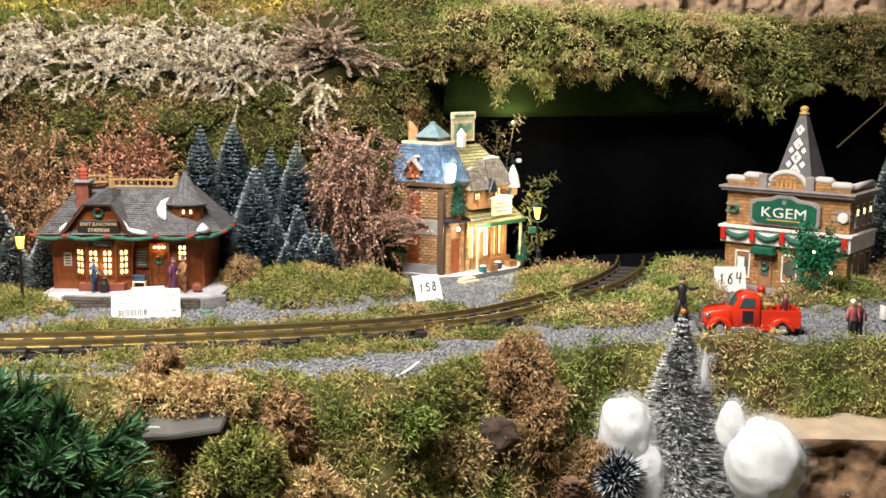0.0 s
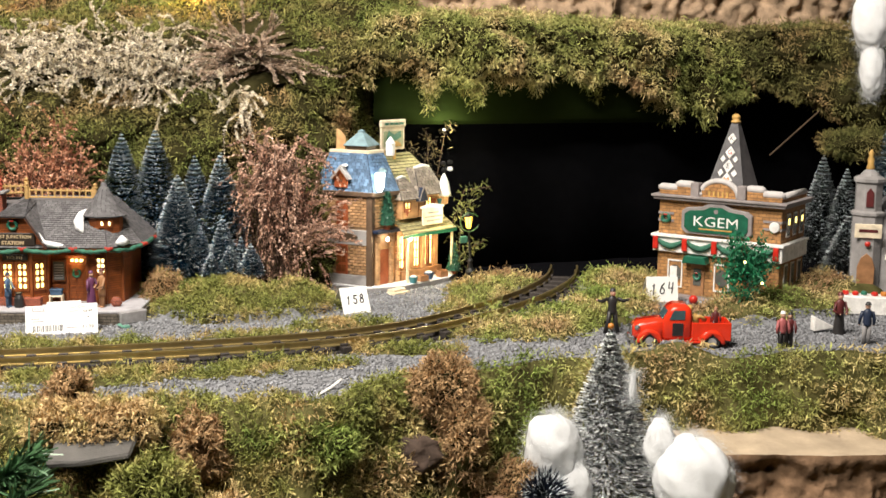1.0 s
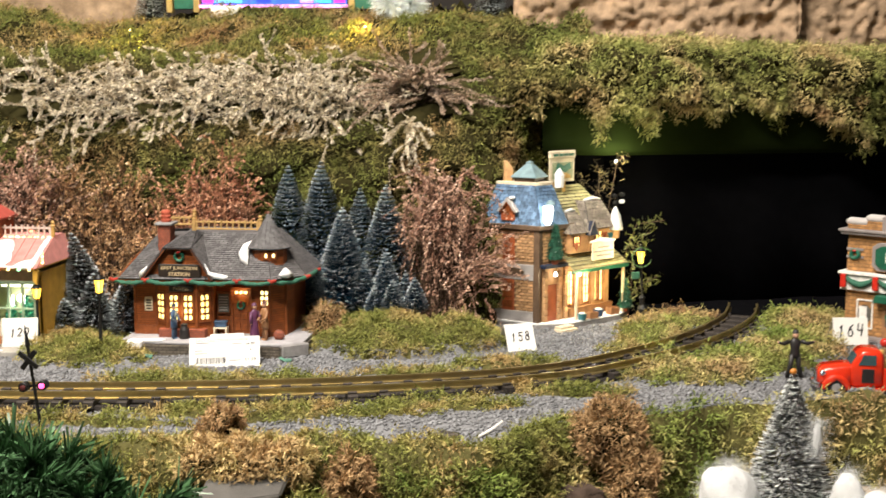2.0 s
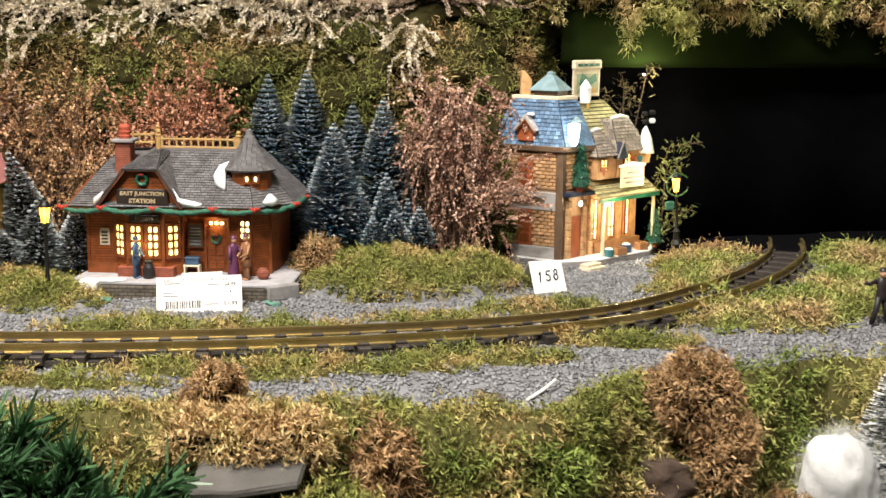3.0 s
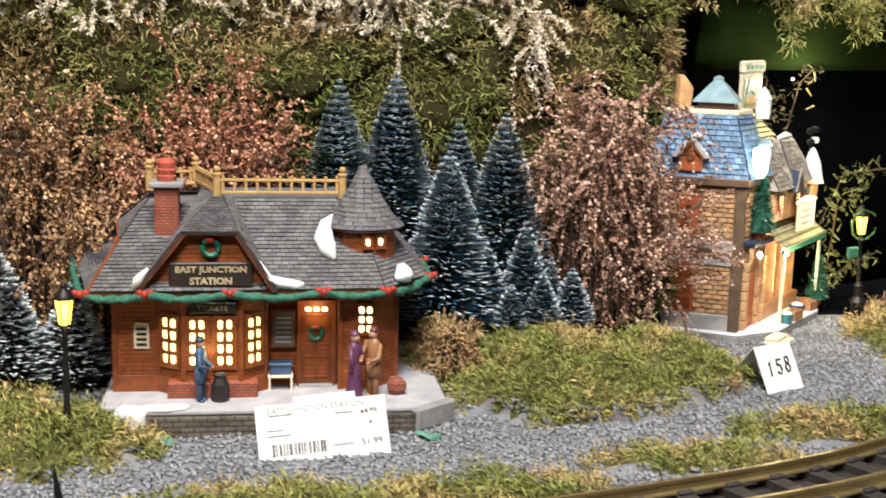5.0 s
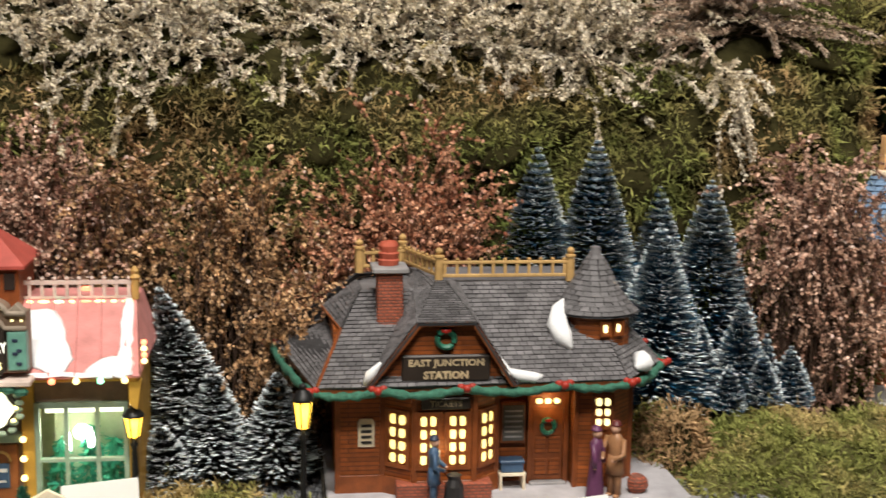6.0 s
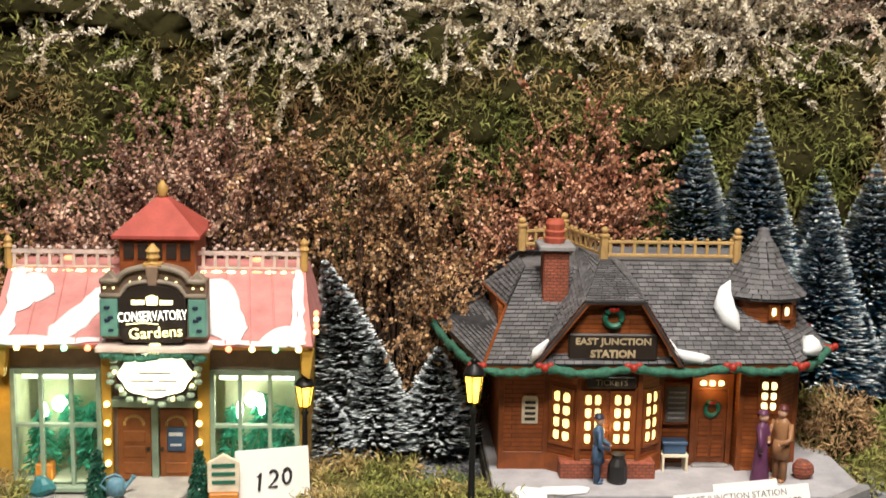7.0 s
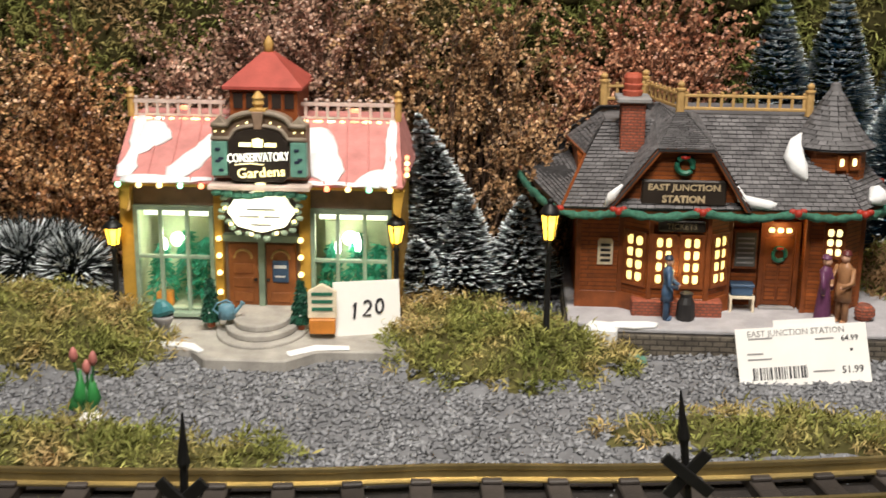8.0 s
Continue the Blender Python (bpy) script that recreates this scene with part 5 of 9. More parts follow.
part("dormer_light", Shape().prism([(0.0045 * math.cos(a), 0.190 + 0.006 * math.sin(a)) for a in np.linspace(0, 2 * math.pi, 13)[:-1]], -0.0185, -0.0168, dm), M_trimwood, house)
# rooftop board
M_olive_board = paint("pale_olive_paint", (0.30, 0.34, 0.20))
rb = part("roof_board", Shape().box(0.040, 0.082, 0.030, 0.034, 0.232, 0.281, BM), M_cream, house, "cream rooftop sign board in a frame", bevel=0.001)
part("header", Shape().box(0.0385, 0.0835, 0.0278, 0.0345, 0.270, 0.2835, BM), M_cream, rb, "rounded cream header with dark print", bevel=0.0022)
for x0, x1 in ((0.044, 0.052), (0.0535, 0.060), (0.0615, 0.069), (0.0705, 0.078)):
    part("print_bar", Shape().box(x0, x1, 0.0272, 0.0278, 0.2745, 0.2785, BM), M_green, rb)
part("painted_hill", Shape().prism([(0.047, 0.2375), (0.075, 0.2375), (0.073, 0.243), (0.066, 0.2465), (0.056, 0.2465), (0.049, 0.243)], 0.0281, 0.0288, BM), M_gold, rb)
part("painted_leaves", Shape().prism([(0.047, 0.248), (0.058, 0.252), (0.064, 0.247), (0.075, 0.254), (0.073, 0.264), (0.062, 0.258), (0.052, 0.265)], 0.0281, 0.0288, BM), M_green, rb)
part("board_panel", Shape().box(0.044, 0.078, 0.0288, 0.030, 0.237, 0.264, BM), M_olive_board, rb)
part("board_post", Shape().box(0.045, 0.048, 0.031, 0.034, 0.215, 0.232, BM).box(0.064, 0.067, 0.031, 0.034, 0.215, 0.232, BM), M_gold, rb)
# porch block
part("shop_wall", Shape().box(0.046, 0.128, 0.006, 0.085, 0.0105, 0.152, BM), M_peach, house, "peach-painted shop front", bevel=0.0008)
part("entry_wall", Shape().box(0.006, 0.046, -0.002, 0.006, 0.0105, 0.105, BM), M_peach, house)
part("front_door", Shape().box(0.012, 0.028, -0.0045, -0.0018, 0.0105, 0.070, BM), M_shutter, house, "orange-red front door", bevel=0.0006)
for x in (0.0085, 0.0315, 0.043):
    for k in range(9):
        part("quoin", Shape().box(x - 0.0028, x + 0.0028, -0.0075, -0.002, 0.0112 + 0.0102 * k, 0.0205 + 0.0102 * k, BM), M_bh_brick, house, bevel=0.0006)
for x in (0.0565, 0.0845, 0.0985, 0.114):
    lit_window(house, BM @ pose(x, 0.0055, 0.058), 0.0115, 0.058, 2, 4, M_shutter, M_warm_hot, 0.0016)
courses_front = courses(Shape(), BM @ Vector((0.034, -0.030, 0.0935)), BM @ Vector((0.134, -0.030, 0.0935)), BM @ Vector((0.128, 0.006, 0.121)), BM @ Vector((0.040, 0.006, 0.121)), 6, 0.0014)
part("awning_roof", courses_front, M_olive_roof, house, "olive shingled porch roof")
part("awning_fascia", Shape().box(0.034, 0.134, -0.0305, -0.028, 0.0885, 0.0935, BM), M_green, house, "green garland along the porch roof", jitter=0.0015)
part("balcony_rail", Shape().box(0.000, 0.042, -0.016, 0.004, 0.099, 0.1045, BM), M_darkblue, house, "dark blue balcony", bevel=0.0008)
for x in (0.072, 0.094, 0.118):
    part("brick_pier", Shape().box(x - 0.0035, x + 0.0035, -0.0015, 0.0055, 0.0105, 0.094, BM), M_bh_brick, house, "tan brick pier", bevel=0.0006)
part("window_box", Shape().box(0.050, 0.126, -0.006, 0.004, 0.0105, 0.026, BM), M_tan, house, "brown boards under the shop windows", bevel=0.0008)
for x in (0.045, 0.128):
    part("porch_post", Shape().box(x - 0.0015, x + 0.0015, -0.027, -0.024, 0.0105, 0.0905, BM), M_cream, house)
part("upper_roof", courses(Shape(), BM @ Vector((0.040, 0.004, 0.170)), BM @ Vector((0.128, 0.004, 0.170)), BM @ Vector((0.104, 0.048, 0.224)), BM @ Vector((0.044, 0.048, 0.224)), 11, 0.0016), M_olive_roof, house, "olive shingled upper roof")
part("upper_roof", courses(Shape(), BM @ Vector((0.128, 0.004, 0.170)), BM @ Vector((0.134, 0.095, 0.150)), BM @ Vector((0.104, 0.055, 0.224)), BM @ Vector((0.104, 0.048, 0.224)), 13, 0.0014), M_olive_roof, house)
# two hipped bays under the upper roof
for x0, x1, top, eave in ((0.040, 0.078, 0.184, 0.151), (0.072, 0.122, 0.200, 0.156)):
    lo4 = [BM @ Vector(c) for c in ((x0, -0.018, eave), (x1, -0.018, eave), (x1, 0.040, eave), (x0, 0.040, eave))]
    hi4 = [BM @ Vector(c) for c in ((x0 + 0.010, 0.006, top), (x1 - 0.012, 0.006, top), (x1 - 0.012, 0.040, top), (x0 + 0.010, 0.040, top))]
    for i, j in ((0, 1), (1, 2), (3, 0)):
        quad = (lo4[i], lo4[j], hi4[j], hi4[i])
        felt(part("bay_roof_slope", shingles(*quad, 0.0050, 0.0085, 0.0014), M_brown_roof, house, "grey-brown shingled bay roof"), quad)
    part("bay_wall", Shape().box(x0 + 0.004, x1 - 0.004, -0.013, 0.030, 0.118, eave, BM), M_peach, house, "peach bay wall", bevel=0.0006)
    part("bay_ridge", Shape().tube([BM @ Vector((x0 + 0.010, 0.008, top + 0.001)), BM @ Vector(((x0 + x1) / 2, 0.008, top + 0.003)), BM @ Vector((x1 - 0.012, 0.008, top + 0.001))], [0.002, 0.0036, 0.002], 8), M_snow, house, "snow along the bay ridge", smooth=True, jitter=0.001)
    xm = (x0 + x1) / 2 - 0.006
    lit_window(house, BM @ pose(xm, -0.0132, eave - 0.013), 0.0115, 0.017, 2, 2, M_shutter, M_warm, 0.0014)
gm = BM @ pose(0.076, -0.014, 0)
part("gablet", Shape().prism([(-0.0075, 0.146), (0.0075, 0.146), (0, 0.170)], -0.010, 0.016, gm), M_darkblue, house, "small dark gablet between the bays", bevel=0.0006)
part("gablet_snow", Shape().tube([gm @ Vector((-0.008, -0.009, 0.148)), gm @ Vector((0, -0.009, 0.1715)), gm @ Vector((0.008, -0.009, 0.148))], [0.0014, 0.0022, 0.0014], 7), M_brown_roof, house)
for x, z, m_ in ((0.052, 0.128, M_shutter), (0.101, 0.140, M_shutter), (0.112, 0.138, M_teal)):
    part("pennant", Shape().prism([(-0.005, 0.008), (0, -0.006), (0.005, 0.008)], -0.0012, 0.0, BM @ pose(x, -0.0145, z)), m_, house, "small painted pennant")
sb = part("shop_board", Shape().box(0.072, 0.110, -0.026, -0.0225, 0.1045, 0.1345, BM), M_cream, house, "cream sign board over the porch", bevel=0.001)
for k, w in enumerate((0.012, 0.016, 0.010)):
    part("print_bar", Shape().box(0.091 - w, 0.091 + w, -0.0266, -0.026, 0.1105 + 0.0068 * k, 0.1135 + 0.0068 * k, BM), M_grey, sb)
# floodlights
cc = BM @ Vector((0.004, -0.014, 0))
part("floodlight", Shape().lathe(cc.x, cc.y, [(0.0030, 0.170), (0.0062, 0.176), (0.0078, 0.192), (0.0080, 0.199), (0.0040, 0.2005)], 14), M_flood, house, "glaring white lamp cup on the cornice", smooth=True)
part("lamp_hood", Shape().lathe(cc.x + 0.004, cc.y + 0.002, [(0.0068, 0.2015), (0.0072, 0.204), (0.0030, 0.209)], 12), M_cupola, house, "grey lamp hood")
for c, r in (((0.050, -0.024, 0.0865), 0.0038), ((0.020, -0.012, 0.088), 0.0028)):
    part("floodlight", Shape().ball(BM @ Vector(c), r, r, r * 1.3, 12, 8), M_flood, house, "small glaring white bulb", smooth=True)
bulb("house_bulb", BM @ Vector((-0.004, -0.034, 0.186)), 0.18, (1.0, 0.9, 0.72), 0.006)
bulb("house_bulb", BM @ Vector((0.055, -0.040, 0.078)), 0.22, (1.0, 0.80, 0.45), 0.006)
bulb("house_bulb", BM @ Vector((0.105, -0.055, 0.120)), 0.16, (1.0, 0.85, 0.50), 0.006)
part("roof_lamp", Shape().ball((0.711, 0.398, 0.260), 0.0018, n=10, rings=7), M_flood, house, "small white lamp behind the roof", smooth=True)
bulb("house_bulb", (0.715, 0.345, 0.258), 0.45, (1.0, 0.94, 0.62), 0.006)
bulb("house_bulb", BM @ Vector((0.105, -0.032, 0.06)), 0.07, (1.0, 0.75, 0.38), 0.006)
corner = BM @ Vector((0.036, 0.004, 0))
part("roof_lantern", Shape().lathe(corner.x, corner.y, [(0.0070, 0.226), (0.0078, 0.232), (0.0078, 0.245), (0.0088, 0.246), (0.0040, 0.254), (0.0006, 0.258)], 10), M_snow, house, "white lantern at the roof edge")
bh = BM @ Vector((0.121, -0.014, 0))
part("birdhouse", Shape().lathe(bh.x, bh.y, [(0.0075, 0.136), (0.0085, 0.150), (0.0080, 0.158)], 8), M_peach, house, "round peach turret at the eave")
part("birdhouse_snow", Shape().lathe(bh.x, bh.y, [(0.0135, 0.150), (0.0120, 0.158), (0.0085, 0.172), (0.0045, 0.184), (0.0010, 0.189)], 12), M_snow, house, "white snow cone on the turret", smooth=True, jitter=0.0012)
part("sign_snow", Shape().tube([BM @ Vector((0.070, -0.0245, 0.1352)), BM @ Vector((0.090, -0.0245, 0.1375)), BM @ Vector((0.112, -0.0245, 0.1352))], [0.002, 0.0042, 0.002], 8), M_snow, house, "snow on the sign board", smooth=True, jitter=0.001)
fan = part("roof_vane", Shape().tube([BM @ Vector((0.128, -0.004, 0.150)), BM @ Vector((0.131, -0.006, 0.200))], 0.0010, 6), M_iron, house, "dark iron roof vane")
for dx, dz, m_ in ((-0.006, 0.004, M_iron), (0.006, 0.005, M_iron), (-0.004, -0.006, M_iron), (0.006, -0.005, M_snow)):
    part("blade", Shape().ball(BM @ Vector((0.131 + 1.1 * dx, -0.0075, 0.201 + 1.2 * dz)), 0.0052, 0.0016, 0.0044, 8, 5), m_, fan)
# porch clutter
M_foil = mat("foil_green", (0.015, 0.085, 0.05), 0.5, var=0.4, scale=200, bump=0.5)


def cone_tree(x, y, z, h, r, label):
    t = thing("potted_fir", pose(x, y, z), label, "tree", "painted fir trees")
    u = rng.random(650) ** 0.75
    a = rng.uniform(0, 2 * np.pi, 650)
    q = np.stack([0.75 * r * (1 - u) * np.cos(a), 0.75 * r * (1 - u) * np.sin(a), h * (0.14 + 0.84 * u)], 1)
    sv, sf = strands(q, np.stack([np.cos(a), np.sin(a), 0 * a - 0.1], 1), 0.36 * r, 0.0009, 0.5, 0.5, 1.0)
    bulk("crown", sv, sf, M_foil, t)
    part("core", Shape().lathe(0, 0, [(0.8 * r, h * 0.12), (0.45 * r, h * 0.5), (0.0005, h * 0.97)], 9), M_foil, t)
    for k in range(9):
        part("tiny_light", Shape().ball((0.9 * r * (1 - k / 10) * math.cos(2.4 * k), 0.9 * r * (1 - k / 10) * math.sin(2.4 * k), h * (0.16 + 0.08 * k)), 0.0009, n=6, rings=4), M_snow, t)
    part("pot", Shape().lathe(0, 0, [(r * 0.35, 0), (r * 0.45, h * 0.13)], 10), M_shutter, t)
    return t


c = BM @ Vector((0.020, -0.010, 0.1045))
cone_tree(c.x, c.y, c.z, 0.066, 0.0150, "dark green fir with lights on the balcony")
c = BM @ Vector((0.132, -0.026, 0.0105))
cone_tree(c.x, c.y, c.z, 0.058, 0.013, "green painted fir on the porch")
for x, y, s, material, lab in ((0.052, -0.030, 0.008, M_teal, "small blue tub on the porch"), (0.084, -0.026, 0.009, M_blue, "small blue crate on the porch")):
    c = BM @ Vector((x, y, 0.0105))
    tub = thing("tub", pose(c.x, c.y, c.z, 0, 0, B_TURN), lab, "tub")
    part("body", Shape().lathe(0, 0, [(s * 0.75, 0), (s, s * 1.3), (s * 0.85, s * 1.3), (s * 0.8, s * 1.0)], 12), material, tub)
    part("contents", Shape().ball((0, 0, s * 1.25), s * 0.7, s * 0.7, s * 0.35, 9, 5), M_snow, tub)
for x, y in ((0.069, -0.030), (0.108, -0.028), (0.113, -0.020)):
    c = BM @ Vector((x, y, 0.0105))
    box = thing("crate", pose(c.x, c.y, c.z, 0, 0, B_TURN + rnd(-9, 9)), "small open wooden crate on the porch", "crate", "porch crates")
    part("floor", Shape().box(-0.009, 0.009, -0.006, 0.006, 0, 0.0015), M_tan, box)
    for y0 in (-0.006, 0.0045):
        part("side", Shape().box(-0.009, 0.009, y0, y0 + 0.0015, 0.0015, 0.010), M_tan, box)
    for x0 in (-0.009, 0.0075):
        part("end", Shape().box(x0, x0 + 0.0015, -0.0045, 0.0045, 0.0015, 0.010), M_tan, box)

# ---- radio station with a lattice spire ----
M_kg_brick = rows_mat("tan_brick", (0.47, 0.235, 0.085), (0.24, 0.13, 0.055), 0.0120, 0.0058, 0.75, 0.35, 0.8, 0.0008)
M_kg_snow = mat("greyed_snow", (0.50, 0.47, 0.46), 0.85, var=0.15, scale=80, bump=0.3)
M_kg_stone = mat("mauve_stone", (0.25, 0.22, 0.215), 0.75, var=0.25, bump=0.3)
M_kg_green = paint("sign_green", (0.012, 0.10, 0.058), 0.4)
M_spire = mat("lattice_lead", (0.11, 0.105, 0.11), 0.6, var=0.35, scale=60, bump=0.4)
KM = pose(1.067, 0.214, 0.001, 0, 0, -36) @ Matrix.Diagonal((1.02, 1, 1, 1))
radio = thing("radio_station", KM, "tan brick radio station with green sign and lattice spire", "model house", "lit model houses")
W, D = 0.205, 0.115
part("base", Shape().box(-0.012, W + 0.012, -0.022, D + 0.01, -0.008, 0.004), M_kg_stone, radio, bevel=0.001)
part("wall", Shape().box(0, W, 0, D, 0.004, 0.166), M_kg_brick, radio, "tan brick wall", bevel=0.0006)
part("cornice", Shape().box(-0.008, W + 0.008, -0.010, D + 0.004, 0.161, 0.1655).box(-0.011, W + 0.011, -0.013, D + 0.006, 0.1655, 0.170), M_kg_stone, radio, "mauve stone cornice", bevel=0.001)
for x0, x1, h in ((0.0, 0.030, 0.180), (0.030, 0.058, 0.1865), (0.148, 0.174, 0.1865), (0.174, W, 0.180)):
    part("parapet", Shape().box(x0, x1, -0.003, 0.008, 0.170, h - 0.003), M_kg_brick, radio, bevel=0.0006)
    part("parapet_snow", Shape().tube([(x0 - 0.003, 0.0025, h), (x0 + 0.003, 0.002, h + 0.001), (x1 - 0.003, 0.002, h + 0.001), (x1 + 0.002, 0.0025, h - 0.001)], [0.004, 0.0065, 0.0065, 0.004], 8), M_kg_snow, radio, "rounded white snow cap", smooth=True)
part("side_parapet", Shape().box(W - 0.010, W + 0.001, 0.008, D, 0.170, 0.176), M_kg_brick, radio)
part("side_parapet_snow", Shape().tube([(W - 0.004, 0.008, 0.178), (W - 0.004, D, 0.178)], 0.006, 8), M_kg_snow, radio, smooth=True)
for x in (0.062, 0.140):
    part("pier", Shape().box(x - 0.007, x + 0.007, -0.007, 0.010, 0.168, 0.192), M_kg_stone, radio, "stone pier beside the arch", bevel=0.001)
arch = [(0.101 + 0.031 * math.cos(a), 0.170 + 0.025 * math.sin(a)) for a in np.linspace(0, math.pi, 15)]
part("arch_panel", Shape().prism(arch, -0.002, 0.008), M_kg_brick, radio)
part("arch_snow", Shape().tube([(0.101 + 0.032 * math.cos(a), 0.001, 0.171 + 0.026 * math.sin(a)) for a in np.linspace(0, math.pi, 15)], 0.0048, 8), M_kg_snow, radio, "snow on the arched parapet", smooth=True)
for k in range(5):
    part("arch_bar", Shape().box(0.084 + 0.0075 * k, 0.0875 + 0.0075 * k, -0.0035, -0.002, 0.171, 0.180), M_gold, radio)
# spire
SP = (0.100, 0.062)
spire = part("spire", Shape().lathe(SP[0], SP[1], [(0.049, 0.166), (0.046, 0.176), (0.0085, 0.2865), (0.0070, 0.2900)], 4, radians(45 - 2)), M_spire, radio, "grey tapering spire")
part("finial", Shape().lathe(SP[0], SP[1], [(0.0080, 0.289), (0.0085, 0.292), (0.0050, 0.293), (0.0072, 0.297), (0.0072, 0.300), (0.0030, 0.3035)], 10), M_gold, spire, "round ochre finial", smooth=True)
fa = radians(-2 - 90)
fn = Vector((math.cos(fa), math.sin(fa), 0))
for k, (letter, col) in enumerate((("M", M_orange), ("E", M_char), ("G", M_red), ("K", M_char))):
    z = 0.196 + 0.0225 * k
    r = (0.046 + (0.0085 - 0.046) * (z - 0.176) / 0.1105) * math.cos(radians(45))
    pm = Matrix.Translation((SP[0] + fn.x * (r + 0.0008), SP[1] + fn.y * (r + 0.0008), z)) @ pose(0, 0, 0, -13, 0, -2)
    s = 0.0125 - 0.0010 * k
    tile = part("letter_tile", Shape().prism([(0, -s), (s * 0.8, 0), (0, s), (-s * 0.8, 0)], -0.0012, 0.001, pm), M_white, spire, "white lozenge with one letter", bevel=0.0003)
    text(letter, s * 1.05, pm @ pose(0, -0.0014, 0), col, tile, "letter")
    for side in (-1, 1):
        if k < 3:
            part("lattice_tile", Shape().prism([(0, -s * 0.55), (s * 0.42, 0), (0, s * 0.55), (-s * 0.42, 0)], -0.0010, 0.001, pm @ pose(side * s * 1.0, 0, -0.0112)), M_white, spire)
# sign, banner, door
sg = part("name_sign", Shape().prism([(0.050, 0.108), (0.152, 0.108), (0.160, 0.115), (0.160, 0.145), (0.152, 0.151), (0.126, 0.154), (0.113, 0.160), (0.089, 0.160), (0.076, 0.154), (0.050, 0.151), (0.042, 0.145), (0.042, 0.115)], -0.008, -0.0005), M_kg_stone, radio, "grey-framed green sign", bevel=0.001)
part("panel", Shape().prism([(0.056, 0.1120), (0.146, 0.1120), (0.154, 0.119), (0.154, 0.141), (0.146, 0.1465), (0.122, 0.1490), (0.111, 0.1545), (0.091, 0.1545), (0.080, 0.1490), (0.056, 0.1465), (0.048, 0.141), (0.048, 0.119)], -0.0098, -0.008), M_kg_green, sg, "dark green panel")
text("KGEM", 0.0235, pose(0.101, -0.0101, 0.1295), M_white, sg, wide=1.24)
part("seal", Shape().prism([(0.101 + 0.0036 * math.cos(a), 0.1478 + 0.0036 * math.sin(a)) for a in np.linspace(0, 2 * math.pi, 13)[:-1]], -0.0104, -0.0098), M_kg_stone, sg, "small round grey seal")
part("print_bar", Shape().box(0.073, 0.129, -0.0103, -0.0098, 0.1168, 0.1190), M_gold, sg)
for x in (0.008, 0.190):
    wreath(radio, (x + 0.005, -0.003, 0.130), 0.0060, 0.0028) if x < 0.1 else part("round_lamp", Shape().prism([(0.195 + 0.0085 * math.cos(a), 0.130 + 0.0085 * math.sin(a)) for a in np.linspace(0, 2 * math.pi, 17)[:-1]], -0.005, -0.0005), M_white, radio, "round white medallion", bevel=0.0008)
for z in (0.124, 0.136):
    part("wall_band", Shape().box(-0.0012, 0.026, -0.0012, 0.004, z, z + 0.0038), M_kg_stone, radio)
    part("wall_band", Shape().box(0.176, W + 0.0012, -0.0012, D, z, z + 0.0038), M_kg_stone, radio)
bn = part("banner_shelf", Shape().box(-0.009, W + 0.009, -0.012, D, 0.0985, 0.1035).box(-0.006, W + 0.006, -0.008, D, 0.074, 0.0985), M_white, radio, "pale band hung with green swags", bevel=0.001)
for k in range(4):
    x0, x1 = 0.002 + 0.0505 * k, 0.049 + 0.0505 * k
    part("swag", Shape().tube([(x0 + (x1 - x0) * u, -0.011, 0.0965 - 0.012 * 4 * u * (1 - u)) for u in np.linspace(0, 1, 11)], [0.0022 + 0.0030 * 4 * u * (1 - u) for u in np.linspace(0, 1, 11)], 8), M_garland, radio, "green swag", smooth=True, jitter=0.0008)
for k in range(5):
    x = 0.0505 * k + 0.0005
    part("ribbon", Shape().box(x - 0.0045, x + 0.0045, -0.0145, -0.010, 0.078, 0.099), M_red, radio, "red ribbon", bevel=0.0012)
part("door_canopy", Shape().prism([(0.050, 0.060), (0.092, 0.060), (0.088, 0.072), (0.054, 0.072)], -0.020, 0.0), M_kg_green, radio, "green door canopy", bevel=0.001)
dr = part("door", Shape().box(0.060, 0.083, -0.0022, 0.001, 0.004, 0.058), M_tan, radio, "brown front door", bevel=0.0006)
part("pane", Shape().box(0.065, 0.078, -0.0030, -0.0022, 0.022, 0.050), M_dark_glass, dr)
wreath(radio, (0.0715, -0.0045, 0.038), 0.0050, 0.0020)
for x in (0.020, 0.100, 0.150):
    lit_window(radio, pose(x + 0.012, 0.0002, 0.038), 0.026, 0.046, 1, 1, M_white, M_dark_glass, 0.0022)
part("window_bill", Shape().box(0.0235, 0.0355, -0.0022, -0.0010, 0.030, 0.050), M_white, radio)
for y in (0.030, 0.062, 0.094):
    for z in (0.112, 0.030):
        sw = part("side_window", Shape().box(W - 0.0005, W + 0.0015, y - 0.008, y + 0.008, z, z + 0.038), M_white, radio)
        part("pane", Shape().box(W + 0.0015, W + 0.0022, y - 0.006, y + 0.006, z + 0.003, z + 0.035), M_dark_glass, sw)
        part("pane", Shape().box(W + 0.0022, W + 0.0026, y - 0.004, y + 0.004, z + 0.020, z + 0.030), M_warm, sw) if z > 0.1 else None

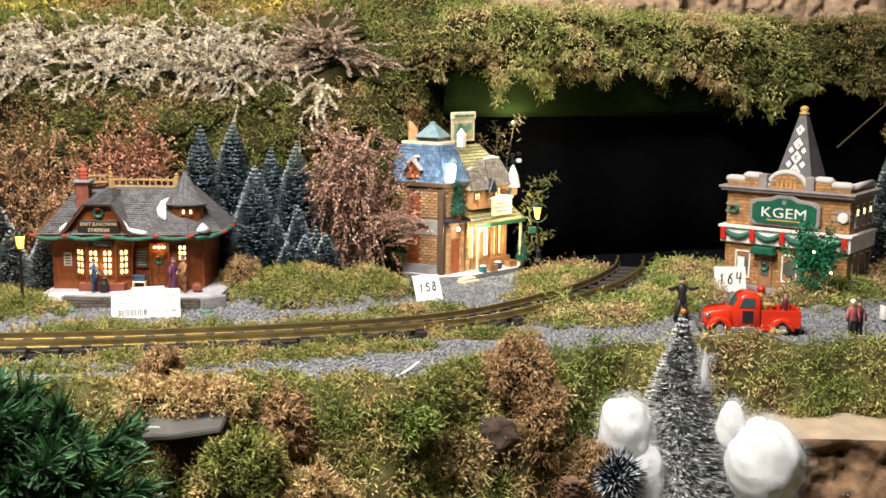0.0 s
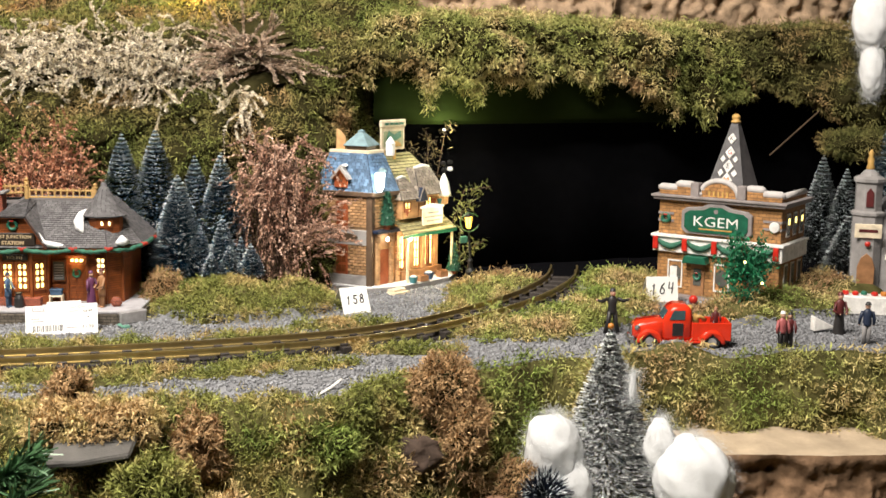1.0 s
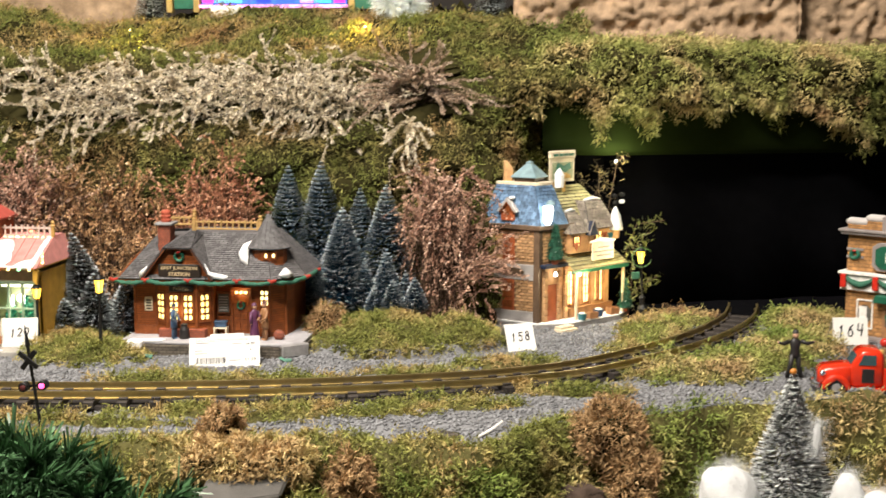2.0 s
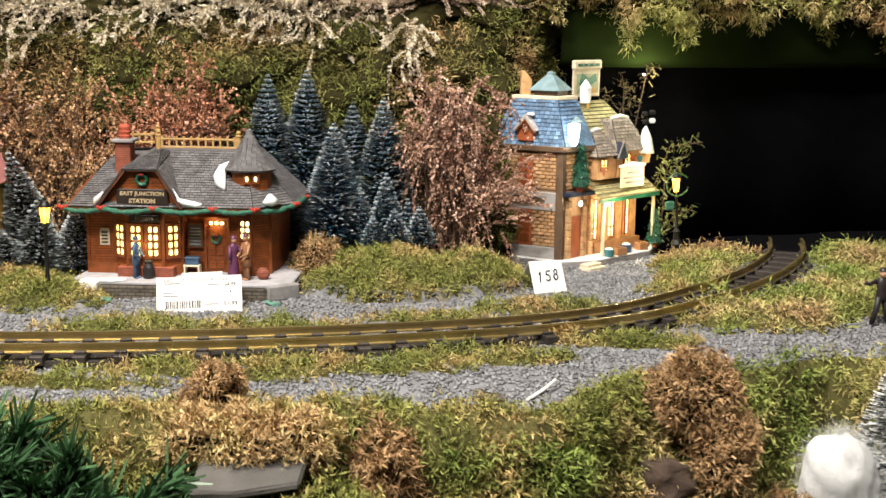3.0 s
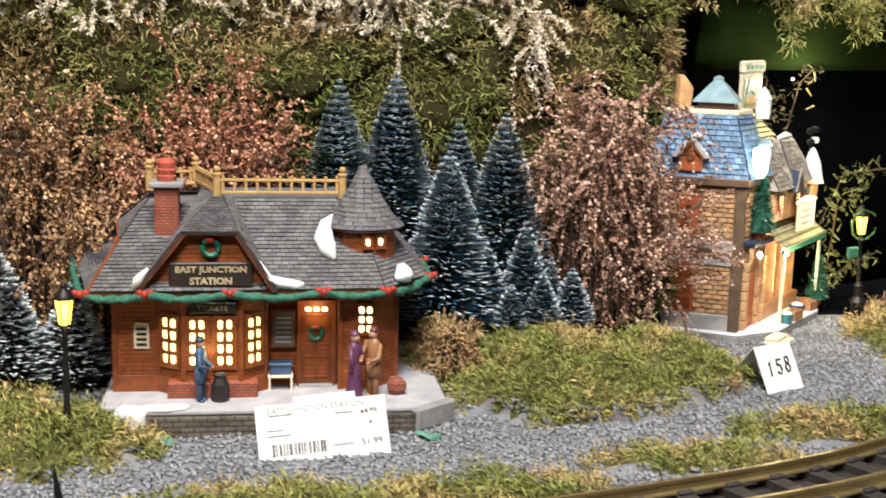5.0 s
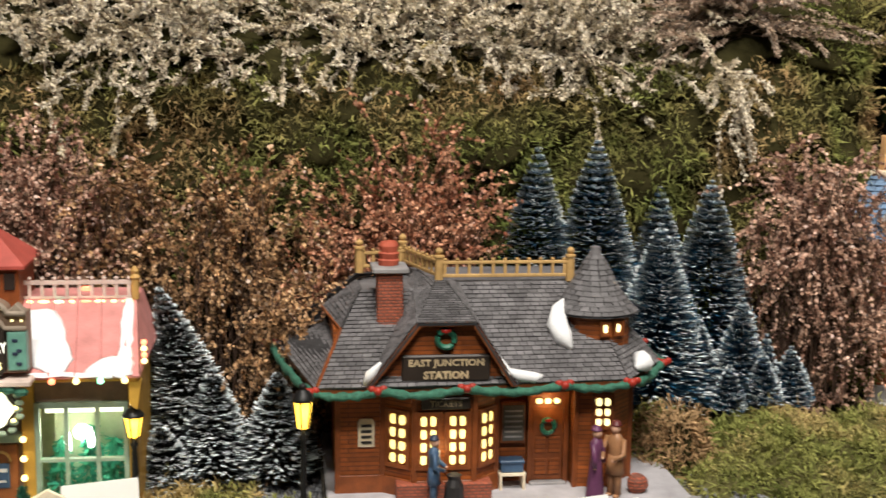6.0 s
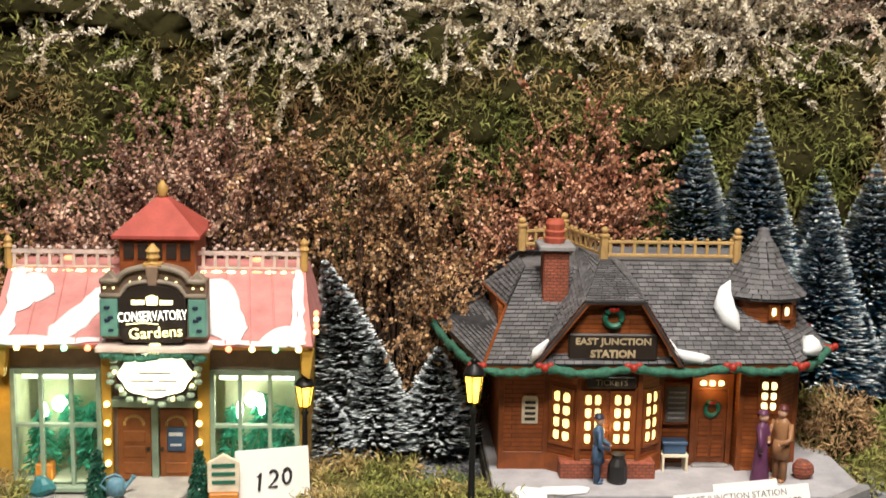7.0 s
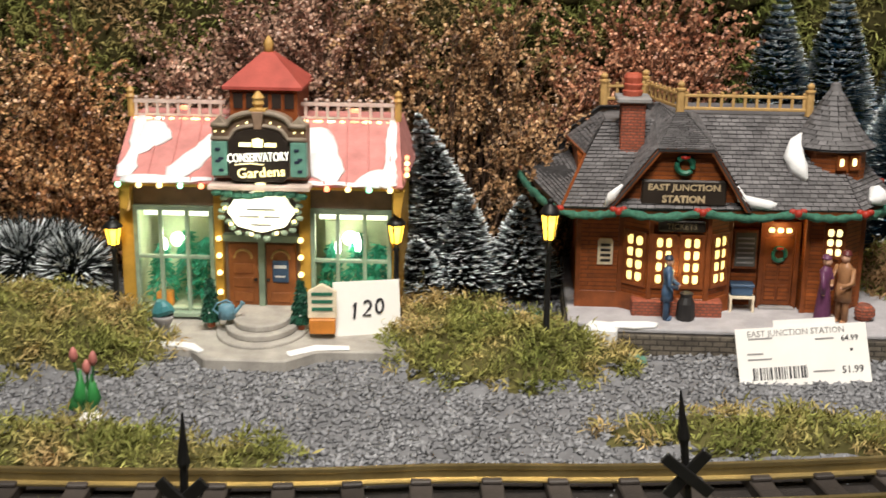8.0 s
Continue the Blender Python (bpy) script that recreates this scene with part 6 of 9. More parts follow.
# ---- grey gothic chapel beside it ----
M_chapel = mat("chapel_stone", (0.30, 0.285, 0.28), 0.75, var=0.2, bump=0.3)
CM = pose(1.424, 0.225, 0.0, 0, 0, -14)
chapel = thing("chapel", CM, "grey gothic chapel with a round-topped doorway and turret", "model house", "lit model houses")
part("tower", Shape().lathe(0.0, 0.0, [(0.026, 0.0), (0.026, 0.135), (0.029, 0.137), (0.029, 0.142), (0.023, 0.144), (0.023, 0.190), (0.027, 0.193), (0.027, 0.199), (0.018, 0.203)], 8, radians(22.5)), M_chapel, chapel, "grey turret", bevel=0.0008)
part("spire", Shape().lathe(0.0, 0.0, [(0.019, 0.200), (0.012, 0.210), (0.008, 0.2125), (0.006, 0.214)], 8), M_chapel, chapel, "low grey cap")
part("finial", Shape().lathe(0.0, 0.0, [(0.006, 0.213), (0.0075, 0.216), (0.005, 0.222), (0.0062, 0.230), (0.0035, 0.236), (0.0048, 0.241), (0.001, 0.247)], 9), M_gold, chapel, "carved ochre finial", smooth=True)
part("nave", Shape().prism([(0.02, 0), (0.16, 0), (0.16, 0.13), (0.09, 0.215), (0.02, 0.13)], -0.005, 0.10), M_chapel, chapel, bevel=0.0008)
for side in (-1, 1):
    a, b = Vector((0.09 + side * 0.078, -0.012, 0.122)), Vector((0.09, -0.012, 0.222))
    e, f = Vector((a.x, 0.105, a.z)), Vector((0.09, 0.105, 0.222))
    part("roof_slope", courses(Shape(), *((a, e, f, b) if side > 0 else (e, a, b, f)), 14), M_shingle, chapel)
door_arch = [(-0.014, 0.0), (0.014, 0.0), (0.014, 0.05), (0.009, 0.066), (0, 0.074), (-0.009, 0.066), (-0.014, 0.05)]
part("doorway", Shape().prism(door_arch, -0.0275, -0.020), M_tan, chapel, "tan arched doorway", bevel=0.0008)
part("window", Shape().prism([(-0.006, 0.152), (0.006, 0.152), (0.006, 0.176), (0, 0.184), (-0.006, 0.176)], -0.0235, -0.019), M_maroon, chapel)
for r in (0.050, 0.040):
    part("arch_moulding", Shape().tube([(0.085 + r * math.cos(a), -0.008, 0.062 + r * math.sin(a)) for a in np.linspace(0, math.pi, 13)], 0.0035, 7), M_white, chapel)
part("big_doorway", Shape().prism([(0.085 + 0.034 * math.cos(a), 0.062 + 0.034 * math.sin(a)) for a in np.linspace(0, math.pi, 13)] + [(0.051, 0.004), (0.119, 0.004)], -0.0085, -0.004), M_dark_glass, chapel)
bann = part("banner", Shape().prism([(-0.022, 0.100), (0.022, 0.100), (0.022, 0.124), (-0.022, 0.124)], -0.0285, -0.0262), M_cream, chapel, "small pale banner", bevel=0.0008)
part("print_bar", Shape().box(-0.015, 0.015, -0.0292, -0.0285, 0.110, 0.115), M_maroon, bann)
part("bow", Shape().ball((0, -0.028, 0.090), 0.005, n=8, rings=5), M_red, chapel)

# ---- brightly lit garden shop ----
M_g_wall = mat("shop_ochre", (0.50, 0.29, 0.045), 0.6, var=0.25, bump=0.2)
M_g_green = paint("sage_frame", (0.26, 0.34, 0.25), 0.5)
M_g_roof = mat("pink_tin_roof", (0.60, 0.255, 0.235), 0.5, var=0.2, scale=60, bump=0.2)
M_g_trim = paint("brown_stone_trim", (0.24, 0.16, 0.11), 0.6)
M_g_arch = paint("grey_brown_stone", (0.26, 0.21, 0.16), 0.6)
M_g_rail = paint("pale_rail", (0.60, 0.48, 0.42), 0.6)
M_g_door = paint("orange_door", (0.30, 0.10, 0.028), 0.5)
M_g_inner = mat("shop_inside", (0.46, 0.50, 0.36), 0.8, var=0.2)
# lamplight falling on the oval sign is put in as emission
M_glow_oval = mat("oval_sign_glare", (1, 0.98, 0.85), 0.4, bump=0, var=0.05, emit=1.9, glow=(1.0, 0.97, 0.72))
# gilt and white lettering glow in place of lamplight; white also makes window strips
M_glow_gold = mat("glowing_gilt", (1, 0.85, 0.4), 0.4, bump=0, emit=3.0, glow=(1.0, 0.85, 0.42))
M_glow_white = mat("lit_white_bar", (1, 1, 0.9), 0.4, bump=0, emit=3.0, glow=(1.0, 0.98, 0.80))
M_dots = {k: mat("fairy_light_" + k, c, 0.3, bump=0, emit=5.0, glow=c) for k, c in (("warm", (1.0, 0.75, 0.3)), ("red", (1.0, 0.25, 0.12)), ("green", (0.35, 1.0, 0.6)))}
M_inner_tree = mat("inside_tree", (0.03, 0.27, 0.17), 0.6, var=0.4, scale=200, bump=0.5)
M_step = mat("shop_step", (0.36, 0.34, 0.31), 0.8, var=0.25, bump=0.3)
M_pane = bpy.data.materials.new("shop_glass")
M_pane.use_nodes = True
pb = M_pane.node_tree.nodes["Principled BSDF"]
pb.inputs["Transmission Weight"].default_value, pb.inputs["Roughness"].default_value, pb.inputs["IOR"].default_value = 1.0, 0.05, 1.1
pb.inputs["Base Color"].default_value = (0.97, 1.0, 0.95, 1)
FY = -0.014
GX0, GX1 = -0.371, -0.150
shop = thing("garden_shop", pose(0, 0, 0), "brightly lit garden shop with pink snowy roof and bay windows", "model house", "lit model houses")
part("base", Shape().slab([(-0.352, -0.085), (-0.300, -0.088), (-0.285, -0.108), (-0.225, -0.108), (-0.205, -0.086), (-0.130, -0.080), (-0.128, 0.12), (-0.385, 0.12), (-0.385, -0.03)], -0.004, 0.006), M_step, shop, "pale snowy plinth", bevel=0.0012)
part("plinth_snow", Shape().slab([(-0.350, -0.083), (-0.318, -0.085), (-0.302, -0.086), (-0.292, -0.098), (-0.288, -0.092), (-0.298, -0.078), (-0.320, -0.074), (-0.345, -0.076)], 0.0055, 0.0075), M_snow, shop, "thin snow on the plinth edge", bevel=0.001, jitter=0.0015)
part("plinth_snow", Shape().slab([(-0.222, -0.098), (-0.205, -0.084), (-0.180, -0.082), (-0.182, -0.074), (-0.208, -0.074), (-0.228, -0.090)], 0.0055, 0.0075), M_snow, shop, "thin snow on the plinth edge", bevel=0.001, jitter=0.0015)
for k, (r, z) in enumerate(((0.036, 0.0085), (0.029, 0.0135), (0.023, 0.0185))):
    poly = [(-0.2540 + r * math.cos(a), -0.038 + r * 1.35 * math.sin(a)) for a in np.linspace(math.pi, 2 * math.pi, 15)] + [(-0.2540 + r, -0.012), (-0.2540 - r, -0.012)]
    part("step", Shape().slab(poly, z - 0.005, z), M_step, shop, "round stone step", bevel=0.0008)
# walls with window openings
WL, WR, WZ0, WZ1 = (-0.360, -0.296), (-0.219, -0.155), 0.012, 0.099
part("back_wall", Shape().box(GX0, GX1, 0.085, 0.10, 0.006, 0.118), M_g_inner, shop)
part("end_wall", Shape().box(GX0, GX0 + 0.006, FY, 0.085, 0.006, 0.118), M_g_wall, shop)
part("end_wall", Shape().box(GX1 - 0.006, GX1, FY, 0.085, 0.006, 0.118), M_g_wall, shop)
for x0, x1 in ((GX0 + 0.0065, GX0 + 0.0085), (GX1 - 0.0085, GX1 - 0.0065)):
    part("lining", Shape().box(x0, x1, FY + 0.009, 0.084, 0.0115, 0.111), M_g_inner, shop)
part("floor", Shape().box(GX0, GX1, FY, 0.10, 0.006, 0.011), M_g_inner, shop)
part("ceiling_board", Shape().box(GX0, GX1, FY, 0.10, 0.112, 0.118), M_g_inner, shop)
for x0, x1 in ((GX0, WL[0]), (WL[1], -0.289), (-0.228, WR[0]), (WR[1], GX1)):
    part("pier", Shape().box(x0, x1, FY - 0.002, FY + 0.008, 0.006, 0.1175), M_g_wall, shop, "ochre pier", bevel=0.0006)
for x0, x1 in (WL, WR):
    part("window_apron", Shape().box(x0, x1, FY - 0.001, FY + 0.007, 0.006, WZ0), M_g_green, shop, bevel=0.0006)
    part("window_head", Shape().box(x0, x1, FY - 0.001, FY + 0.007, WZ1, 0.1175), M_g_trim, shop, bevel=0.0006)
    part("window_sill", Shape().box(x0 - 0.002, x1 + 0.002, FY - 0.007, FY + 0.004, WZ0 - 0.004, WZ0), M_g_green, shop, bevel=0.0006)
    wf = part("shop_window", Shape().box(x0, x0 + 0.0035, FY - 0.004, FY + 0.002, WZ0, WZ1).box(x1 - 0.0035, x1, FY - 0.004, FY + 0.002, WZ0, WZ1).box(x0 + 0.0035, x1 - 0.0035, FY - 0.004, FY + 0.002, WZ1 - 0.004, WZ1), M_g_green, shop, "sage-green framed shop window", bevel=0.0004)
    for k in (1, 2):
        x = x0 + (x1 - x0) * k / 3
        part("mullion", Shape().box(x - 0.0013, x + 0.0013, FY - 0.0035, FY + 0.001, WZ0, WZ1 - 0.004), M_g_green, wf)
    part("transom", Shape().box(x0 + 0.0035, x1 - 0.0035, FY - 0.0036, FY + 0.0012, 0.0560, 0.0582), M_g_green, wf)
    pane = part("pane", Shape().box(x0 + 0.002, x1 - 0.002, FY + 0.0022, FY + 0.0030, WZ0, WZ1 - 0.002), M_pane, wf, "clear glass")
    pane.visible_shadow = False
    part("strip_lamp", Shape().box(x0 + 0.005, x1 - 0.005, FY + 0.010, FY + 0.013, 0.0880, 0.0910), M_glow_white, shop, "glowing strip inside the window")
for x, y, h, r in ((-0.345, 0.006, 0.050, 0.014), (-0.326, 0.016, 0.060, 0.015), (-0.309, 0.006, 0.056, 0.013), (-0.206, 0.008, 0.052, 0.014), (-0.186, 0.018, 0.060, 0.015), (-0.168, 0.006, 0.054, 0.013)):
    u = rng.random(420) ** 0.7
    a = rng.uniform(0, 2 * np.pi, 420)
    q = np.stack([x + r * (1 - u) * np.cos(a) * 0.7, y + r * (1 - u) * np.sin(a) * 0.7, 0.013 + h * (0.05 + 0.92 * u)], 1)
    sv, sf = strands(q, np.stack([np.cos(a), np.sin(a), 0 * a - 0.2], 1), 0.0058, 0.0012, 0.5, 0.5, 1.0)
    bulk("display_tree", sv, sf, M_inner_tree, shop, "small green tree inside the window")
    part("display_trunk", Shape().tube([(x, y, 0.011), (x, y, 0.011 + h)], [0.0022, 0.0006], 6), M_inner_tree, shop)
for x, z, rx, rz in ((-0.341, 0.063, 0.0026, 0.0050), (-0.322, 0.066, 0.0020, 0.0042), (-0.200, 0.066, 0.0026, 0.0080), (-0.184, 0.068, 0.0028, 0.0075)):
    part("inside_bulb", Shape().lathe(x, 0.002, [(rx * 0.7, z - rz), (rx, z - rz * 0.3), (rx * 0.7, z + rz * 0.4), (rx * 0.15, z + rz)], 10), M_flood, shop, "glaring bulb inside the window", smooth=True)
# added reflector boards: bulb light on them makes a halo in the windows
for x0, x1 in ((-0.353, -0.300), (-0.214, -0.162)):
    part("display_board", Shape().box(x0, x1, 0.030, 0.033, 0.011, 0.088), M_g_inner, shop, "pale board added behind the bulbs to catch a halo")
bulb("shop_bulb", (-0.333, 0.013, 0.064), 0.32, (1.0, 0.97, 0.74), 0.006)
bulb("shop_bulb", (-0.192, 0.014, 0.068), 0.26, (1.0, 0.97, 0.74), 0.006)
bulb("shop_bulb", (-0.261, -0.075, 0.100), 0.07, (1.0, 0.95, 0.65), 0.01)
part("display_crate", Shape().box(-0.348, -0.335, -0.006, 0.004, 0.011, 0.024), M_orange, shop, bevel=0.001)
# doors
part("door_recess", Shape().box(-0.289, -0.228, FY + 0.004, FY + 0.008, 0.006, 0.1175), M_g_trim, shop)
for x0, x1 in ((-0.2855, -0.2615), (-0.2555, -0.2315)):
    d = part("door_leaf", Shape().box(x0, x1, FY - 0.001, FY + 0.0038, 0.0155, 0.0690), M_g_door, shop, "orange-brown panelled door leaf", bevel=0.0006)
    xm = (x0 + x1) / 2
    part("arch_mould", Shape().tube([(xm + 0.007 * math.cos(a), FY - 0.0015, 0.057 + 0.007 * math.sin(a)) for a in np.linspace(0, math.pi, 11)], 0.0011, 6), M_gold, d)
    for z in (0.021, 0.033, 0.0445):
        if x0 < -0.27 or z < 0.03:
            part("door_panel", Shape().box(x0 + 0.004, x1 - 0.004, FY - 0.0022, FY - 0.001, z, z + 0.0085), M_g_door, d, bevel=0.0008)
    part("handle", Shape().ball((x1 - 0.002 if x0 < -0.27 else x0 + 0.002, FY - 0.003, 0.040), 0.0015, n=7, rings=4), M_char, d, "dark knob")
bill = part("door_bill", Shape().box(-0.2500, -0.2370, FY - 0.0035, FY - 0.0012, 0.0380, 0.0560), M_blue, shop, "blue notice on the door", bevel=0.0008)
part("print_bar", Shape().box(-0.2485, -0.2385, FY - 0.0042, FY - 0.0035, 0.050, 0.0525), M_white, bill)
part("print_bar", Shape().box(-0.2475, -0.2395, FY - 0.0042, FY - 0.0035, 0.0425, 0.044), M_white, bill)
part("door_post", Shape().box(-0.2610, -0.2560, FY - 0.004, FY + 0.003, 0.0155, 0.0720), M_g_green, shop, bevel=0.0005)
part("door_lintel", Shape().box(-0.289, -0.228, FY - 0.004, FY + 0.004, 0.0710, 0.0770), M_g_green, shop, bevel=0.0006)
# roof
EV, RG = -0.034, 0.058
FZ, RZ = 0.121, 0.157
part("soffit", Shape().box(-0.367, -0.147, EV + 0.002, 0.10, 0.1175, 0.1205), M_g_wall, shop, bevel=0.0006)
part("roof_slope", courses(Shape(), (-0.369, EV, FZ), (-0.1450, EV, FZ), (-0.156, RG, RZ), (-0.380, RG, RZ), 1, 0.0006), M_g_roof, shop, "pink tin roof")
part("roof_end", courses(Shape(), (-0.1450, EV, FZ), (-0.1450, 0.10, FZ), (-0.156, 0.10, RZ), (-0.156, RG, RZ), 1, 0.0006), M_g_roof, shop)
part("roof_end", courses(Shape(), (-0.369, 0.10, FZ), (-0.369, EV, FZ), (-0.380, RG, RZ), (-0.380, 0.10, RZ), 1, 0.0006), M_g_roof, shop)
part("roof_top", Shape().box(-0.380, -0.157, RG - 0.001, 0.10, RZ - 0.003, RZ + 0.0008), M_g_roof, shop)
for k in range(13):
    u = (k + 0.5) / 13
    xb, xt = -0.369 + 0.224 * u, -0.380 + 0.224 * u
    part("roof_seam", Shape().tube([(xb, EV, FZ + 0.0012), (xt, RG, RZ + 0.0012)], 0.0009, 5), M_g_roof, shop)


def on_roof(u, v, up=0.0025):
    xb, xt = -0.369 + 0.224 * u, -0.380 + 0.224 * u
    return (xb + (xt - xb) * v, EV + (RG - EV) * v - 0.4 * up, FZ + (RZ - FZ) * v + up)


for pts, r in ((((0.03, 0.05), (0.05, 0.5), (0.04, 0.98)), (0.009, 0.005, 0.007)), (((0.06, 0.40), (0.11, 0.65), (0.09, 0.90)), (0.006, 0.014, 0.008)),
               (((0.03, 0.03), (0.25, 0.03), (0.36, 0.05)), (0.008, 0.004, 0.003)), (((0.20, 0.05), (0.27, 0.35), (0.36, 0.70)), (0.012, 0.009, 0.013)),
               (((0.62, 0.78), (0.70, 0.62), (0.74, 0.20), (0.76, 0.03)), (0.013, 0.019, 0.012, 0.010)), (((0.84, 0.04), (0.92, 0.10), (0.98, 0.08)), (0.005, 0.014, 0.014)),
               (((0.955, 0.08), (0.965, 0.5), (0.975, 0.98)), (0.006, 0.0045, 0.004)), (((0.64, 0.02), (0.8, 0.02), (0.98, 0.02)), (0.003, 0.003, 0.004))):
    fine_ = [(k / 12) * (len(pts) - 1) for k in range(13)]
    pu, pv, pr = np.interp(fine_, range(len(pts)), [q[0] for q in pts]), np.interp(fine_, range(len(pts)), [q[1] for q in pts]), np.interp(fine_, range(len(pts)), r)
    pr = pr * (1 + 0.5 * fbm(pu * 9, pv * 9, 1.3, 17)) * np.sqrt(np.clip(np.minimum(np.arange(13) + 0.6, 12.6 - np.arange(13)) / 2.2, 0.15, 1))
    s = Shape().tube([on_roof(u, v, 0.0006) for u, v in zip(pu, pv)], list(pr), 12)
    n = Vector((0, -(RZ - FZ), RG - EV)).normalized()
    flat = []
    for q in s.v:
        q = Vector(q)
        off = (q - Vector((0, EV, FZ))).dot(n)
        flat.append(tuple(q - n * off * 0.78 + n * 0.0012))
    s.v = flat
    part("snow_patch", s, M_snow, shop, "white snow lying on the roof", smooth=True, jitter=0.0010)
# roof fence
for x0, x1 in ((-0.380, -0.300), (-0.238, -0.157)):
    fence = part("roof_rail", Shape().box(x0, x1, RG - 0.001, RG + 0.001, 0.1575, 0.1595).box(x0, x1, RG - 0.0012, RG + 0.0012, 0.1685, 0.1715), M_g_rail, shop, "pale scalloped roof rail")
    for k in range(9):
        x = x0 + (x1 - x0) * (k + 0.5) / 9
        part("baluster", Shape().box(x - 0.0012, x + 0.0012, RG - 0.0008, RG + 0.0008, 0.1595, 0.1685), M_g_rail, fence)
        part("knob", Shape().ball((x, RG, 0.173), 0.0018, n=7, rings=4), M_g_rail, fence)
    for k in range(8):
        x = x0 + (x1 - x0) * (k + 0.5) / 8
        part("rail_light", Shape().ball((x, RG - 0.004, 0.1562), 0.0042 if k % 3 else 0.0022, 0.0014, 0.0012, 8, 5), M_dots["green"] if k == 2 else M_dots["red"] if k == 4 else M_dots["warm"], fence, "lit roof light")
    xm = x0 + (x1 - x0) * 0.55
    part("red_bulb", Shape().ball((xm, RG + 0.006, 0.164), 0.0050, 0.0020, 0.0022, 9, 5), M_dots["red"], fence, "red bulb behind the rail")
for x in (-0.380, -0.157):
    part("corner_knob", Shape().lathe(x, RG, [(0.0030, 0.157), (0.0030, 0.172), (0.0042, 0.1735), (0.0026, 0.176), (0.0034, 0.1785), (0.001, 0.182)], 8), M_gold, shop)
cu = part("cupola", Shape().box(-0.2965, -0.2405, 0.042, 0.098, 0.152, 0.184), M_trimwood, shop, "red-roofed square cupola", bevel=0.0006)
part("cupola_roof", Shape().lathe(-0.2685, 0.070, [(0.0460, 0.1815), (0.0465, 0.1840), (0.0250, 0.1975), (0.0075, 0.2085), (0.0055, 0.2090)], 4, radians(45)), mat("red_tin", (0.42, 0.085, 0.065), 0.45, var=0.2), cu, "red pyramid roof")
part("finial", Shape().lathe(-0.2685, 0.070, [(0.0045, 0.2085), (0.0036, 0.2125), (0.0046, 0.2150), (0.0030, 0.2185), (0.0008, 0.2220)], 8), M_gold, cu, "ochre finial", smooth=True)
for k in range(5):
    part("louvre", Shape().box(-0.293 + 0.0105 * k, -0.2855 + 0.0105 * k, 0.0408, 0.042, 0.166, 0.178), M_signblack, cu)
# arched name board
SY, XC = -0.046, -0.261
M_g_teal = paint("pale_teal", (0.13, 0.30, 0.24), 0.5)


def arch(rx, z0, rise, n=13):
    return [(rx * math.cos(a), z0 + rise * math.sin(a)) for a in np.linspace(math.pi, 0, n)]


outer = [(-0.0360, 0.1580), (-0.0255, 0.1580)] + arch(0.0235, 0.1585, 0.0095) + [(0.0255, 0.1580), (0.0360, 0.1580)]
inner = [(-0.0360, 0.1480), (-0.0220, 0.1480), (-0.0205, 0.1510)] + arch(0.0190, 0.1525, 0.0055) + [(0.0205, 0.1510), (0.0220, 0.1480), (0.0360, 0.1480)]
bd_ = part("name_board", Shape().prism([(XC + x, z) for x, z in [(-0.0360, 0.1170), (0.0360, 0.1170)] + outer[::-1]], SY + 0.006, SY + 0.022), M_g_trim, shop, "arched dark name board with gilt lettering given a glow", bevel=0.0006)
part("arch_mould", Shape().tube([(XC + x, SY + 0.004, z) for x, z in outer], 0.0022, 7), M_g_arch, bd_, "grey-brown stone moulding", smooth=True)
part("arch_mould", Shape().tube([(XC + x, SY + 0.003, z) for x, z in inner], 0.0018, 7), M_g_arch, bd_, "grey-brown stone moulding", smooth=True)
part("panel", Shape().prism([(XC - 0.0225, 0.1200), (XC - 0.0190, 0.1160), (XC + 0.0190, 0.1160), (XC + 0.0225, 0.1200), (XC + 0.0225, 0.1465)] + [(XC + x, z) for x, z in arch(0.0190, 0.1490, 0.0070)[::-1]] + [(XC - 0.0225, 0.1465)], SY, SY + 0.008), M_signblack, bd_, "black panel")
for side in (-1, 1):
    x0 = XC + side * 0.0300
    part("pediment", Shape().prism([(x0 - 0.0065, 0.1585), (x0 + 0.0065, 0.1585), (x0, 0.1650)], SY + 0.003, SY + 0.012), M_g_arch, bd_, bevel=0.0006)
    sh = part("shutter", Shape().box(x0 - 0.0062, x0 + 0.0062, SY + 0.002, SY + 0.010, 0.1195, 0.1460), M_g_teal, bd_, "pale teal side panel", bevel=0.0006)
    for z, tilt in ((0.1240, 20), (0.1310, -35), (0.1330, 40), (0.1400, 0)):
        part("motif", Shape().ball((x0 + 0.0012 * (1 if tilt > 0 else -1), SY + 0.0018, z), 0.0022, 0.0006, 0.0016, 7, 4), M_darkblue, sh)
    for k in (0.009, 0.0155, 0.0270, 0.0330):
        # studs shine by emission where lamplight would catch the gilt
        part("stud", Shape().ball((XC + side * k, SY + 0.0050, 0.1600 if k < 0.012 else 0.1572 if k < 0.02 else 0.1530), 0.0010, n=6, rings=4), M_glow_gold, bd_, "small gilt stud with a glow added")
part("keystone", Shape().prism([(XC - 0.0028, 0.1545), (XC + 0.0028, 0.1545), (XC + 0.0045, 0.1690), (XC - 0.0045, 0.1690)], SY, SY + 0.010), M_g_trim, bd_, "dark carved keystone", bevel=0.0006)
# lettering and motifs carry the lamplight as emission of their own
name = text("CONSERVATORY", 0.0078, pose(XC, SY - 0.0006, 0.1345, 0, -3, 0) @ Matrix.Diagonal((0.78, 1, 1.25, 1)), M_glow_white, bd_)
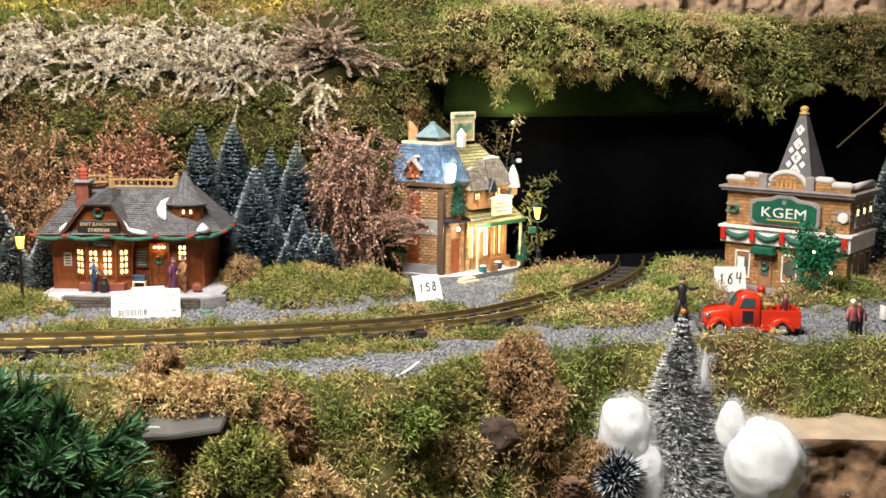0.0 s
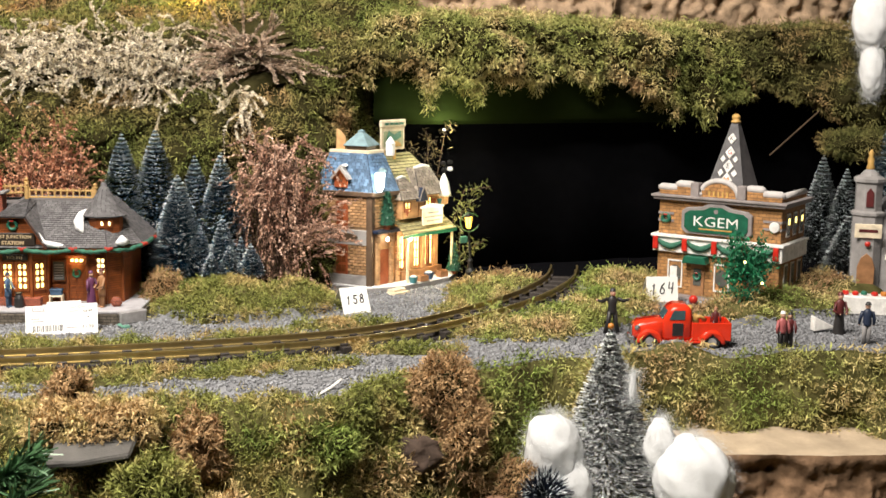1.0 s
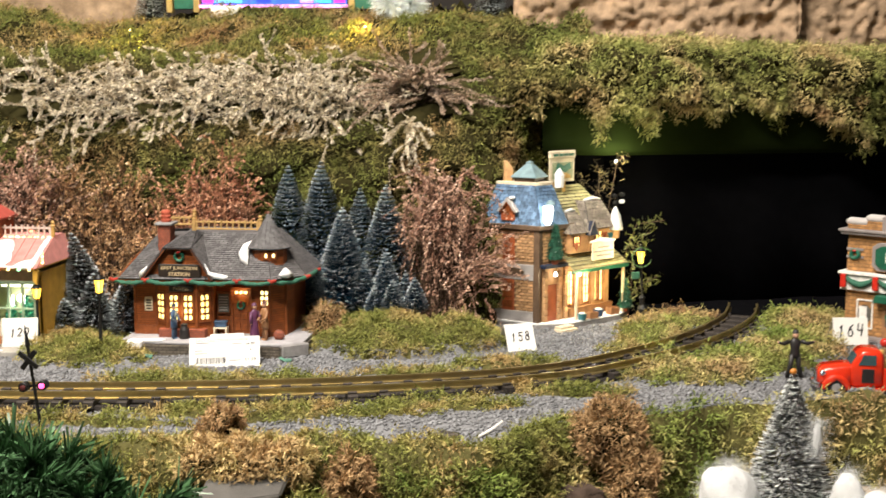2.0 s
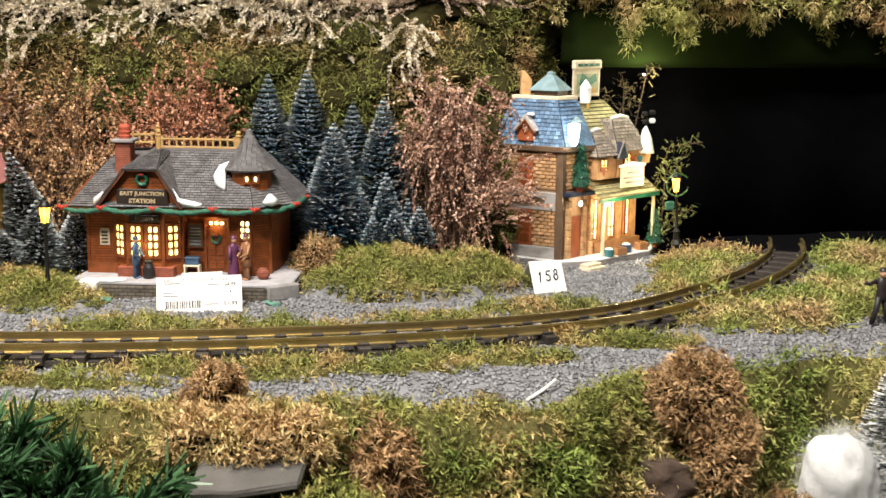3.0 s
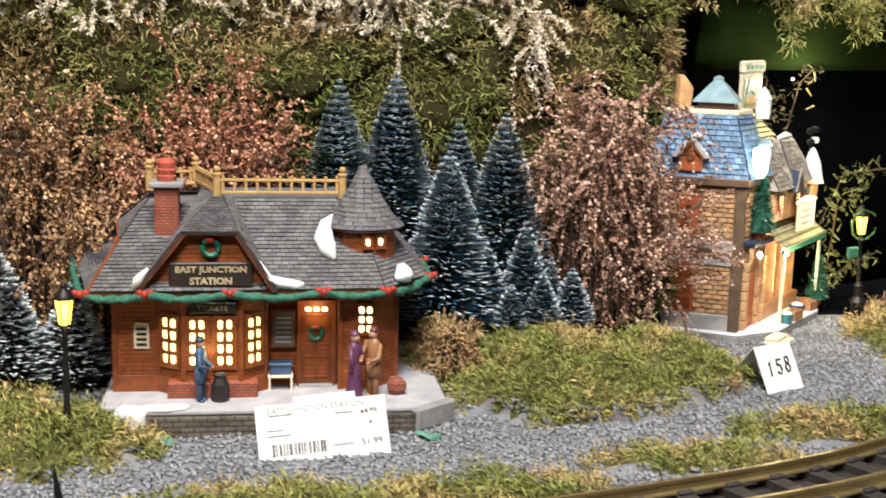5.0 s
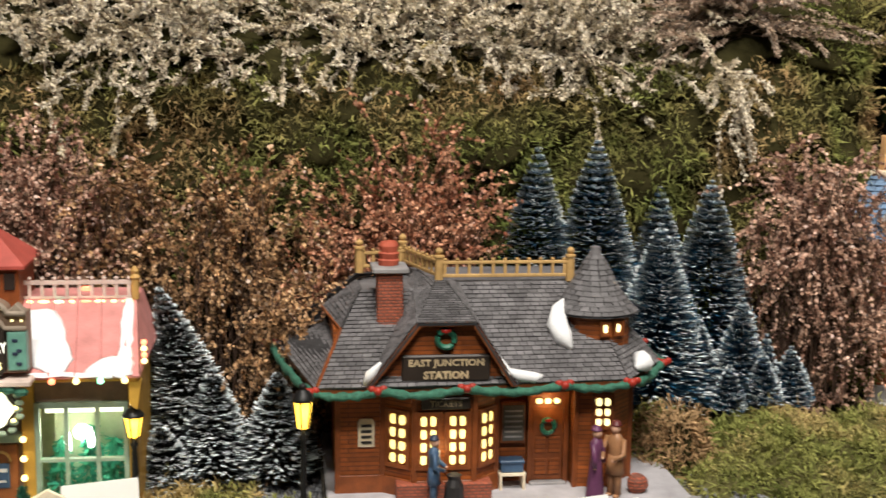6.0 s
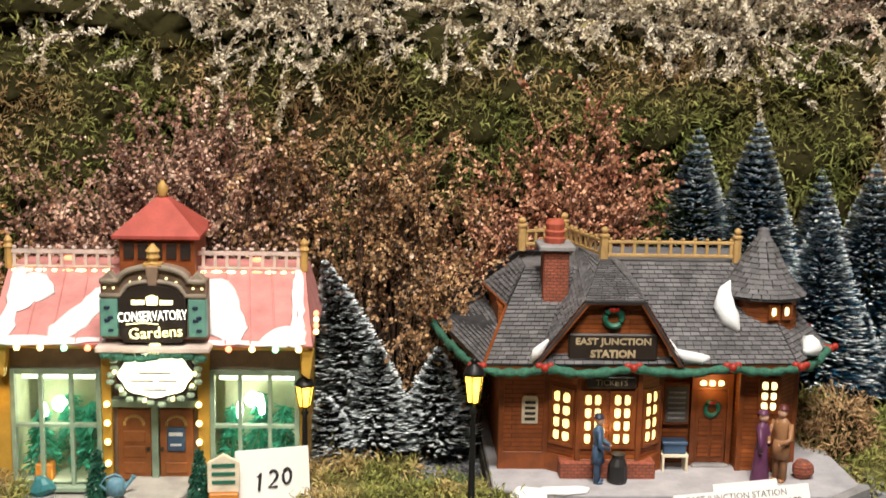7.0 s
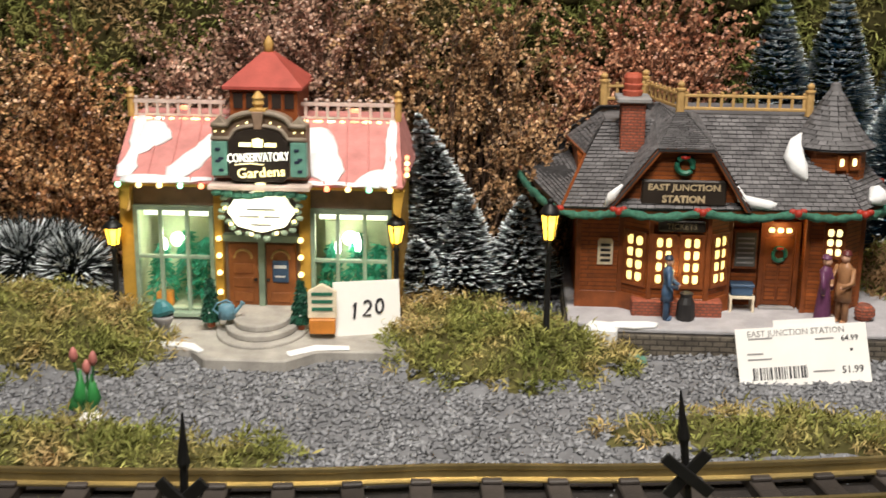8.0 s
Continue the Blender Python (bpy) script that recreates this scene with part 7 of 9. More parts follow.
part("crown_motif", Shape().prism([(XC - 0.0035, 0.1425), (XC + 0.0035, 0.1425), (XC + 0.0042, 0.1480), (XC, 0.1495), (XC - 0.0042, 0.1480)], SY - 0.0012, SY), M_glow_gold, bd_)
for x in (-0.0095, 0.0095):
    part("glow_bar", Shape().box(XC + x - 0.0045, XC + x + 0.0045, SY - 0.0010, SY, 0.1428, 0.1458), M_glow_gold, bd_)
part("flourish", Shape().tube([(XC - 0.018, SY - 0.0004, 0.1288), (XC - 0.006, SY - 0.0004, 0.1300), (XC + 0.004, SY - 0.0004, 0.1292)], 0.0004, 5), M_glow_gold, bd_)
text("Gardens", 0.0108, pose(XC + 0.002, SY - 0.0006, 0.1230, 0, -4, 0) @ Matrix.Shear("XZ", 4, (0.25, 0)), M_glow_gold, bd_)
part("urn", Shape().box(XC - 0.0062, XC + 0.0062, SY + 0.002, SY + 0.012, 0.1690, 0.1705).lathe(XC, SY + 0.006, [(0.0045, 0.1705), (0.003, 0.172), (0.0048, 0.1745), (0.0040, 0.1770), (0.0050, 0.1790), (0.0030, 0.1815), (0.0008, 0.1840)], 10), M_gold, bd_, "ochre urn finial", smooth=False)
bd_.location = (0.008, 0, 0.010)
part("shelf", Shape().box(-0.300, -0.222, SY - 0.004, EV + 0.02, 0.1195, 0.1235), M_g_rail, shop, "pale ledge under the name board", bevel=0.0008).location = (0.008, 0, 0)
oval = part("oval_sign", Shape().prism([(-0.261 + 0.0275 * math.cos(a), 0.0915 + 0.0185 * math.sin(a)) for a in np.linspace(0, 2 * math.pi, 29)[:-1]], SY + 0.004, SY + 0.009), M_signblack, shop, "glaring oval sign over the door")
# face and crest glow by themselves to give the glare of lamplight
part("face", Shape().prism([(-0.261 + 0.0250 * math.cos(a) * (1 + 0.04 * math.cos(8 * a)), 0.0920 + 0.0160 * math.sin(a) * (1 + 0.04 * math.cos(8 * a))) for a in np.linspace(0, 2 * math.pi, 41)[:-1]], SY + 0.0025, SY + 0.004), M_glow_oval, oval, "white sign face with lamp glare put in as glow")
for z, x0, x1 in ((0.0805, -0.269, -0.253), (0.0868, -0.278, -0.262), (0.0868, -0.259, -0.246), (0.0925, -0.272, -0.250)):
    part("print_bar", Shape().box(x0, x1, SY + 0.0018, SY + 0.0025, z, z + 0.0016), M_grey, oval)
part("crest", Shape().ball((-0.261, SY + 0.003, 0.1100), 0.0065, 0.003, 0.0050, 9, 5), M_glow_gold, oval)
for k in range(26):
    a = 2 * math.pi * k / 26
    rr = 1.0 + 0.06 * (k % 3)
    part("leaf", Shape().ball((-0.261 + 0.0285 * rr * math.cos(a), SY + 0.003, 0.0918 + 0.0190 * rr * math.sin(a)), 0.0032, 0.0018, 0.0024, 7, 4), M_g_green, oval, jitter=0.0005)
    if k % 3 == 0:
        part("wreath_light", Shape().ball((-0.261 + 0.0275 * math.cos(a + 0.1), SY + 0.0008, 0.0918 + 0.0182 * math.sin(a + 0.1)), 0.0016, n=7, rings=4), M_dots["warm"], oval)
oval.location = (0.0085, 0, 0.0105)
cu.location = (0.003, 0, 0.002)
for k in range(9):
    u = (k + 0.5) / 9
    part("ledge_garland", Shape().ball((-0.289 + 0.072 * u, SY - 0.001, 0.1165 + 0.0015 * math.cos(9 * u)), 0.0052, 0.003, 0.0034, 7, 4), M_garland, shop, jitter=0.001)
for x0 in (-0.366, -0.153):
    part("bracket", Shape().prism([(x0, 0.1175), (x0, 0.100), (x0 + 0.006, 0.096), (x0 + 0.009, 0.1175)], EV + 0.004, EV + 0.012), M_g_wall, shop, "ochre eave bracket", bevel=0.0006)
keys = ["green", "warm", "warm", "green", "red", "warm"]
for k in range(14):
    u = (k + 0.3) / 14
    if not 0.36 < u < 0.66:
        part("eave_light", Shape().ball((-0.369 + 0.226 * u, EV - 0.003, 0.1195), 0.0024, n=7, rings=5), M_dots[keys[k % 6]], shop, "small coloured eave light")
for x in (-0.2915, -0.2265):
    for k, z in enumerate((0.030, 0.046, 0.060, 0.074)):
        part("door_light", Shape().ball((x, FY - 0.006, z), 0.0024, n=7, rings=5), M_dots["warm"], shop, "small warm light by the door")
for k in range(4):
    part("gable_light", Shape().ball((-0.1435, EV + 0.02, 0.127 + 0.0045 * k), 0.0022, n=7, rings=5), M_dots["red" if k % 2 else "warm"], shop)
# things at the door
cone_tree(-0.2945, -0.042, 0.0085, 0.040, 0.0085, "little green fir in a pot by the door")
cone_tree(-0.2235, -0.042, 0.0085, 0.040, 0.0085, "little green fir in a pot by the door")
can = thing("watering_can", pose(-0.280, -0.050, 0.0185, 0, 0, 10), "small pale blue watering can on the steps", "watering can")
M_canblue = paint("can_blue", (0.13, 0.27, 0.35))
part("body", Shape().lathe(0, 0, [(0.0065, 0), (0.0062, 0.010), (0.0035, 0.012)], 10), M_canblue, can, smooth=True)
part("spout", Shape().tube([(0.005, 0, 0.003), (0.011, 0, 0.010), (0.0125, 0, 0.0125)], [0.0018, 0.0013, 0.0022], 6), M_canblue, can)
part("handle", Shape().tube([(-0.006, 0, 0.003), (-0.0105, 0, 0.007), (-0.007, 0, 0.012), (0, 0, 0.0145), (0.004, 0, 0.012)], 0.0009, 5), M_canblue, can)
urn = thing("planter", pose(-0.3255, -0.066, 0.0085), "grey-green planter urn with a shrub", "planter")
part("urn", Shape().lathe(0, 0, [(0.006, 0), (0.0035, 0.003), (0.004, 0.007), (0.0085, 0.014), (0.008, 0.016)], 12), M_grey, urn, smooth=True)
part("shrub", Shape().ball((0, 0, 0.0205), 0.0085, 0.0085, 0.0075, 10, 6), M_teal, urn, jitter=0.003)
stand = thing("sign_stand", pose(-0.2045, -0.056, 0.0105, 0, 0, 4), "small cream standing sign beside the door", "sign")
part("board", Shape().prism([(-0.011, 0.012), (0.011, 0.012), (0.011, 0.034), (0.006, 0.0365), (0, 0.040), (-0.006, 0.0365), (-0.011, 0.034)], -0.0015, 0.0015), M_cream, stand, bevel=0.0006)
for k in range(3):
    part("print_bar", Shape().box(-0.008, 0.008, -0.0021, -0.0015, 0.0185 + 0.006 * k, 0.0210 + 0.006 * k), M_green, stand)
part("planter_box", Shape().box(-0.010, 0.010, -0.004, 0.006, 0.0, 0.012), M_orange, stand, "orange box below the sign", bevel=0.0008)

# ---- bottle-brush trees ----
TREES = [  # x, y, foot, tip, radius, dark, frost, bend
    (0.179, 0.205, 0.02, 0.262, 0.040, 0, 0.45, 0.0), (0.233, 0.205, 0.02, 0.268, 0.043, 0, 0.4, 0.0), (0.340, 0.203, 0.03, 0.232, 0.038, 0, 0.4, 0.0),
    (0.278, 0.150, 0.02, 0.200, 0.037, 0, 0.5, 0.0), (0.295, 0.215, 0.03, 0.225, 0.034, 0, 0.6, 0.0), (0.350, 0.139, 0.03, 0.136, 0.021, 0, 0.5, 0.0),
    (0.313, 0.145, 0.03, 0.118, 0.020, 0, 0.3, 0.0), (0.363, 0.118, 0.04, 0.091, 0.014, 0, 0.5, 0.0), (0.334, 0.120, 0.035, 0.080, 0.013, 0, 0.5, 0.0),
    (0.395, 0.135, 0.035, 0.092, 0.016, 0, 0.4, 0.0), (0.378, 0.150, 0.035, 0.100, 0.012, 0, 0.4, 0.0),
    (-0.118, 0.092, 0.0, 0.160, 0.031, 1, 0.7, -0.16), (-0.101, 0.072, 0.0, 0.099, 0.027, 1, 0.8, 0.0), (-0.052, 0.080, 0.0, 0.093, 0.026, 1, 0.6, 0.0), (-0.135, 0.05, 0.0, 0.062, 0.020, 1, 0.75, -0.1),
    (1.380, 0.33, 0.02, 0.228, 0.034, 1, 0.7, 0.0), (1.412, 0.30, 0.02, 0.208, 0.030, 1, 0.65, 0.0), (1.405, 0.26, 0.0, 0.130, 0.034, 1, 0.6, 0.0), (1.40, 0.37, 0.02, 0.150, 0.03, 1, 0.5, 0.0),
    (1.51, 0.36, 0.0, 0.29, 0.05, 0, 0.6, 0.0)]
for i, (x, y, z0, z1, r, dark, frost, bend) in enumerate(TREES):
    lab = "dark bottle-brush fir heavily flocked with white" if dark else ""
    put(brush_tree(z1 - z0, 1.15 * r, 100 + i, bool(dark), frost, bend, lab), x, y, z0, rnd(0, 360) if not bend else 0)
street_lamp(-0.034, -0.074, 0.0, 0.125)
street_lamp(-0.151, -0.022, 0.0, 0.099)
street_lamp(-0.373, -0.0285, 0.0, 0.092)
house_lamp = street_lamp(0.757, 0.283, 0.0, 0.132, -3)
part("base", Shape().lathe(0, 0, [(0.0095, 0), (0.0095, 0.004), (0.0078, 0.006), (0.0078, 0.022), (0.0090, 0.024), (0.0050, 0.030), (0.0042, 0.040), (0.0055, 0.042), (0.0030, 0.046)], 12), M_iron, house_lamp, "heavy black lamp base", smooth=False)
M_holly = paint("holly_leaf", (0.05, 0.12, 0.035))
ring_ = [(0.0165 * math.cos(a), -0.004, 0.110 + 0.0165 * math.sin(a)) for a in np.linspace(0.5, 2 * math.pi - 0.3, 26)]
part("wreath", Shape().tube(ring_, [0.0012 + 0.0008 * math.sin(3.1 * i) for i in range(26)], 6), M_holly, house_lamp, "thin green wreath round the lantern", jitter=0.002)
part("hanging_sign", Shape().box(-0.0165, -0.0035, -0.003, 0.003, 0.074, 0.086), M_garland, house_lamp, "small green hanging box", bevel=0.0012)

# ---- dried heather and shrubs ----
M_hw = mat("frosted_heather", (0.50, 0.44, 0.36), 0.9, var=0.35, scale=35, fine=300, bump=0, island=0.35, ramp=[(0.3, (0.36, 0.29, 0.17)), (0.5, (0.68, 0.60, 0.46)), (0.75, (0.82, 0.76, 0.65))])
M_hb = mat("brown_heather", (0.28, 0.20, 0.13), 0.9, var=0.35, scale=40, bump=0, island=0.5, ramp=[(0.3, (0.22, 0.15, 0.10)), (0.5, (0.46, 0.34, 0.25)), (0.7, (0.70, 0.58, 0.48))])
SHRUB = {"red": ((0.30, 0.10, 0.05), (0.72, 0.38, 0.23)), "rust": ((0.26, 0.10, 0.035), (0.74, 0.43, 0.20)), "brown": ((0.19, 0.095, 0.038), (0.66, 0.41, 0.21)), "pink": ((0.25, 0.12, 0.08), (0.68, 0.44, 0.32))}
M_shrub = {k: mat("dried_" + k, a, 0.45, var=0.6, scale=34, fine=55, bump=0, island=0.45, spec=0.7, ramp=[(0.38, a), (0.62, b)]) for k, (a, b) in SHRUB.items()}
M_twig = mat("reddish_twig", (0.065, 0.036, 0.022), 0.8, var=0.3)
M_stem = mat("dry_stem", (0.075, 0.048, 0.03), 0.9, var=0.3)
TETRA = np.array([[1, 1, 1], [1, -1, -1], [-1, 1, -1], [-1, -1, 1]], float) * 0.5
TETRA_F = np.array([[0, 1, 2], [0, 3, 1], [0, 2, 3], [1, 3, 2]])


def arcs(roots, dirs, lengths, droop, samples, wiggle=0.25):
    """Curved stems: points of shape (stems, samples, 3)."""
    k = len(roots)
    u = np.linspace(0, 1, samples)[None, :, None]
    bendy = unit(rng.normal(size=(k, 3)))[:, None, :] * wiggle
    p = dirs[:, None, :] * u + bendy * u**2 + np.array([0, 0, -1.0]) * droop * u**2.2
    twist = 0.05 * np.sin(9 * u + rng.uniform(0, 6, (k, 1, 1))) * unit(rng.normal(size=(k, 3)))[:, None, :]
    return roots[:, None, :] + (p + twist * u) * lengths[:, None, None]


def ribbons(pts, width):
    """Thin stems as two-sided strips."""
    k, s, _ = pts.shape
    side = unit(rng.normal(size=(k, 3)))[:, None, :] * width * np.linspace(1, 0.4, s)[None, :, None]
    v = np.stack([pts - side, pts + side], 2).reshape(-1, 3)
    a = (2 * s * np.arange(k)[:, None] + 2 * np.arange(s - 1)[None]).ravel()[:, None]
    return v, a + np.array([[0, 1, 3, 2]])


def shrub(name, label, category, pts, per, size, spread, bud_mat, stem_mat, start=0.15, group="", flakes=False):
    ob = thing(name, pose(0, 0, 0), label, category, group)
    v, f = ribbons(pts, 0.0006)
    bulk("stem", v, f, stem_mat, ob)["kind"] = "stuff"
    k, s, _ = pts.shape
    u = rng.uniform(start, 1, (k, per)) * (s - 1.001)
    i = u.astype(int)
    w = (u - i)[..., None]
    rows = np.arange(k)[:, None]
    p = (pts[rows, i] * (1 - w) + pts[rows, i + 1] * w + spread * rng.normal(size=(k, per, 3))).reshape(-1, 3)
    if flakes:
        d = unit(rng.normal(size=p.shape) + 1.3 * unit((pts[rows, i + 1] - pts[rows, i]).reshape(-1, 3)))
        q = p + d * size * rng.uniform(0.8, 1.8, (len(p), 1))
        sd = unit(np.cross(d, rng.normal(size=p.shape))) * size * 0.30
        v = np.stack([p - sd, p + sd, q + sd * 0.6, q - sd * 0.6], 1).reshape(-1, 3)
        f = 4 * np.arange(len(p))[:, None] + np.array([[0, 1, 2, 3]])
    else:
        d1 = unit(rng.normal(size=p.shape))
        d2 = unit(np.cross(d1, rng.normal(size=p.shape)))
        s = size * rng.uniform(0.5, 1.1, (len(p), 1))
        v = np.stack([p - d1 * s * 0.55, p + d2 * s * 0.5, p + d1 * s * 0.55, p - d2 * s * 0.5], 1).reshape(-1, 3)
        f = 4 * np.arange(len(p))[:, None] + np.array([[0, 1, 2, 3]])
    bulk("blossom", v, f, bud_mat, ob)
    return ob


def plumes(pts, per, length, loose=0.55):
    """Side sprays along main stems, bending the same way: stems of shape (n, 7, 3)."""
    k, s, _ = pts.shape
    i = rng.integers(int(0.25 * s), s - 1, (k, per))
    rows = np.arange(k)[:, None]
    root = pts[rows, i].reshape(-1, 3)
    along = unit((pts[rows, i + 1] - pts[rows, i]).reshape(-1, 3))
    d = unit(along + loose * rng.normal(size=root.shape))
    return arcs(root, d, length * rng.uniform(0.6, 1.3, len(root)), 0.30, 7, 0.35)


def fan_bush(x, y, z0, rx, top, colour, stems=150, per=70, lean=(0, 0), label=""):
    """An upright rounded bush of thin branching stems."""
    g = rng
    stems = int(0.75 * stems)
    a = g.uniform(0, 2 * np.pi, stems)
    tilt = np.sqrt(g.random(stems)) * 0.9
    reach = rx / max(top - z0, 0.01)
    d = np.stack([np.cos(a) * tilt * reach + lean[0], np.sin(a) * tilt * reach * 0.6 + lean[1], 1.0 - 0.35 * tilt**2], 1)
    roots = np.array([x, y, z0]) + g.normal(size=(stems, 3)) * np.array([rx * 0.25, 0.012, 0.012])
    main = arcs(roots, d, (top - z0) * g.uniform(0.7, 1.05, stems), 0.10, 9, 0.16)
    ob = shrub("dried_shrub", label, "shrub", plumes(main, 6, 0.050, 0.22), int(0.42 * per), 0.0036, 0.0008, M_shrub[colour], M_twig, 0.05, "dried shrubs")
    v, f = ribbons(main, 0.0008)
    bulk("main_stem", v, f, M_twig, ob)["kind"] = "stuff"
    return ob


def weeping_bush(x, y, z0, rx, top, colour, stems=150, per=90, lean=(0, 0), label=""):
    """A fountain of stems that rise and fall over again under their buds."""
    g = rng
    stems = int(stems * 0.42)
    tress = g.integers(0, max(8, stems // 5), stems)
    a = g.uniform(0, 2 * np.pi, 99)[tress] + g.normal(size=stems) * 0.13
    droop = g.uniform(0.75, 1.15, 99)[tress]
    apex = (1 / (2.2 * droop)) ** (1 / 1.2)
    rise = apex - droop * apex**2.2
    ln = (top - z0) * (g.uniform(0.58, 1.0, 99)[tress] + g.normal(size=stems) * 0.03) / rise
    out = rx * (g.uniform(0.25, 1.0, 99)[tress] + g.normal(size=stems) * 0.05) / ln
    d = np.stack([np.cos(a) * out + lean[0] * out, np.sin(a) * out * 0.6 + lean[1] * out, np.ones(stems)], 1)
    roots = np.array([x, y, z0]) + g.normal(size=(stems, 3)) * np.array([rx * 0.25, 0.010, 0.010])
    pts = arcs(roots, d, ln, droop[:, None, None], 14, 0.03)
    pts[:, :, 2] = np.maximum(pts[:, :, 2], z0 - 0.012)
    ob = shrub("dried_shrub", label, "shrub", plumes(pts, 6, 0.056, 0.13), int(0.40 * per), 0.0037, 0.0008, M_shrub[colour], M_twig, 0.05, "dried shrubs")
    v, f = ribbons(pts, 0.0008)
    bulk("main_stem", v, f, M_twig, ob)["kind"] = "stuff"
    return ob


fan_bush(0.064, 0.180, 0.08, 0.074, 0.290, "red", 190, 85, label="salmon-red dried shrub behind the station")
fan_bush(0.005, 0.150, 0.05, 0.040, 0.205, "red", 70, 70, label="small salmon-red dried shrub behind the station")
weeping_bush(-0.085, 0.165, 0.01, 0.078, 0.236, "brown", 150, 110, label="golden-brown weeping dried shrub against the bank")
weeping_bush(-0.045, 0.120, 0.00, 0.040, 0.155, "brown", 80, 90, label="low golden-brown dried shrub beside the station")
weeping_bush(0.430, 0.176, 0.045, 0.060, 0.240, "pink", 250, 125, label="pinkish-brown weeping dried shrub")
roots = np.array([0.452, 0.160, 0.085]) + rng.normal(size=(34, 3)) * np.array([0.014, 0.010, 0.022])
aim = unit(np.array([0.80, -0.10, 0.62]) + 0.17 * rng.normal(size=(34, 3)))
pts = arcs(roots, aim, rng.uniform(0.08, 0.135, 34), 0.16, 9, 0.12)
shrub("dried_shrub", "pinkish-brown dried sprays leaning over the brick wall", "shrub", np.concatenate([pts[:, ::2][:, :5], plumes(pts, 3, 0.040, 0.2)[:, :5]]), 46, 0.0029, 0.0009, M_shrub["pink"], M_twig, 0.05, "dried shrubs")
weeping_bush(-0.175, 0.175, 0.05, 0.060, 0.240, "brown", 120, 100, label="golden-brown dried shrub against the bank")
fan_bush(-0.255, 0.170, 0.08, 0.085, 0.290, "pink", 210, 85, label="tall pinkish-brown dried shrub behind the garden shop")
fan_bush(-0.345, 0.160, 0.06, 0.065, 0.240, "pink", 150, 80, label="pinkish-brown dried shrub behind the garden shop")
fan_bush(-0.395, 0.140, 0.02, 0.030, 0.135, "red", 60, 60, label="small rust-red dried shrub beside the garden shop")
weeping_bush(-0.455, 0.130, 0.00, 0.080, 0.245, "rust", 170, 110, label="rust-brown weeping dried shrub beside the garden shop")
fan_bush(-0.440, 0.110, 0.00, 0.075, 0.150, "rust", 120, 80, label="low rust-brown dried shrub beside the garden shop")
fan_bush(-0.560, 0.120, 0.00, 0.075, 0.170, "brown", 90, 80, label="low brown dried shrub at the foot of the bank")
weeping_bush(-0.560, 0.140, 0.00, 0.080, 0.250, "brown", 110, 90, label="brown dried shrub at the foot of the bank")


def frosted_heather(x, half, z0, z1, stems, mat_, label, droop=0.22, reach=(0.05, 0.10), spread=1.0):
    g = rng
    stems = int(0.85 * stems)
    zr = g.uniform(z0, z1, stems)
    yr = np.interp(zr, [p[1] for p in PROFILE], [p[0] for p in PROFILE]) + 0.002
    roots = np.stack([x + half * g.uniform(-1, 1, stems), yr, zr], 1)
    d = np.stack([g.normal(size=stems) * spread, -0.55 + g.normal(size=stems) * 0.25, -0.05 + g.normal(size=stems) * 0.42], 1)
    pts = arcs(roots, unit(d), g.uniform(*reach, stems), droop * g.uniform(0.1, 1.5, (stems, 1, 1)), 14, 0.6)
    u = np.linspace(0, 1, 14)[None, :]
    for axis, amp in ((0, 0.008), (1, 0.004), (2, 0.008)):
        pts[:, :, axis] += amp * u * np.sin(g.uniform(5, 12, (stems, 1)) * u + g.uniform(0, 6.3, (stems, 1)))
    if droop < 1:
        pts[:, :, 2] = np.where(pts[:, :, 2] < 0.312, 0.312 + 0.25 * (pts[:, :, 2] - 0.312), pts[:, :, 2])
    side = plumes(pts, 1, 0.036, 0.60)
    side = np.concatenate([side, side[:, -1:] + (side[:, -1:] - side[:, -2:-1]) * np.arange(1, 8)[None, :, None] * 0.25], 1)
    ob = shrub("heather", label, "heather", np.concatenate([pts, side[::2]]), 200, 0.0028, 0.0007, mat_, M_stem, 0.03, "heather along the bank", flakes=True)
    v, f = ribbons(pts, 0.0016)
    bulk("main_stem", v, f, M_stem, ob)["kind"] = "stuff"
    return ob


for x, half, z0, z1, n in ((-0.50, 0.09, 0.338, 0.412, 96), (-0.36, 0.09, 0.338, 0.412, 96), (-0.22, 0.09, 0.338, 0.412, 88), (-0.09, 0.09, 0.338, 0.412, 96), (0.03, 0.085, 0.338, 0.412, 104), (0.14, 0.08, 0.338, 0.412, 104), (0.235, 0.06, 0.338, 0.412, 84)):
    frosted_heather(x, half, z0, z1, n, M_hw, "pale frosted heather with twisting sprays on the bank")
k = 95
turn = rng.uniform(-0.5, 3.7, k)
out = np.stack([np.cos(turn), -0.35 + 0.25 * rng.normal(size=k), 0.75 * np.sin(turn) + 0.05], 1)
heart = np.array([0.385, 0.300, 0.375]) + rng.normal(size=(k, 3)) * np.array([0.016, 0.006, 0.010])
dark_stems = arcs(heart, unit(out), rng.uniform(0.055, 0.115, k), 0.30, 12, 0.35)
bush = shrub("heather", "dark branching heather with pale pinkish tips on the bank", "heather", dark_stems, 200, 0.0023, 0.0010, M_hb, M_stem, 0.42, "heather along the bank", flakes=True)
v, f = ribbons(dark_stems, 0.0011)
bulk("main_stem", v, f, M_stem, bush)["kind"] = "stuff"
frosted_heather(0.372, 0.010, 0.315, 0.335, 12, M_hw, "trailing heather spray on the bank", 1.1, (0.035, 0.055), 0.25)

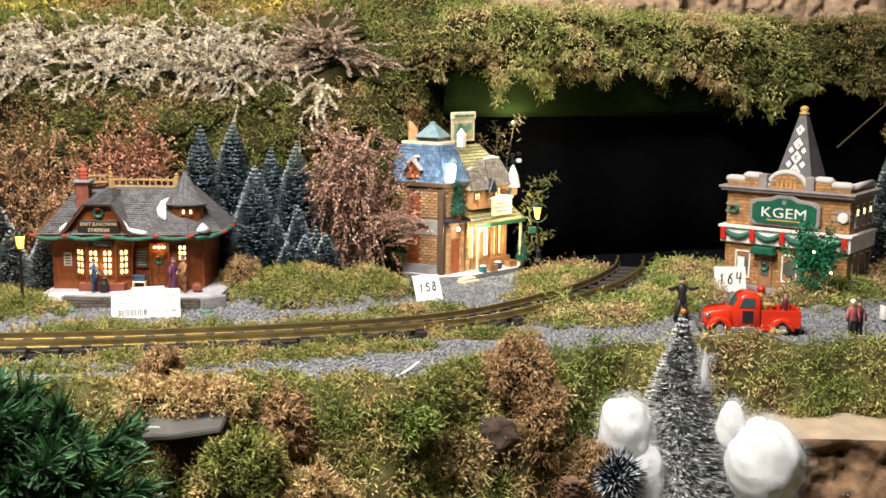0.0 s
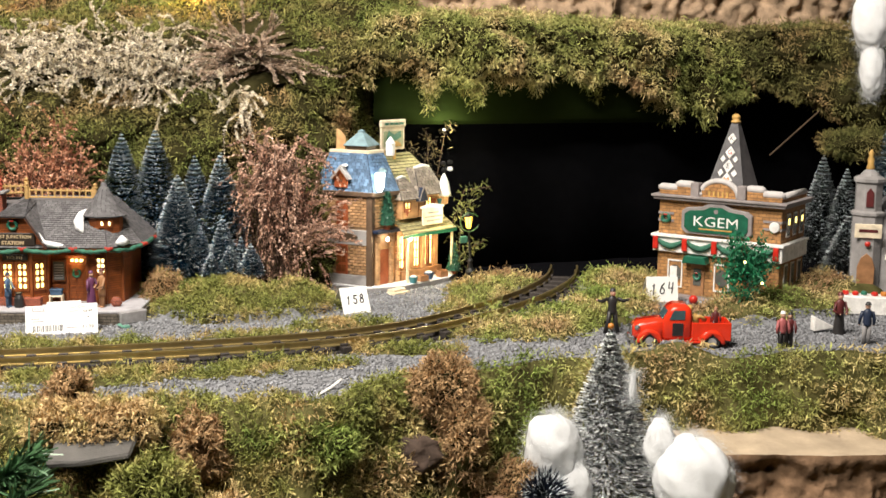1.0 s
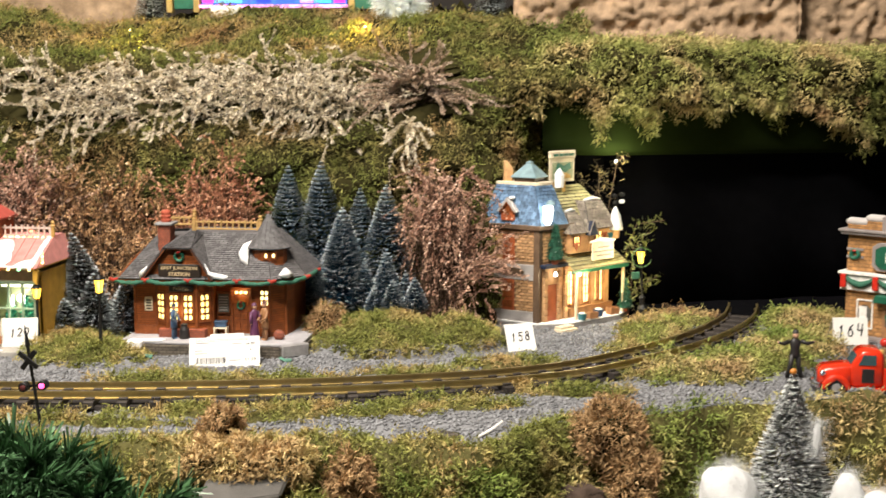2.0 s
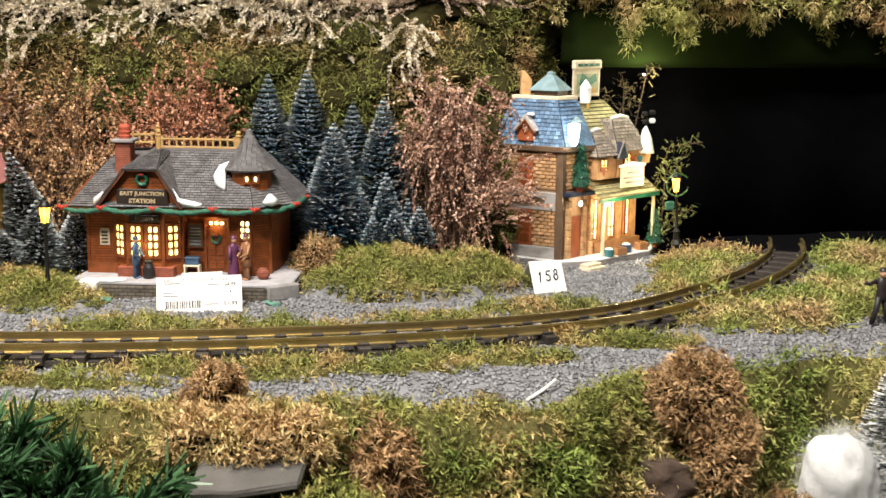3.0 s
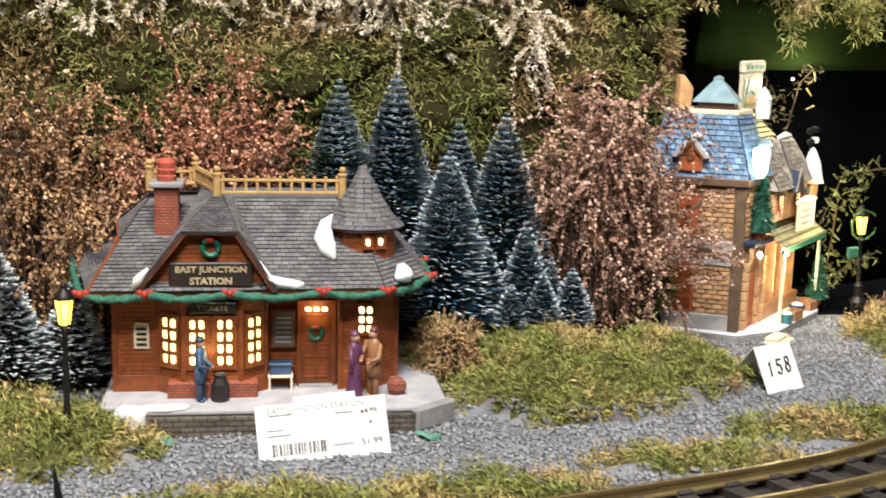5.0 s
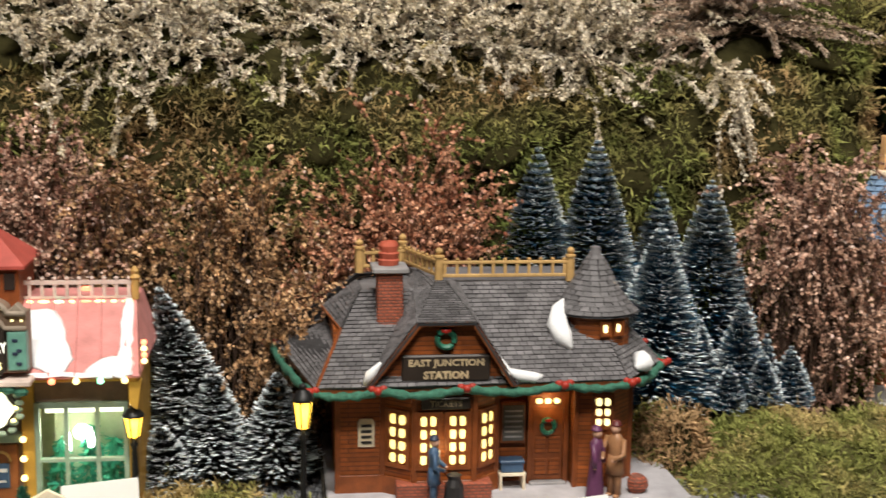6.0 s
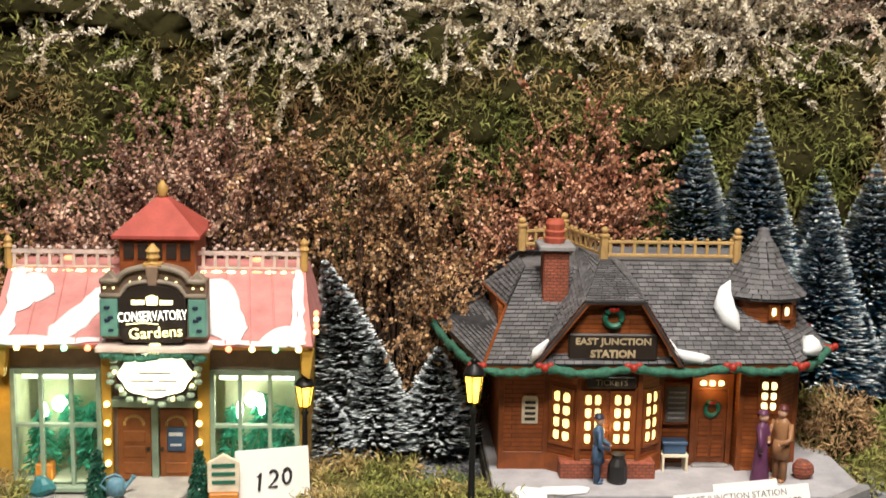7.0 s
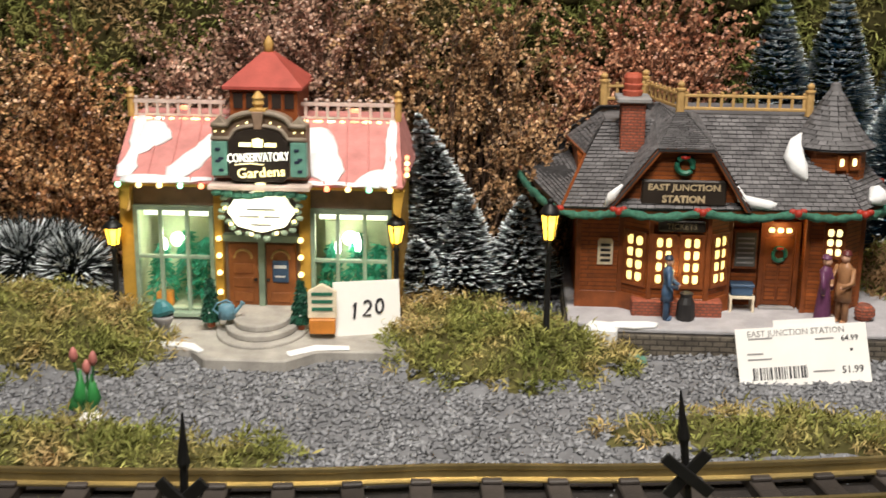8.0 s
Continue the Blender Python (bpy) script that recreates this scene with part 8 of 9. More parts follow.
# ---- foreground bank ----
M_needle = mat("pine_ribbon", (0.075, 0.165, 0.072), 0.38, var=0.3, scale=60, bump=0, island=0.6, spec=0.7)
M_slab = mat("grey_slab", (0.085, 0.080, 0.074), 0.8, var=0.3, scale=40, bump=0.5)
M_cotton = mat("cotton_wool", (0.70, 0.71, 0.72), 1.0, var=0.06, scale=60, fine=300, bump=0.2, island=0.1)
M_tinsel = mat("silver_bristle", (0.24, 0.25, 0.245), 0.5, 0.2, var=0.4, scale=90, bump=0, island=0.6)
M_glit = mat("glitter_frost", (0.72, 0.74, 0.74), 0.4, var=0.1, bump=0, island=0.4)
M_rock = mat("brown_rock", (0.12, 0.08, 0.052), 0.9, var=0.45, scale=35, fine=160, bump=1.0)
M_earth = mat("brown_earth", (0.21, 0.13, 0.078), 0.95, var=0.5, scale=45, fine=220, bump=1.0, spec=0.1)
M_sand = mat("sandy_top", (0.42, 0.33, 0.23), 0.9, var=0.2, scale=30, fine=200, bump=0.6)


def clump(name, label, c, r, count, material, length=0.012, core=None):
    """A lump of tangled moss on a soil core."""
    s = Shape().ball(c, *r, n=26, rings=18)
    me = s.mesh(name, smooth=True, jitter=0.012)
    for p in me.vertices:
        d = Vector(((p.co.x - c[0]) / r[0], (p.co.y - c[1]) / r[1], (p.co.z - c[2]) / r[2]))
        swell = 0.55 * float(fbm(np.array([d.x + 9 * c[0]]), np.array([d.z - 0.6 * d.y]), 1.3, 61)[0])
        p.co += Vector((d.x * r[0], d.y * r[1], d.z * r[2])) * swell
    ob = tag_mesh(name, me, core or M_soil)
    v = np.array([p.co[:] for p in me.vertices])
    q = np.array([f.vertices[:] for f in me.polygons if len(f.vertices) == 4])
    p, n = sample_on(v, q, count)
    n = unit((p - np.array(c)) / np.array(r) ** 2)
    sv, sf = sprigs(p + n * (rng.random((len(p), 1)) ** 1.6 * 0.012), n, length * 0.70, 0.00066, 0.2, 1.5)
    bulk("moss_cover", sv, sf, material, ob)
    return tagged(ob, label, "moss clump", "moss clumps")


clump("moss_clump", "tangled brown moss clump on the bank edge", (0.682, -0.408, 0.008), (0.031, 0.026, 0.027), 6500, M_tan_moss)
clump("moss_clump", "hanging brown moss clump on the bank", (0.708, -0.428, -0.036), (0.020, 0.018, 0.030), 4500, M_tan_moss)
clump("moss_clump", "small dark brown moss clump on the bank edge", (0.283, -0.550, 0.032), (0.020, 0.017, 0.018), 4000, M_tan_moss, 0.010)
clump("moss_clump", "olive and straw moss clump under the slab", (0.385, -0.640, -0.050), (0.044, 0.030, 0.034), 9000, M_moss_near)
clump("moss_clump", "straw-coloured moss cushion above the slab", (0.318, -0.594, 0.019), (0.062, 0.026, 0.012), 11000, M_straw_moss)
clump("moss_clump", "straw-brown moss ridge running down the bank", (0.424, -0.574, -0.014), (0.016, 0.016, 0.028), 5500, M_tan_moss)
clump("moss_clump", "straw-brown moss clump at the foot of the bank", (0.463, -0.628, -0.088), (0.030, 0.024, 0.034), 6000, M_straw_moss)
clump("moss_clump", "tan moss clump low on the bank", (0.770, -0.425, -0.120), (0.025, 0.022, 0.028), 5000, M_tan_moss)
clump("moss_clump", "olive moss cushion on the bank", (0.520, -0.545, -0.022), (0.060, 0.020, 0.028), 8000, M_moss_front)
clump("moss_clump", "brown moss cushion beside the station", (0.268, 0.060, 0.018), (0.020, 0.025, 0.034), 4500, M_tan_moss)
clump("moss_clump", "dry brown moss hanging beside the chapel", (1.470, 0.40, 0.244), (0.058, 0.04, 0.016), 6000, M_moss_over_shaded)
tagged(part("stone_slab", Shape().slab([(-0.043, -0.038), (-0.010, -0.045), (0.038, -0.036), (0.044, 0.030), (0.013, 0.050), (-0.040, 0.040)], -0.0035, 0.0035, pose(0.326, -0.618, 0.0055, 10, -3, 5)), M_slab, bevel=0.002, jitter=0.003), "flat grey stone slab jutting from the mossy bank", "stone")
# dark lump added in place of a shaded hole in the bank
tagged(part("dark_stone", Shape().ball((0.655, -0.438, -0.066), 0.030, 0.020, 0.020, 22, 14), mat("hollow_shade_brown", (0.055, 0.036, 0.026), 0.9, var=0.5, scale=40, fine=200, bump=1.0), smooth=True, jitter=0.010), "dark brown lump standing in for the shaded hollow under the moss clump", "stone")
tagged(part("flat_stone", Shape().ball((0.500, -0.386, -0.010), 0.018, 0.012, 0.006, 12, 9), M_kerb, jitter=0.002), "flat grey stone lying in the gravel", "stone")
# sandy ledge on the right
rock = thing("rock_ledge", pose(0, 0, 0), "broken brown rock ledge with a sandy top", "rock")
rx, rz = np.linspace(0.985, 1.62, 170), np.linspace(0, 1, 54)
RX, RZ = np.meshgrid(rx, rz, indexing="ij")
fx, fz = RX.ravel(), -0.078 - 0.22 * RZ.ravel()
fy = -0.400 + 0.008 * fbm(fx, 0 * fz, 16, 51) + (0.016 * fbm(fx, fz, 22, 54) + 0.010 * fbm(fx, fz, 90, 52)) * np.minimum(1, 9 * RZ.ravel()) + 0.014 * step(0.02, 0.12, RZ.ravel()) - 0.05 * RZ.ravel()
smooth_all(bulk("face", np.stack([fx, fy, fz], 1), grid_faces(170, 54)[:, ::-1], M_earth, rock, "pitted brown rock face"))
ty = np.linspace(0, 1, 14)
TX, TY = np.meshgrid(rx, ty, indexing="ij")
tz = -0.078 + 0.004 * fbm(TX.ravel(), TY.ravel() * 0.1, 20, 53) * np.minimum(1, 4 * TY.ravel())
edge = (-0.400 + 0.008 * fbm(RX, 0 * RX, 16, 51))[:, :1]
smooth_all(bulk("sandy_top", np.stack([TX.ravel(), (edge + (-0.27 - edge) * TY).ravel(), tz], 1), grid_faces(170, 14), M_sand, rock, "pale sandy top"))
part("end", Shape().box(0.985, 1.62, -0.34, -0.27, -0.30, -0.09), M_rock, rock)

# flocked foreground fir with cotton snow
fir = brush_tree(0.270, 0.062, 900, True, 0.62, 0.0, "large grey bottle-brush fir glittering with frost", True, 0.86)
put(fir, 0.890, -0.365, -0.200)
for ob in fir.children:
    if ob.name.startswith("crown"):
        ob.data.materials[0] = M_tinsel
    if ob.name.startswith("frosting"):
        ob.data.materials[0] = M_glit
g = np.random.default_rng(5)
n = 1500
u = g.random(n) ** 0.8
a = g.uniform(np.pi, 2 * np.pi, n)
r = 0.076 * (1 - u) ** 0.84 * g.uniform(0.7, 1.0, n)
pp = np.stack([r * np.cos(a), r * np.sin(a), 0.27 * (0.06 + 0.93 * u) + 0.3 * r], 1)
v, f = scattered(TETRA, TETRA_F, pp, g.uniform(0.0010, 0.0026, (n, 1)) * np.ones((1, 3)))
bulk("glitter", v, f, M_glit, fir, "white glitter flakes")
part("tip_light", Shape().ball((0, 0, 0.273), 0.004, n=8, rings=5), M_orange, fir, "tiny orange bead at the tip")


def cotton(x, y, z, rx, ry, rz, label, dense=1.0):
    ob = thing("cotton_tuft", pose(x, y, z), label, "cotton tuft", "cotton tufts")
    a, b = np.meshgrid(np.linspace(0, 2 * np.pi, 49), np.linspace(0.02, np.pi - 0.02, 30), indexing="ij")
    q = np.stack([np.cos(a) * np.sin(b), np.sin(a) * np.sin(b), np.cos(b)], -1).reshape(-1, 3)
    sd = 100 * x
    w = fbm(q[:, 0] + q[:, 1] * 0.7 + sd, q[:, 2] - q[:, 1] * 0.6, 1.3, 5) * 0.26 + fbm(q[:, 0] + q[:, 1] * 0.7 + sd, q[:, 2] - q[:, 1] * 0.6, 4, 6) * 0.07
    q = q * (0.9 + w)[:, None] * np.array([rx, ry, rz])
    smooth_all(bulk("tuft", q, grid_faces(49, 30), M_cotton, ob))
    k = int(3800 * dense)
    p = q[rng.integers(0, len(q), k)] * rng.uniform(0.92, 1.12, (k, 1))
    d = unit(p)
    pts = arcs(p, unit(np.cross(d, rng.normal(size=(k, 3))) + 0.28 * d), rng.uniform(0.006, 0.015, k), 0.0, 4, 0.9)
    v, f = ribbons(pts, 0.00008)
    bulk("fibre", v, f, M_cotton, ob)
    return ob


cotton(0.982, -0.435, -0.100, 0.052, 0.040, 0.056, "round white cotton-wool tuft beside the fir")
cotton(0.946, -0.418, -0.062, 0.020, 0.016, 0.036, "white cotton-wool tuft on the fir", 0.5)
cotton(0.818, -0.412, -0.070, 0.038, 0.026, 0.052, "white cotton-wool tuft beside the fir")
cotton(0.842, -0.425, -0.118, 0.024, 0.016, 0.040, "white cotton-wool tuft low on the fir", 0.45)
cotton(0.914, -0.393, 0.004, 0.005, 0.005, 0.020, "small white cotton-wool wisp on the fir", 0.3)
cotton(0.870, -0.445, -0.165, 0.028, 0.016, 0.020, "white cotton-wool wisp at the foot of the fir", 0.5)
veil = thing("cotton_veil", pose(0.890, -0.365, -0.200), "thin veil of cotton-wool fibres teased over the fir", "cotton tuft", "cotton tufts")
k = 3000
u, a = rng.random(k) ** 1.1, rng.uniform(0.85 * np.pi, 1.75 * np.pi, k)
rr = 0.084 * (1 - u) ** 0.84
p = np.stack([rr * np.cos(a) - 0.006, rr * np.sin(a) - 0.004, 0.25 * (0.04 + 0.80 * u)], 1)
pts = arcs(p, unit(np.stack([-np.sin(a), np.cos(a), 0.6 * rng.normal(size=k)], 1) + 0.4 * rng.normal(size=(k, 3))), rng.uniform(0.012, 0.030, k), 0.1, 5, 0.9)
v, f = ribbons(pts, 0.00016)
bulk("fibre", v, f, M_cotton, veil)
seeds = arcs(np.array([1.035, -0.425, -0.235]) + rng.normal(size=(46, 3)) * np.array([0.030, 0.008, 0.012]), unit(np.array([0.0, -0.25, 1.0]) + 0.35 * rng.normal(size=(46, 3))), rng.uniform(0.06, 0.12, 46), 0.15, 8, 0.25)
shrub("seed_spray", "pale tan dried seed heads before the rock ledge", "dried flowers", seeds, 30, 0.0036, 0.0022, mat("pale_seed", (0.50, 0.36, 0.20), 0.7, var=0.4, scale=60, bump=0, island=0.5), M_stem, 0.25)
cone = thing("pine_cone", pose(0.748, -0.470, -0.128), "open brown pine cone on the bank", "pine cone")
part("core", Shape().ball((0, 0, 0), 0.016, 0.016, 0.020, 10, 7), M_rock, cone)
M_scale = mat("cone_scale", (0.16, 0.085, 0.05), 0.7, each=0.3)
sm = Shape().add([(-0.004, 0, 0), (0.004, 0, 0), (0.0055, -0.008, 0.001), (-0.0055, -0.008, 0.001), (-0.004, 0, -0.0015), (0.004, 0, -0.0015), (0.004, -0.007, -0.001), (-0.004, -0.007, -0.001)],
                 [(0, 1, 2, 3), (7, 6, 5, 4), (3, 2, 6, 7), (0, 3, 7, 4), (1, 5, 6, 2)]).mesh("scale")
sm.materials.append(M_scale)
for k in range(56):
    z = -0.017 + 0.034 * k / 56
    ob = new("scale", sm)
    ob.parent = cone
    rr = 0.016 * math.sqrt(max(0.05, 1 - (z / 0.021) ** 2))
    ob.matrix_basis = pose(0, 0, z, 0, 0, 137.5 * k) @ pose(0, -rr * 0.7, 0, -18, 0, 0)
nb = thing("tinsel_bush", pose(0.803, -0.445, -0.115), "dark navy tinsel bush with pale tips under the cotton", "bush")
d = unit(rng.normal(size=(2400, 3)) + np.array([0, -0.3, 0.1]))
sv, sf = strands(d * 0.006, d, 0.024, 0.0006, spread=0.25, lift=1.0, droop=0.05)
bulk("needle_ball", sv, sf, mat("navy_tinsel", (0.012, 0.018, 0.035), 0.4, var=0.3, bump=0, island=0.5), nb)
sv, sf = strands(d[::4] * 0.026, d[::4], 0.006, 0.0006, spread=0.25, lift=1.0, droop=0.05)
bulk("frosting", sv, sf, M_frost, nb)
# artificial pine garland
pine = thing("pine_garland", pose(0, 0, 0), "dark green artificial pine garland in front of the bank", "garland")
stems = [[(0.04, -0.72, 0.000), (0.07, -0.715, 0.010), (0.11, -0.70, 0.018), (0.17, -0.68, 0.004)], [(0.06, -0.715, -0.035), (0.14, -0.70, -0.010), (0.20, -0.69, -0.008), (0.25, -0.68, -0.025)],
         [(0.04, -0.72, -0.060), (0.11, -0.71, -0.055), (0.19, -0.70, -0.055), (0.27, -0.69, -0.065)], [(0.0, -0.725, -0.120), (0.10, -0.72, -0.100), (0.18, -0.71, -0.095), (0.28, -0.70, -0.105)],
         [(0.05, -0.715, 0.020), (0.08, -0.71, 0.024), (0.11, -0.70, 0.020), (0.16, -0.69, -0.002)], [(0.05, -0.735, -0.035), (0.08, -0.73, -0.025), (0.16, -0.72, -0.025), (0.23, -0.71, -0.040)],
         [(0.02, -0.74, -0.095), (0.10, -0.735, -0.080), (0.18, -0.725, -0.080), (0.26, -0.715, -0.090)]]
needles_p, needles_d = [], []
for stem in stems:
    part("stem", Shape().tube(stem, 0.002, 6), M_wire, pine)
    q = np.array(stem)
    for k in range(25):
        u = (k + rng.random()) / 25 * 2.999
        root = q[int(u)] * (1 - u % 1) + q[int(u) + 1] * (u % 1)
        out = unit(np.array([[rng.normal() * 0.5 + 0.35, -0.45 + 0.35 * rng.normal(), 0.70 + 0.35 * rng.normal()]]))[0]
        length = rng.uniform(0.035, 0.068)
        w = rng.random((230, 1))
        needles_p.append(root + out * length * w)
        needles_d.append(unit(out + 0.30 * rng.normal(size=(230, 3))))
p, d = np.concatenate(needles_p), np.concatenate(needles_d)
sv, sf = strands(p, d, 0.026, 0.0015, spread=0.22, lift=1.0, droop=0.45)
bulk("needle_spray", sv, sf, M_needle, pine)
tagged(part("white_stick", Shape().tube([(0.534, -0.386, -0.010), (0.544, -0.374, -0.007), (0.553, -0.365, -0.003), (0.562, -0.355, 0.002)], 0.0016, 6), M_white), "short white stick lying on the gravel", "stick")

# ---- cards, truck, figures and signals ----


def arc_pts(cx, cz, rx, rz, a0, a1, n=10):
    return [(cx + rx * math.cos(radians(a0 + (a1 - a0) * i / n)), cz + rz * math.sin(radians(a0 + (a1 - a0) * i / n))) for i in range(n + 1)]


# pen strokes of handwritten digits in a box of one by one about the origin
PEN = {"1": [[(-0.2, 0.25), (0.05, 0.5), (0.0, -0.5)]], "0": [arc_pts(0, 0, 0.45, 0.42, 100, 465, 16)], "2": [arc_pts(0, 0.2, 0.42, 0.28, 160, -40) + [(-0.4, -0.45), (0.5, -0.42)]],
       "4": [[(-0.35, 0.5), (-0.4, -0.05), (0.45, 0.0)], [(0.3, 0.5), (0.2, -0.5)]], "5": [[(0.45, 0.48), (-0.25, 0.45), (-0.3, 0.08)] + arc_pts(0, -0.18, 0.4, 0.3, 120, -150)],
       "6": [[(0.3, 0.5), (-0.2, 0.15)] + arc_pts(0.02, -0.2, 0.36, 0.28, 150, 500)], "8": [arc_pts(0, 0.26, 0.3, 0.23, -90, 270, 14) + arc_pts(0, -0.24, 0.38, 0.26, 90, -270, 14)[1:]]}


def tent_card(x, y, z, w, h, turn, body, label, back=0.030, tilt=14, size=0.5, roll=0.0):
    card = thing("number_card", pose(x, y, z, 0, roll, turn), label, "card", "folded number cards")
    t = math.tan(radians(tilt)) * h
    part("front_leaf", Shape().add([(-w / 2, 0, 0), (w / 2, 0, 0), (w / 2, t, h), (-w / 2, t, h), (-w / 2, 0.0006, 0), (w / 2, 0.0006, 0), (w / 2, t + 0.0006, h), (-w / 2, t + 0.0006, h)],
                                   [(0, 1, 2, 3), (7, 6, 5, 4), (3, 2, 6, 7), (0, 4, 5, 1), (0, 3, 7, 4), (1, 5, 6, 2)]), M_paper, card)
    part("back_leaf", Shape().add([(-w / 2, t, h), (w / 2, t, h), (w / 2, t + back, 0), (-w / 2, t + back, 0), (-w / 2, t + 0.0006, h + 0.0002), (w / 2, t + 0.0006, h + 0.0002), (w / 2, t + back + 0.0006, 0), (-w / 2, t + back + 0.0006, 0)],
                                  [(0, 3, 2, 1), (4, 5, 6, 7), (0, 4, 7, 3), (1, 2, 6, 5), (0, 1, 5, 4), (3, 7, 6, 2)]), M_paper, card)
    for k, digit in enumerate(body):
        dm_ = pose(0, t * 0.52 - 0.0004, h * 0.54, -tilt, 0, 0) @ pose((k - (len(body) - 1) / 2) * h * size * 0.62, 0, h * 0.03 * ((k * 7) % 3 - 1), 0, 6, 0)
        sx, sz = h * size * 0.40, h * size * 0.78
        for stroke in PEN[digit]:
            part("handwritten_digit", Shape().tube([dm_ @ Vector((x_ * sx, 0, z_ * sz)) for x_, z_ in stroke], h * 0.024, 5), M_ink, card, "digit written in black marker")
    return card


tent_card(0.5690, 0.034, 0.001, 0.045, 0.037, 24, "158", "folded white card numbered 158 before the brick house", 0.030, tilt=30, size=0.48)
tent_card(1.0585, 0.122, 0.004, 0.052, 0.040, 4, "164", "folded white card numbered 164 before the radio station", size=0.58)
tent_card(-0.1705, -0.045, 0.0025, 0.052, 0.044, 15, "120", "folded white card numbered 120 before the garden shop", 0.028, size=0.36)
tag = thing("price_tag", pose(0.155, -0.0985, -0.0045, 0, -2, 9.5), "white printed price label leaning on the station kerb", "price tag")
tm = pose(0, 0, 0, -24, 0, 0)
part("label_sheet", Shape().box(-0.0495, 0.0495, 0, 0.0006, 0, 0.0440, tm), M_paper, tag)
part("second_sheet", Shape().box(-0.020, 0.027, 0.0008, 0.0014, 0.030, 0.0490, tm), M_paper, tag)
text("EAST JUNCTION STATION", 0.0062, tm @ pose(-0.004, -0.0002, 0.0395), M_grey, tag)
text("64.99", 0.0060, tm @ pose(0.036, -0.0002, 0.0330), M_ink, tag)
text("51.99", 0.0075, tm @ pose(0.036, -0.0002, 0.0100), M_ink, tag)
g = np.random.default_rng(3)
x = -0.039
while x < 0.002:
    w = g.choice([0.0005, 0.0009, 0.0014])
    part("barcode_bar", Shape().box(x, x + w, -0.0003, 0, 0.006, 0.015, tm), M_ink, tag)
    x += w + g.choice([0.0006, 0.0010, 0.0015])
for z, x0, x1 in ((0.0355, -0.040, -0.022), (0.0245, -0.042, -0.030), (0.0205, -0.042, -0.024), (0.0095, 0.006, 0.022), (0.033, 0.010, 0.024)):
    part("print_bar", Shape().box(x0, x1, -0.0003, 0, z, z + 0.0012, tm), M_grey, tag)
part("dot", Shape().box(0.0355, 0.0375, -0.0003, 0, 0.0235, 0.0255, tm), M_ink, tag)

# red pickup
M_truck = mat("truck_red", (0.62, 0.035, 0.012), 0.22, var=0.12, scale=60, bump=0.02, coat=0.5)
M_tyre = mat("tyre", (0.02, 0.02, 0.02), 0.7)
M_chrome = mat("chrome", (0.55, 0.55, 0.55), 0.2, 0.9, var=0.1, bump=0)
M_truck_glass = mat("truck_glass", (0.05, 0.09, 0.10), 0.1, var=0.2, bump=0)
truck = thing("pickup_truck", pose(1.022, -0.158, 0.0, 0, 0, -3), "shiny red toy pickup truck on the gravel", "truck")
part("hood", Shape().prism([(-0.066, 0.012), (-0.024, 0.012), (-0.022, 0.040), (-0.036, 0.0385), (-0.058, 0.035), (-0.066, 0.029)], -0.019, 0.019), M_truck, truck, bevel=0.004, smooth=True)
part("cab", Shape().prism([(-0.026, 0.012), (0.014, 0.012), (0.014, 0.052), (0.009, 0.0595), (-0.012, 0.0595), (-0.019, 0.052), (-0.026, 0.040)], -0.021, 0.021), M_truck, truck, bevel=0.003, smooth=True)
for x0, x1, y0, y1 in ((0.014, 0.068, -0.022, -0.020), (0.014, 0.068, 0.020, 0.022), (0.066, 0.068, -0.020, 0.020), (0.014, 0.016, -0.020, 0.020)):
    part("bed_side", Shape().box(x0, x1, y0, y1, 0.012, 0.037), M_truck, truck, bevel=0.0006)
part("bed_floor", Shape().box(0.016, 0.066, -0.020, 0.020, 0.012, 0.016), M_truck, truck)
part("running_board", Shape().box(-0.040, 0.045, -0.0245, 0.0245, 0.0085, 0.0115), M_truck, truck, bevel=0.0006)
for x in (-0.044, 0.042):
    for y in (-0.0205, 0.0205):
        s = 1 if y > 0 else -1
        arch = [(x + 0.0175 * math.cos(a), 0.0105 + 0.0165 * math.sin(a)) for a in np.linspace(-0.15, math.pi + 0.15, 13)] + [(x - 0.0125, 0.008), (x - 0.011, 0.012), (x, 0.0215), (x + 0.011, 0.012), (x + 0.0125, 0.008)]
        part("fender", Shape().prism(arch, y - 0.0065, y + 0.0065), M_truck, truck, bevel=0.0012, smooth=True)
        wh = part("wheel", Shape().prism([(x + 0.0108 * math.cos(a), 0.0108 + 0.0108 * math.sin(a)) for a in np.linspace(0, 2 * math.pi, 21)[:-1]], y - 0.0045, y + 0.0045), M_tyre, truck, "black tyre", bevel=0.001)
        part("rim", Shape().prism([(x + 0.0058 * math.cos(a), 0.0108 + 0.0058 * math.sin(a)) for a in np.linspace(0, 2 * math.pi, 15)[:-1]], y + s * 0.0045 - 0.0006, y + s * 0.0045 + 0.0006), M_grey, wh, "grey hub cap")
part("side_window", Shape().prism([(-0.0175, 0.0405), (0.004, 0.0405), (0.004, 0.0535), (-0.0115, 0.0535)], -0.0217, -0.0205), M_truck_glass, truck, "dark door window")
part("door_figure", Shape().box(-0.013, 0.002, -0.0225, -0.0215, 0.018, 0.036), M_char, truck, "dark painted patch on the door", bevel=0.002)
part("windscreen", Shape().add([(-0.0262, -0.017, 0.0405), (-0.0262, 0.017, 0.0405), (-0.0192, 0.016, 0.0525), (-0.0192, -0.016, 0.0525)], [(0, 3, 2, 1)]), M_truck_glass, truck)
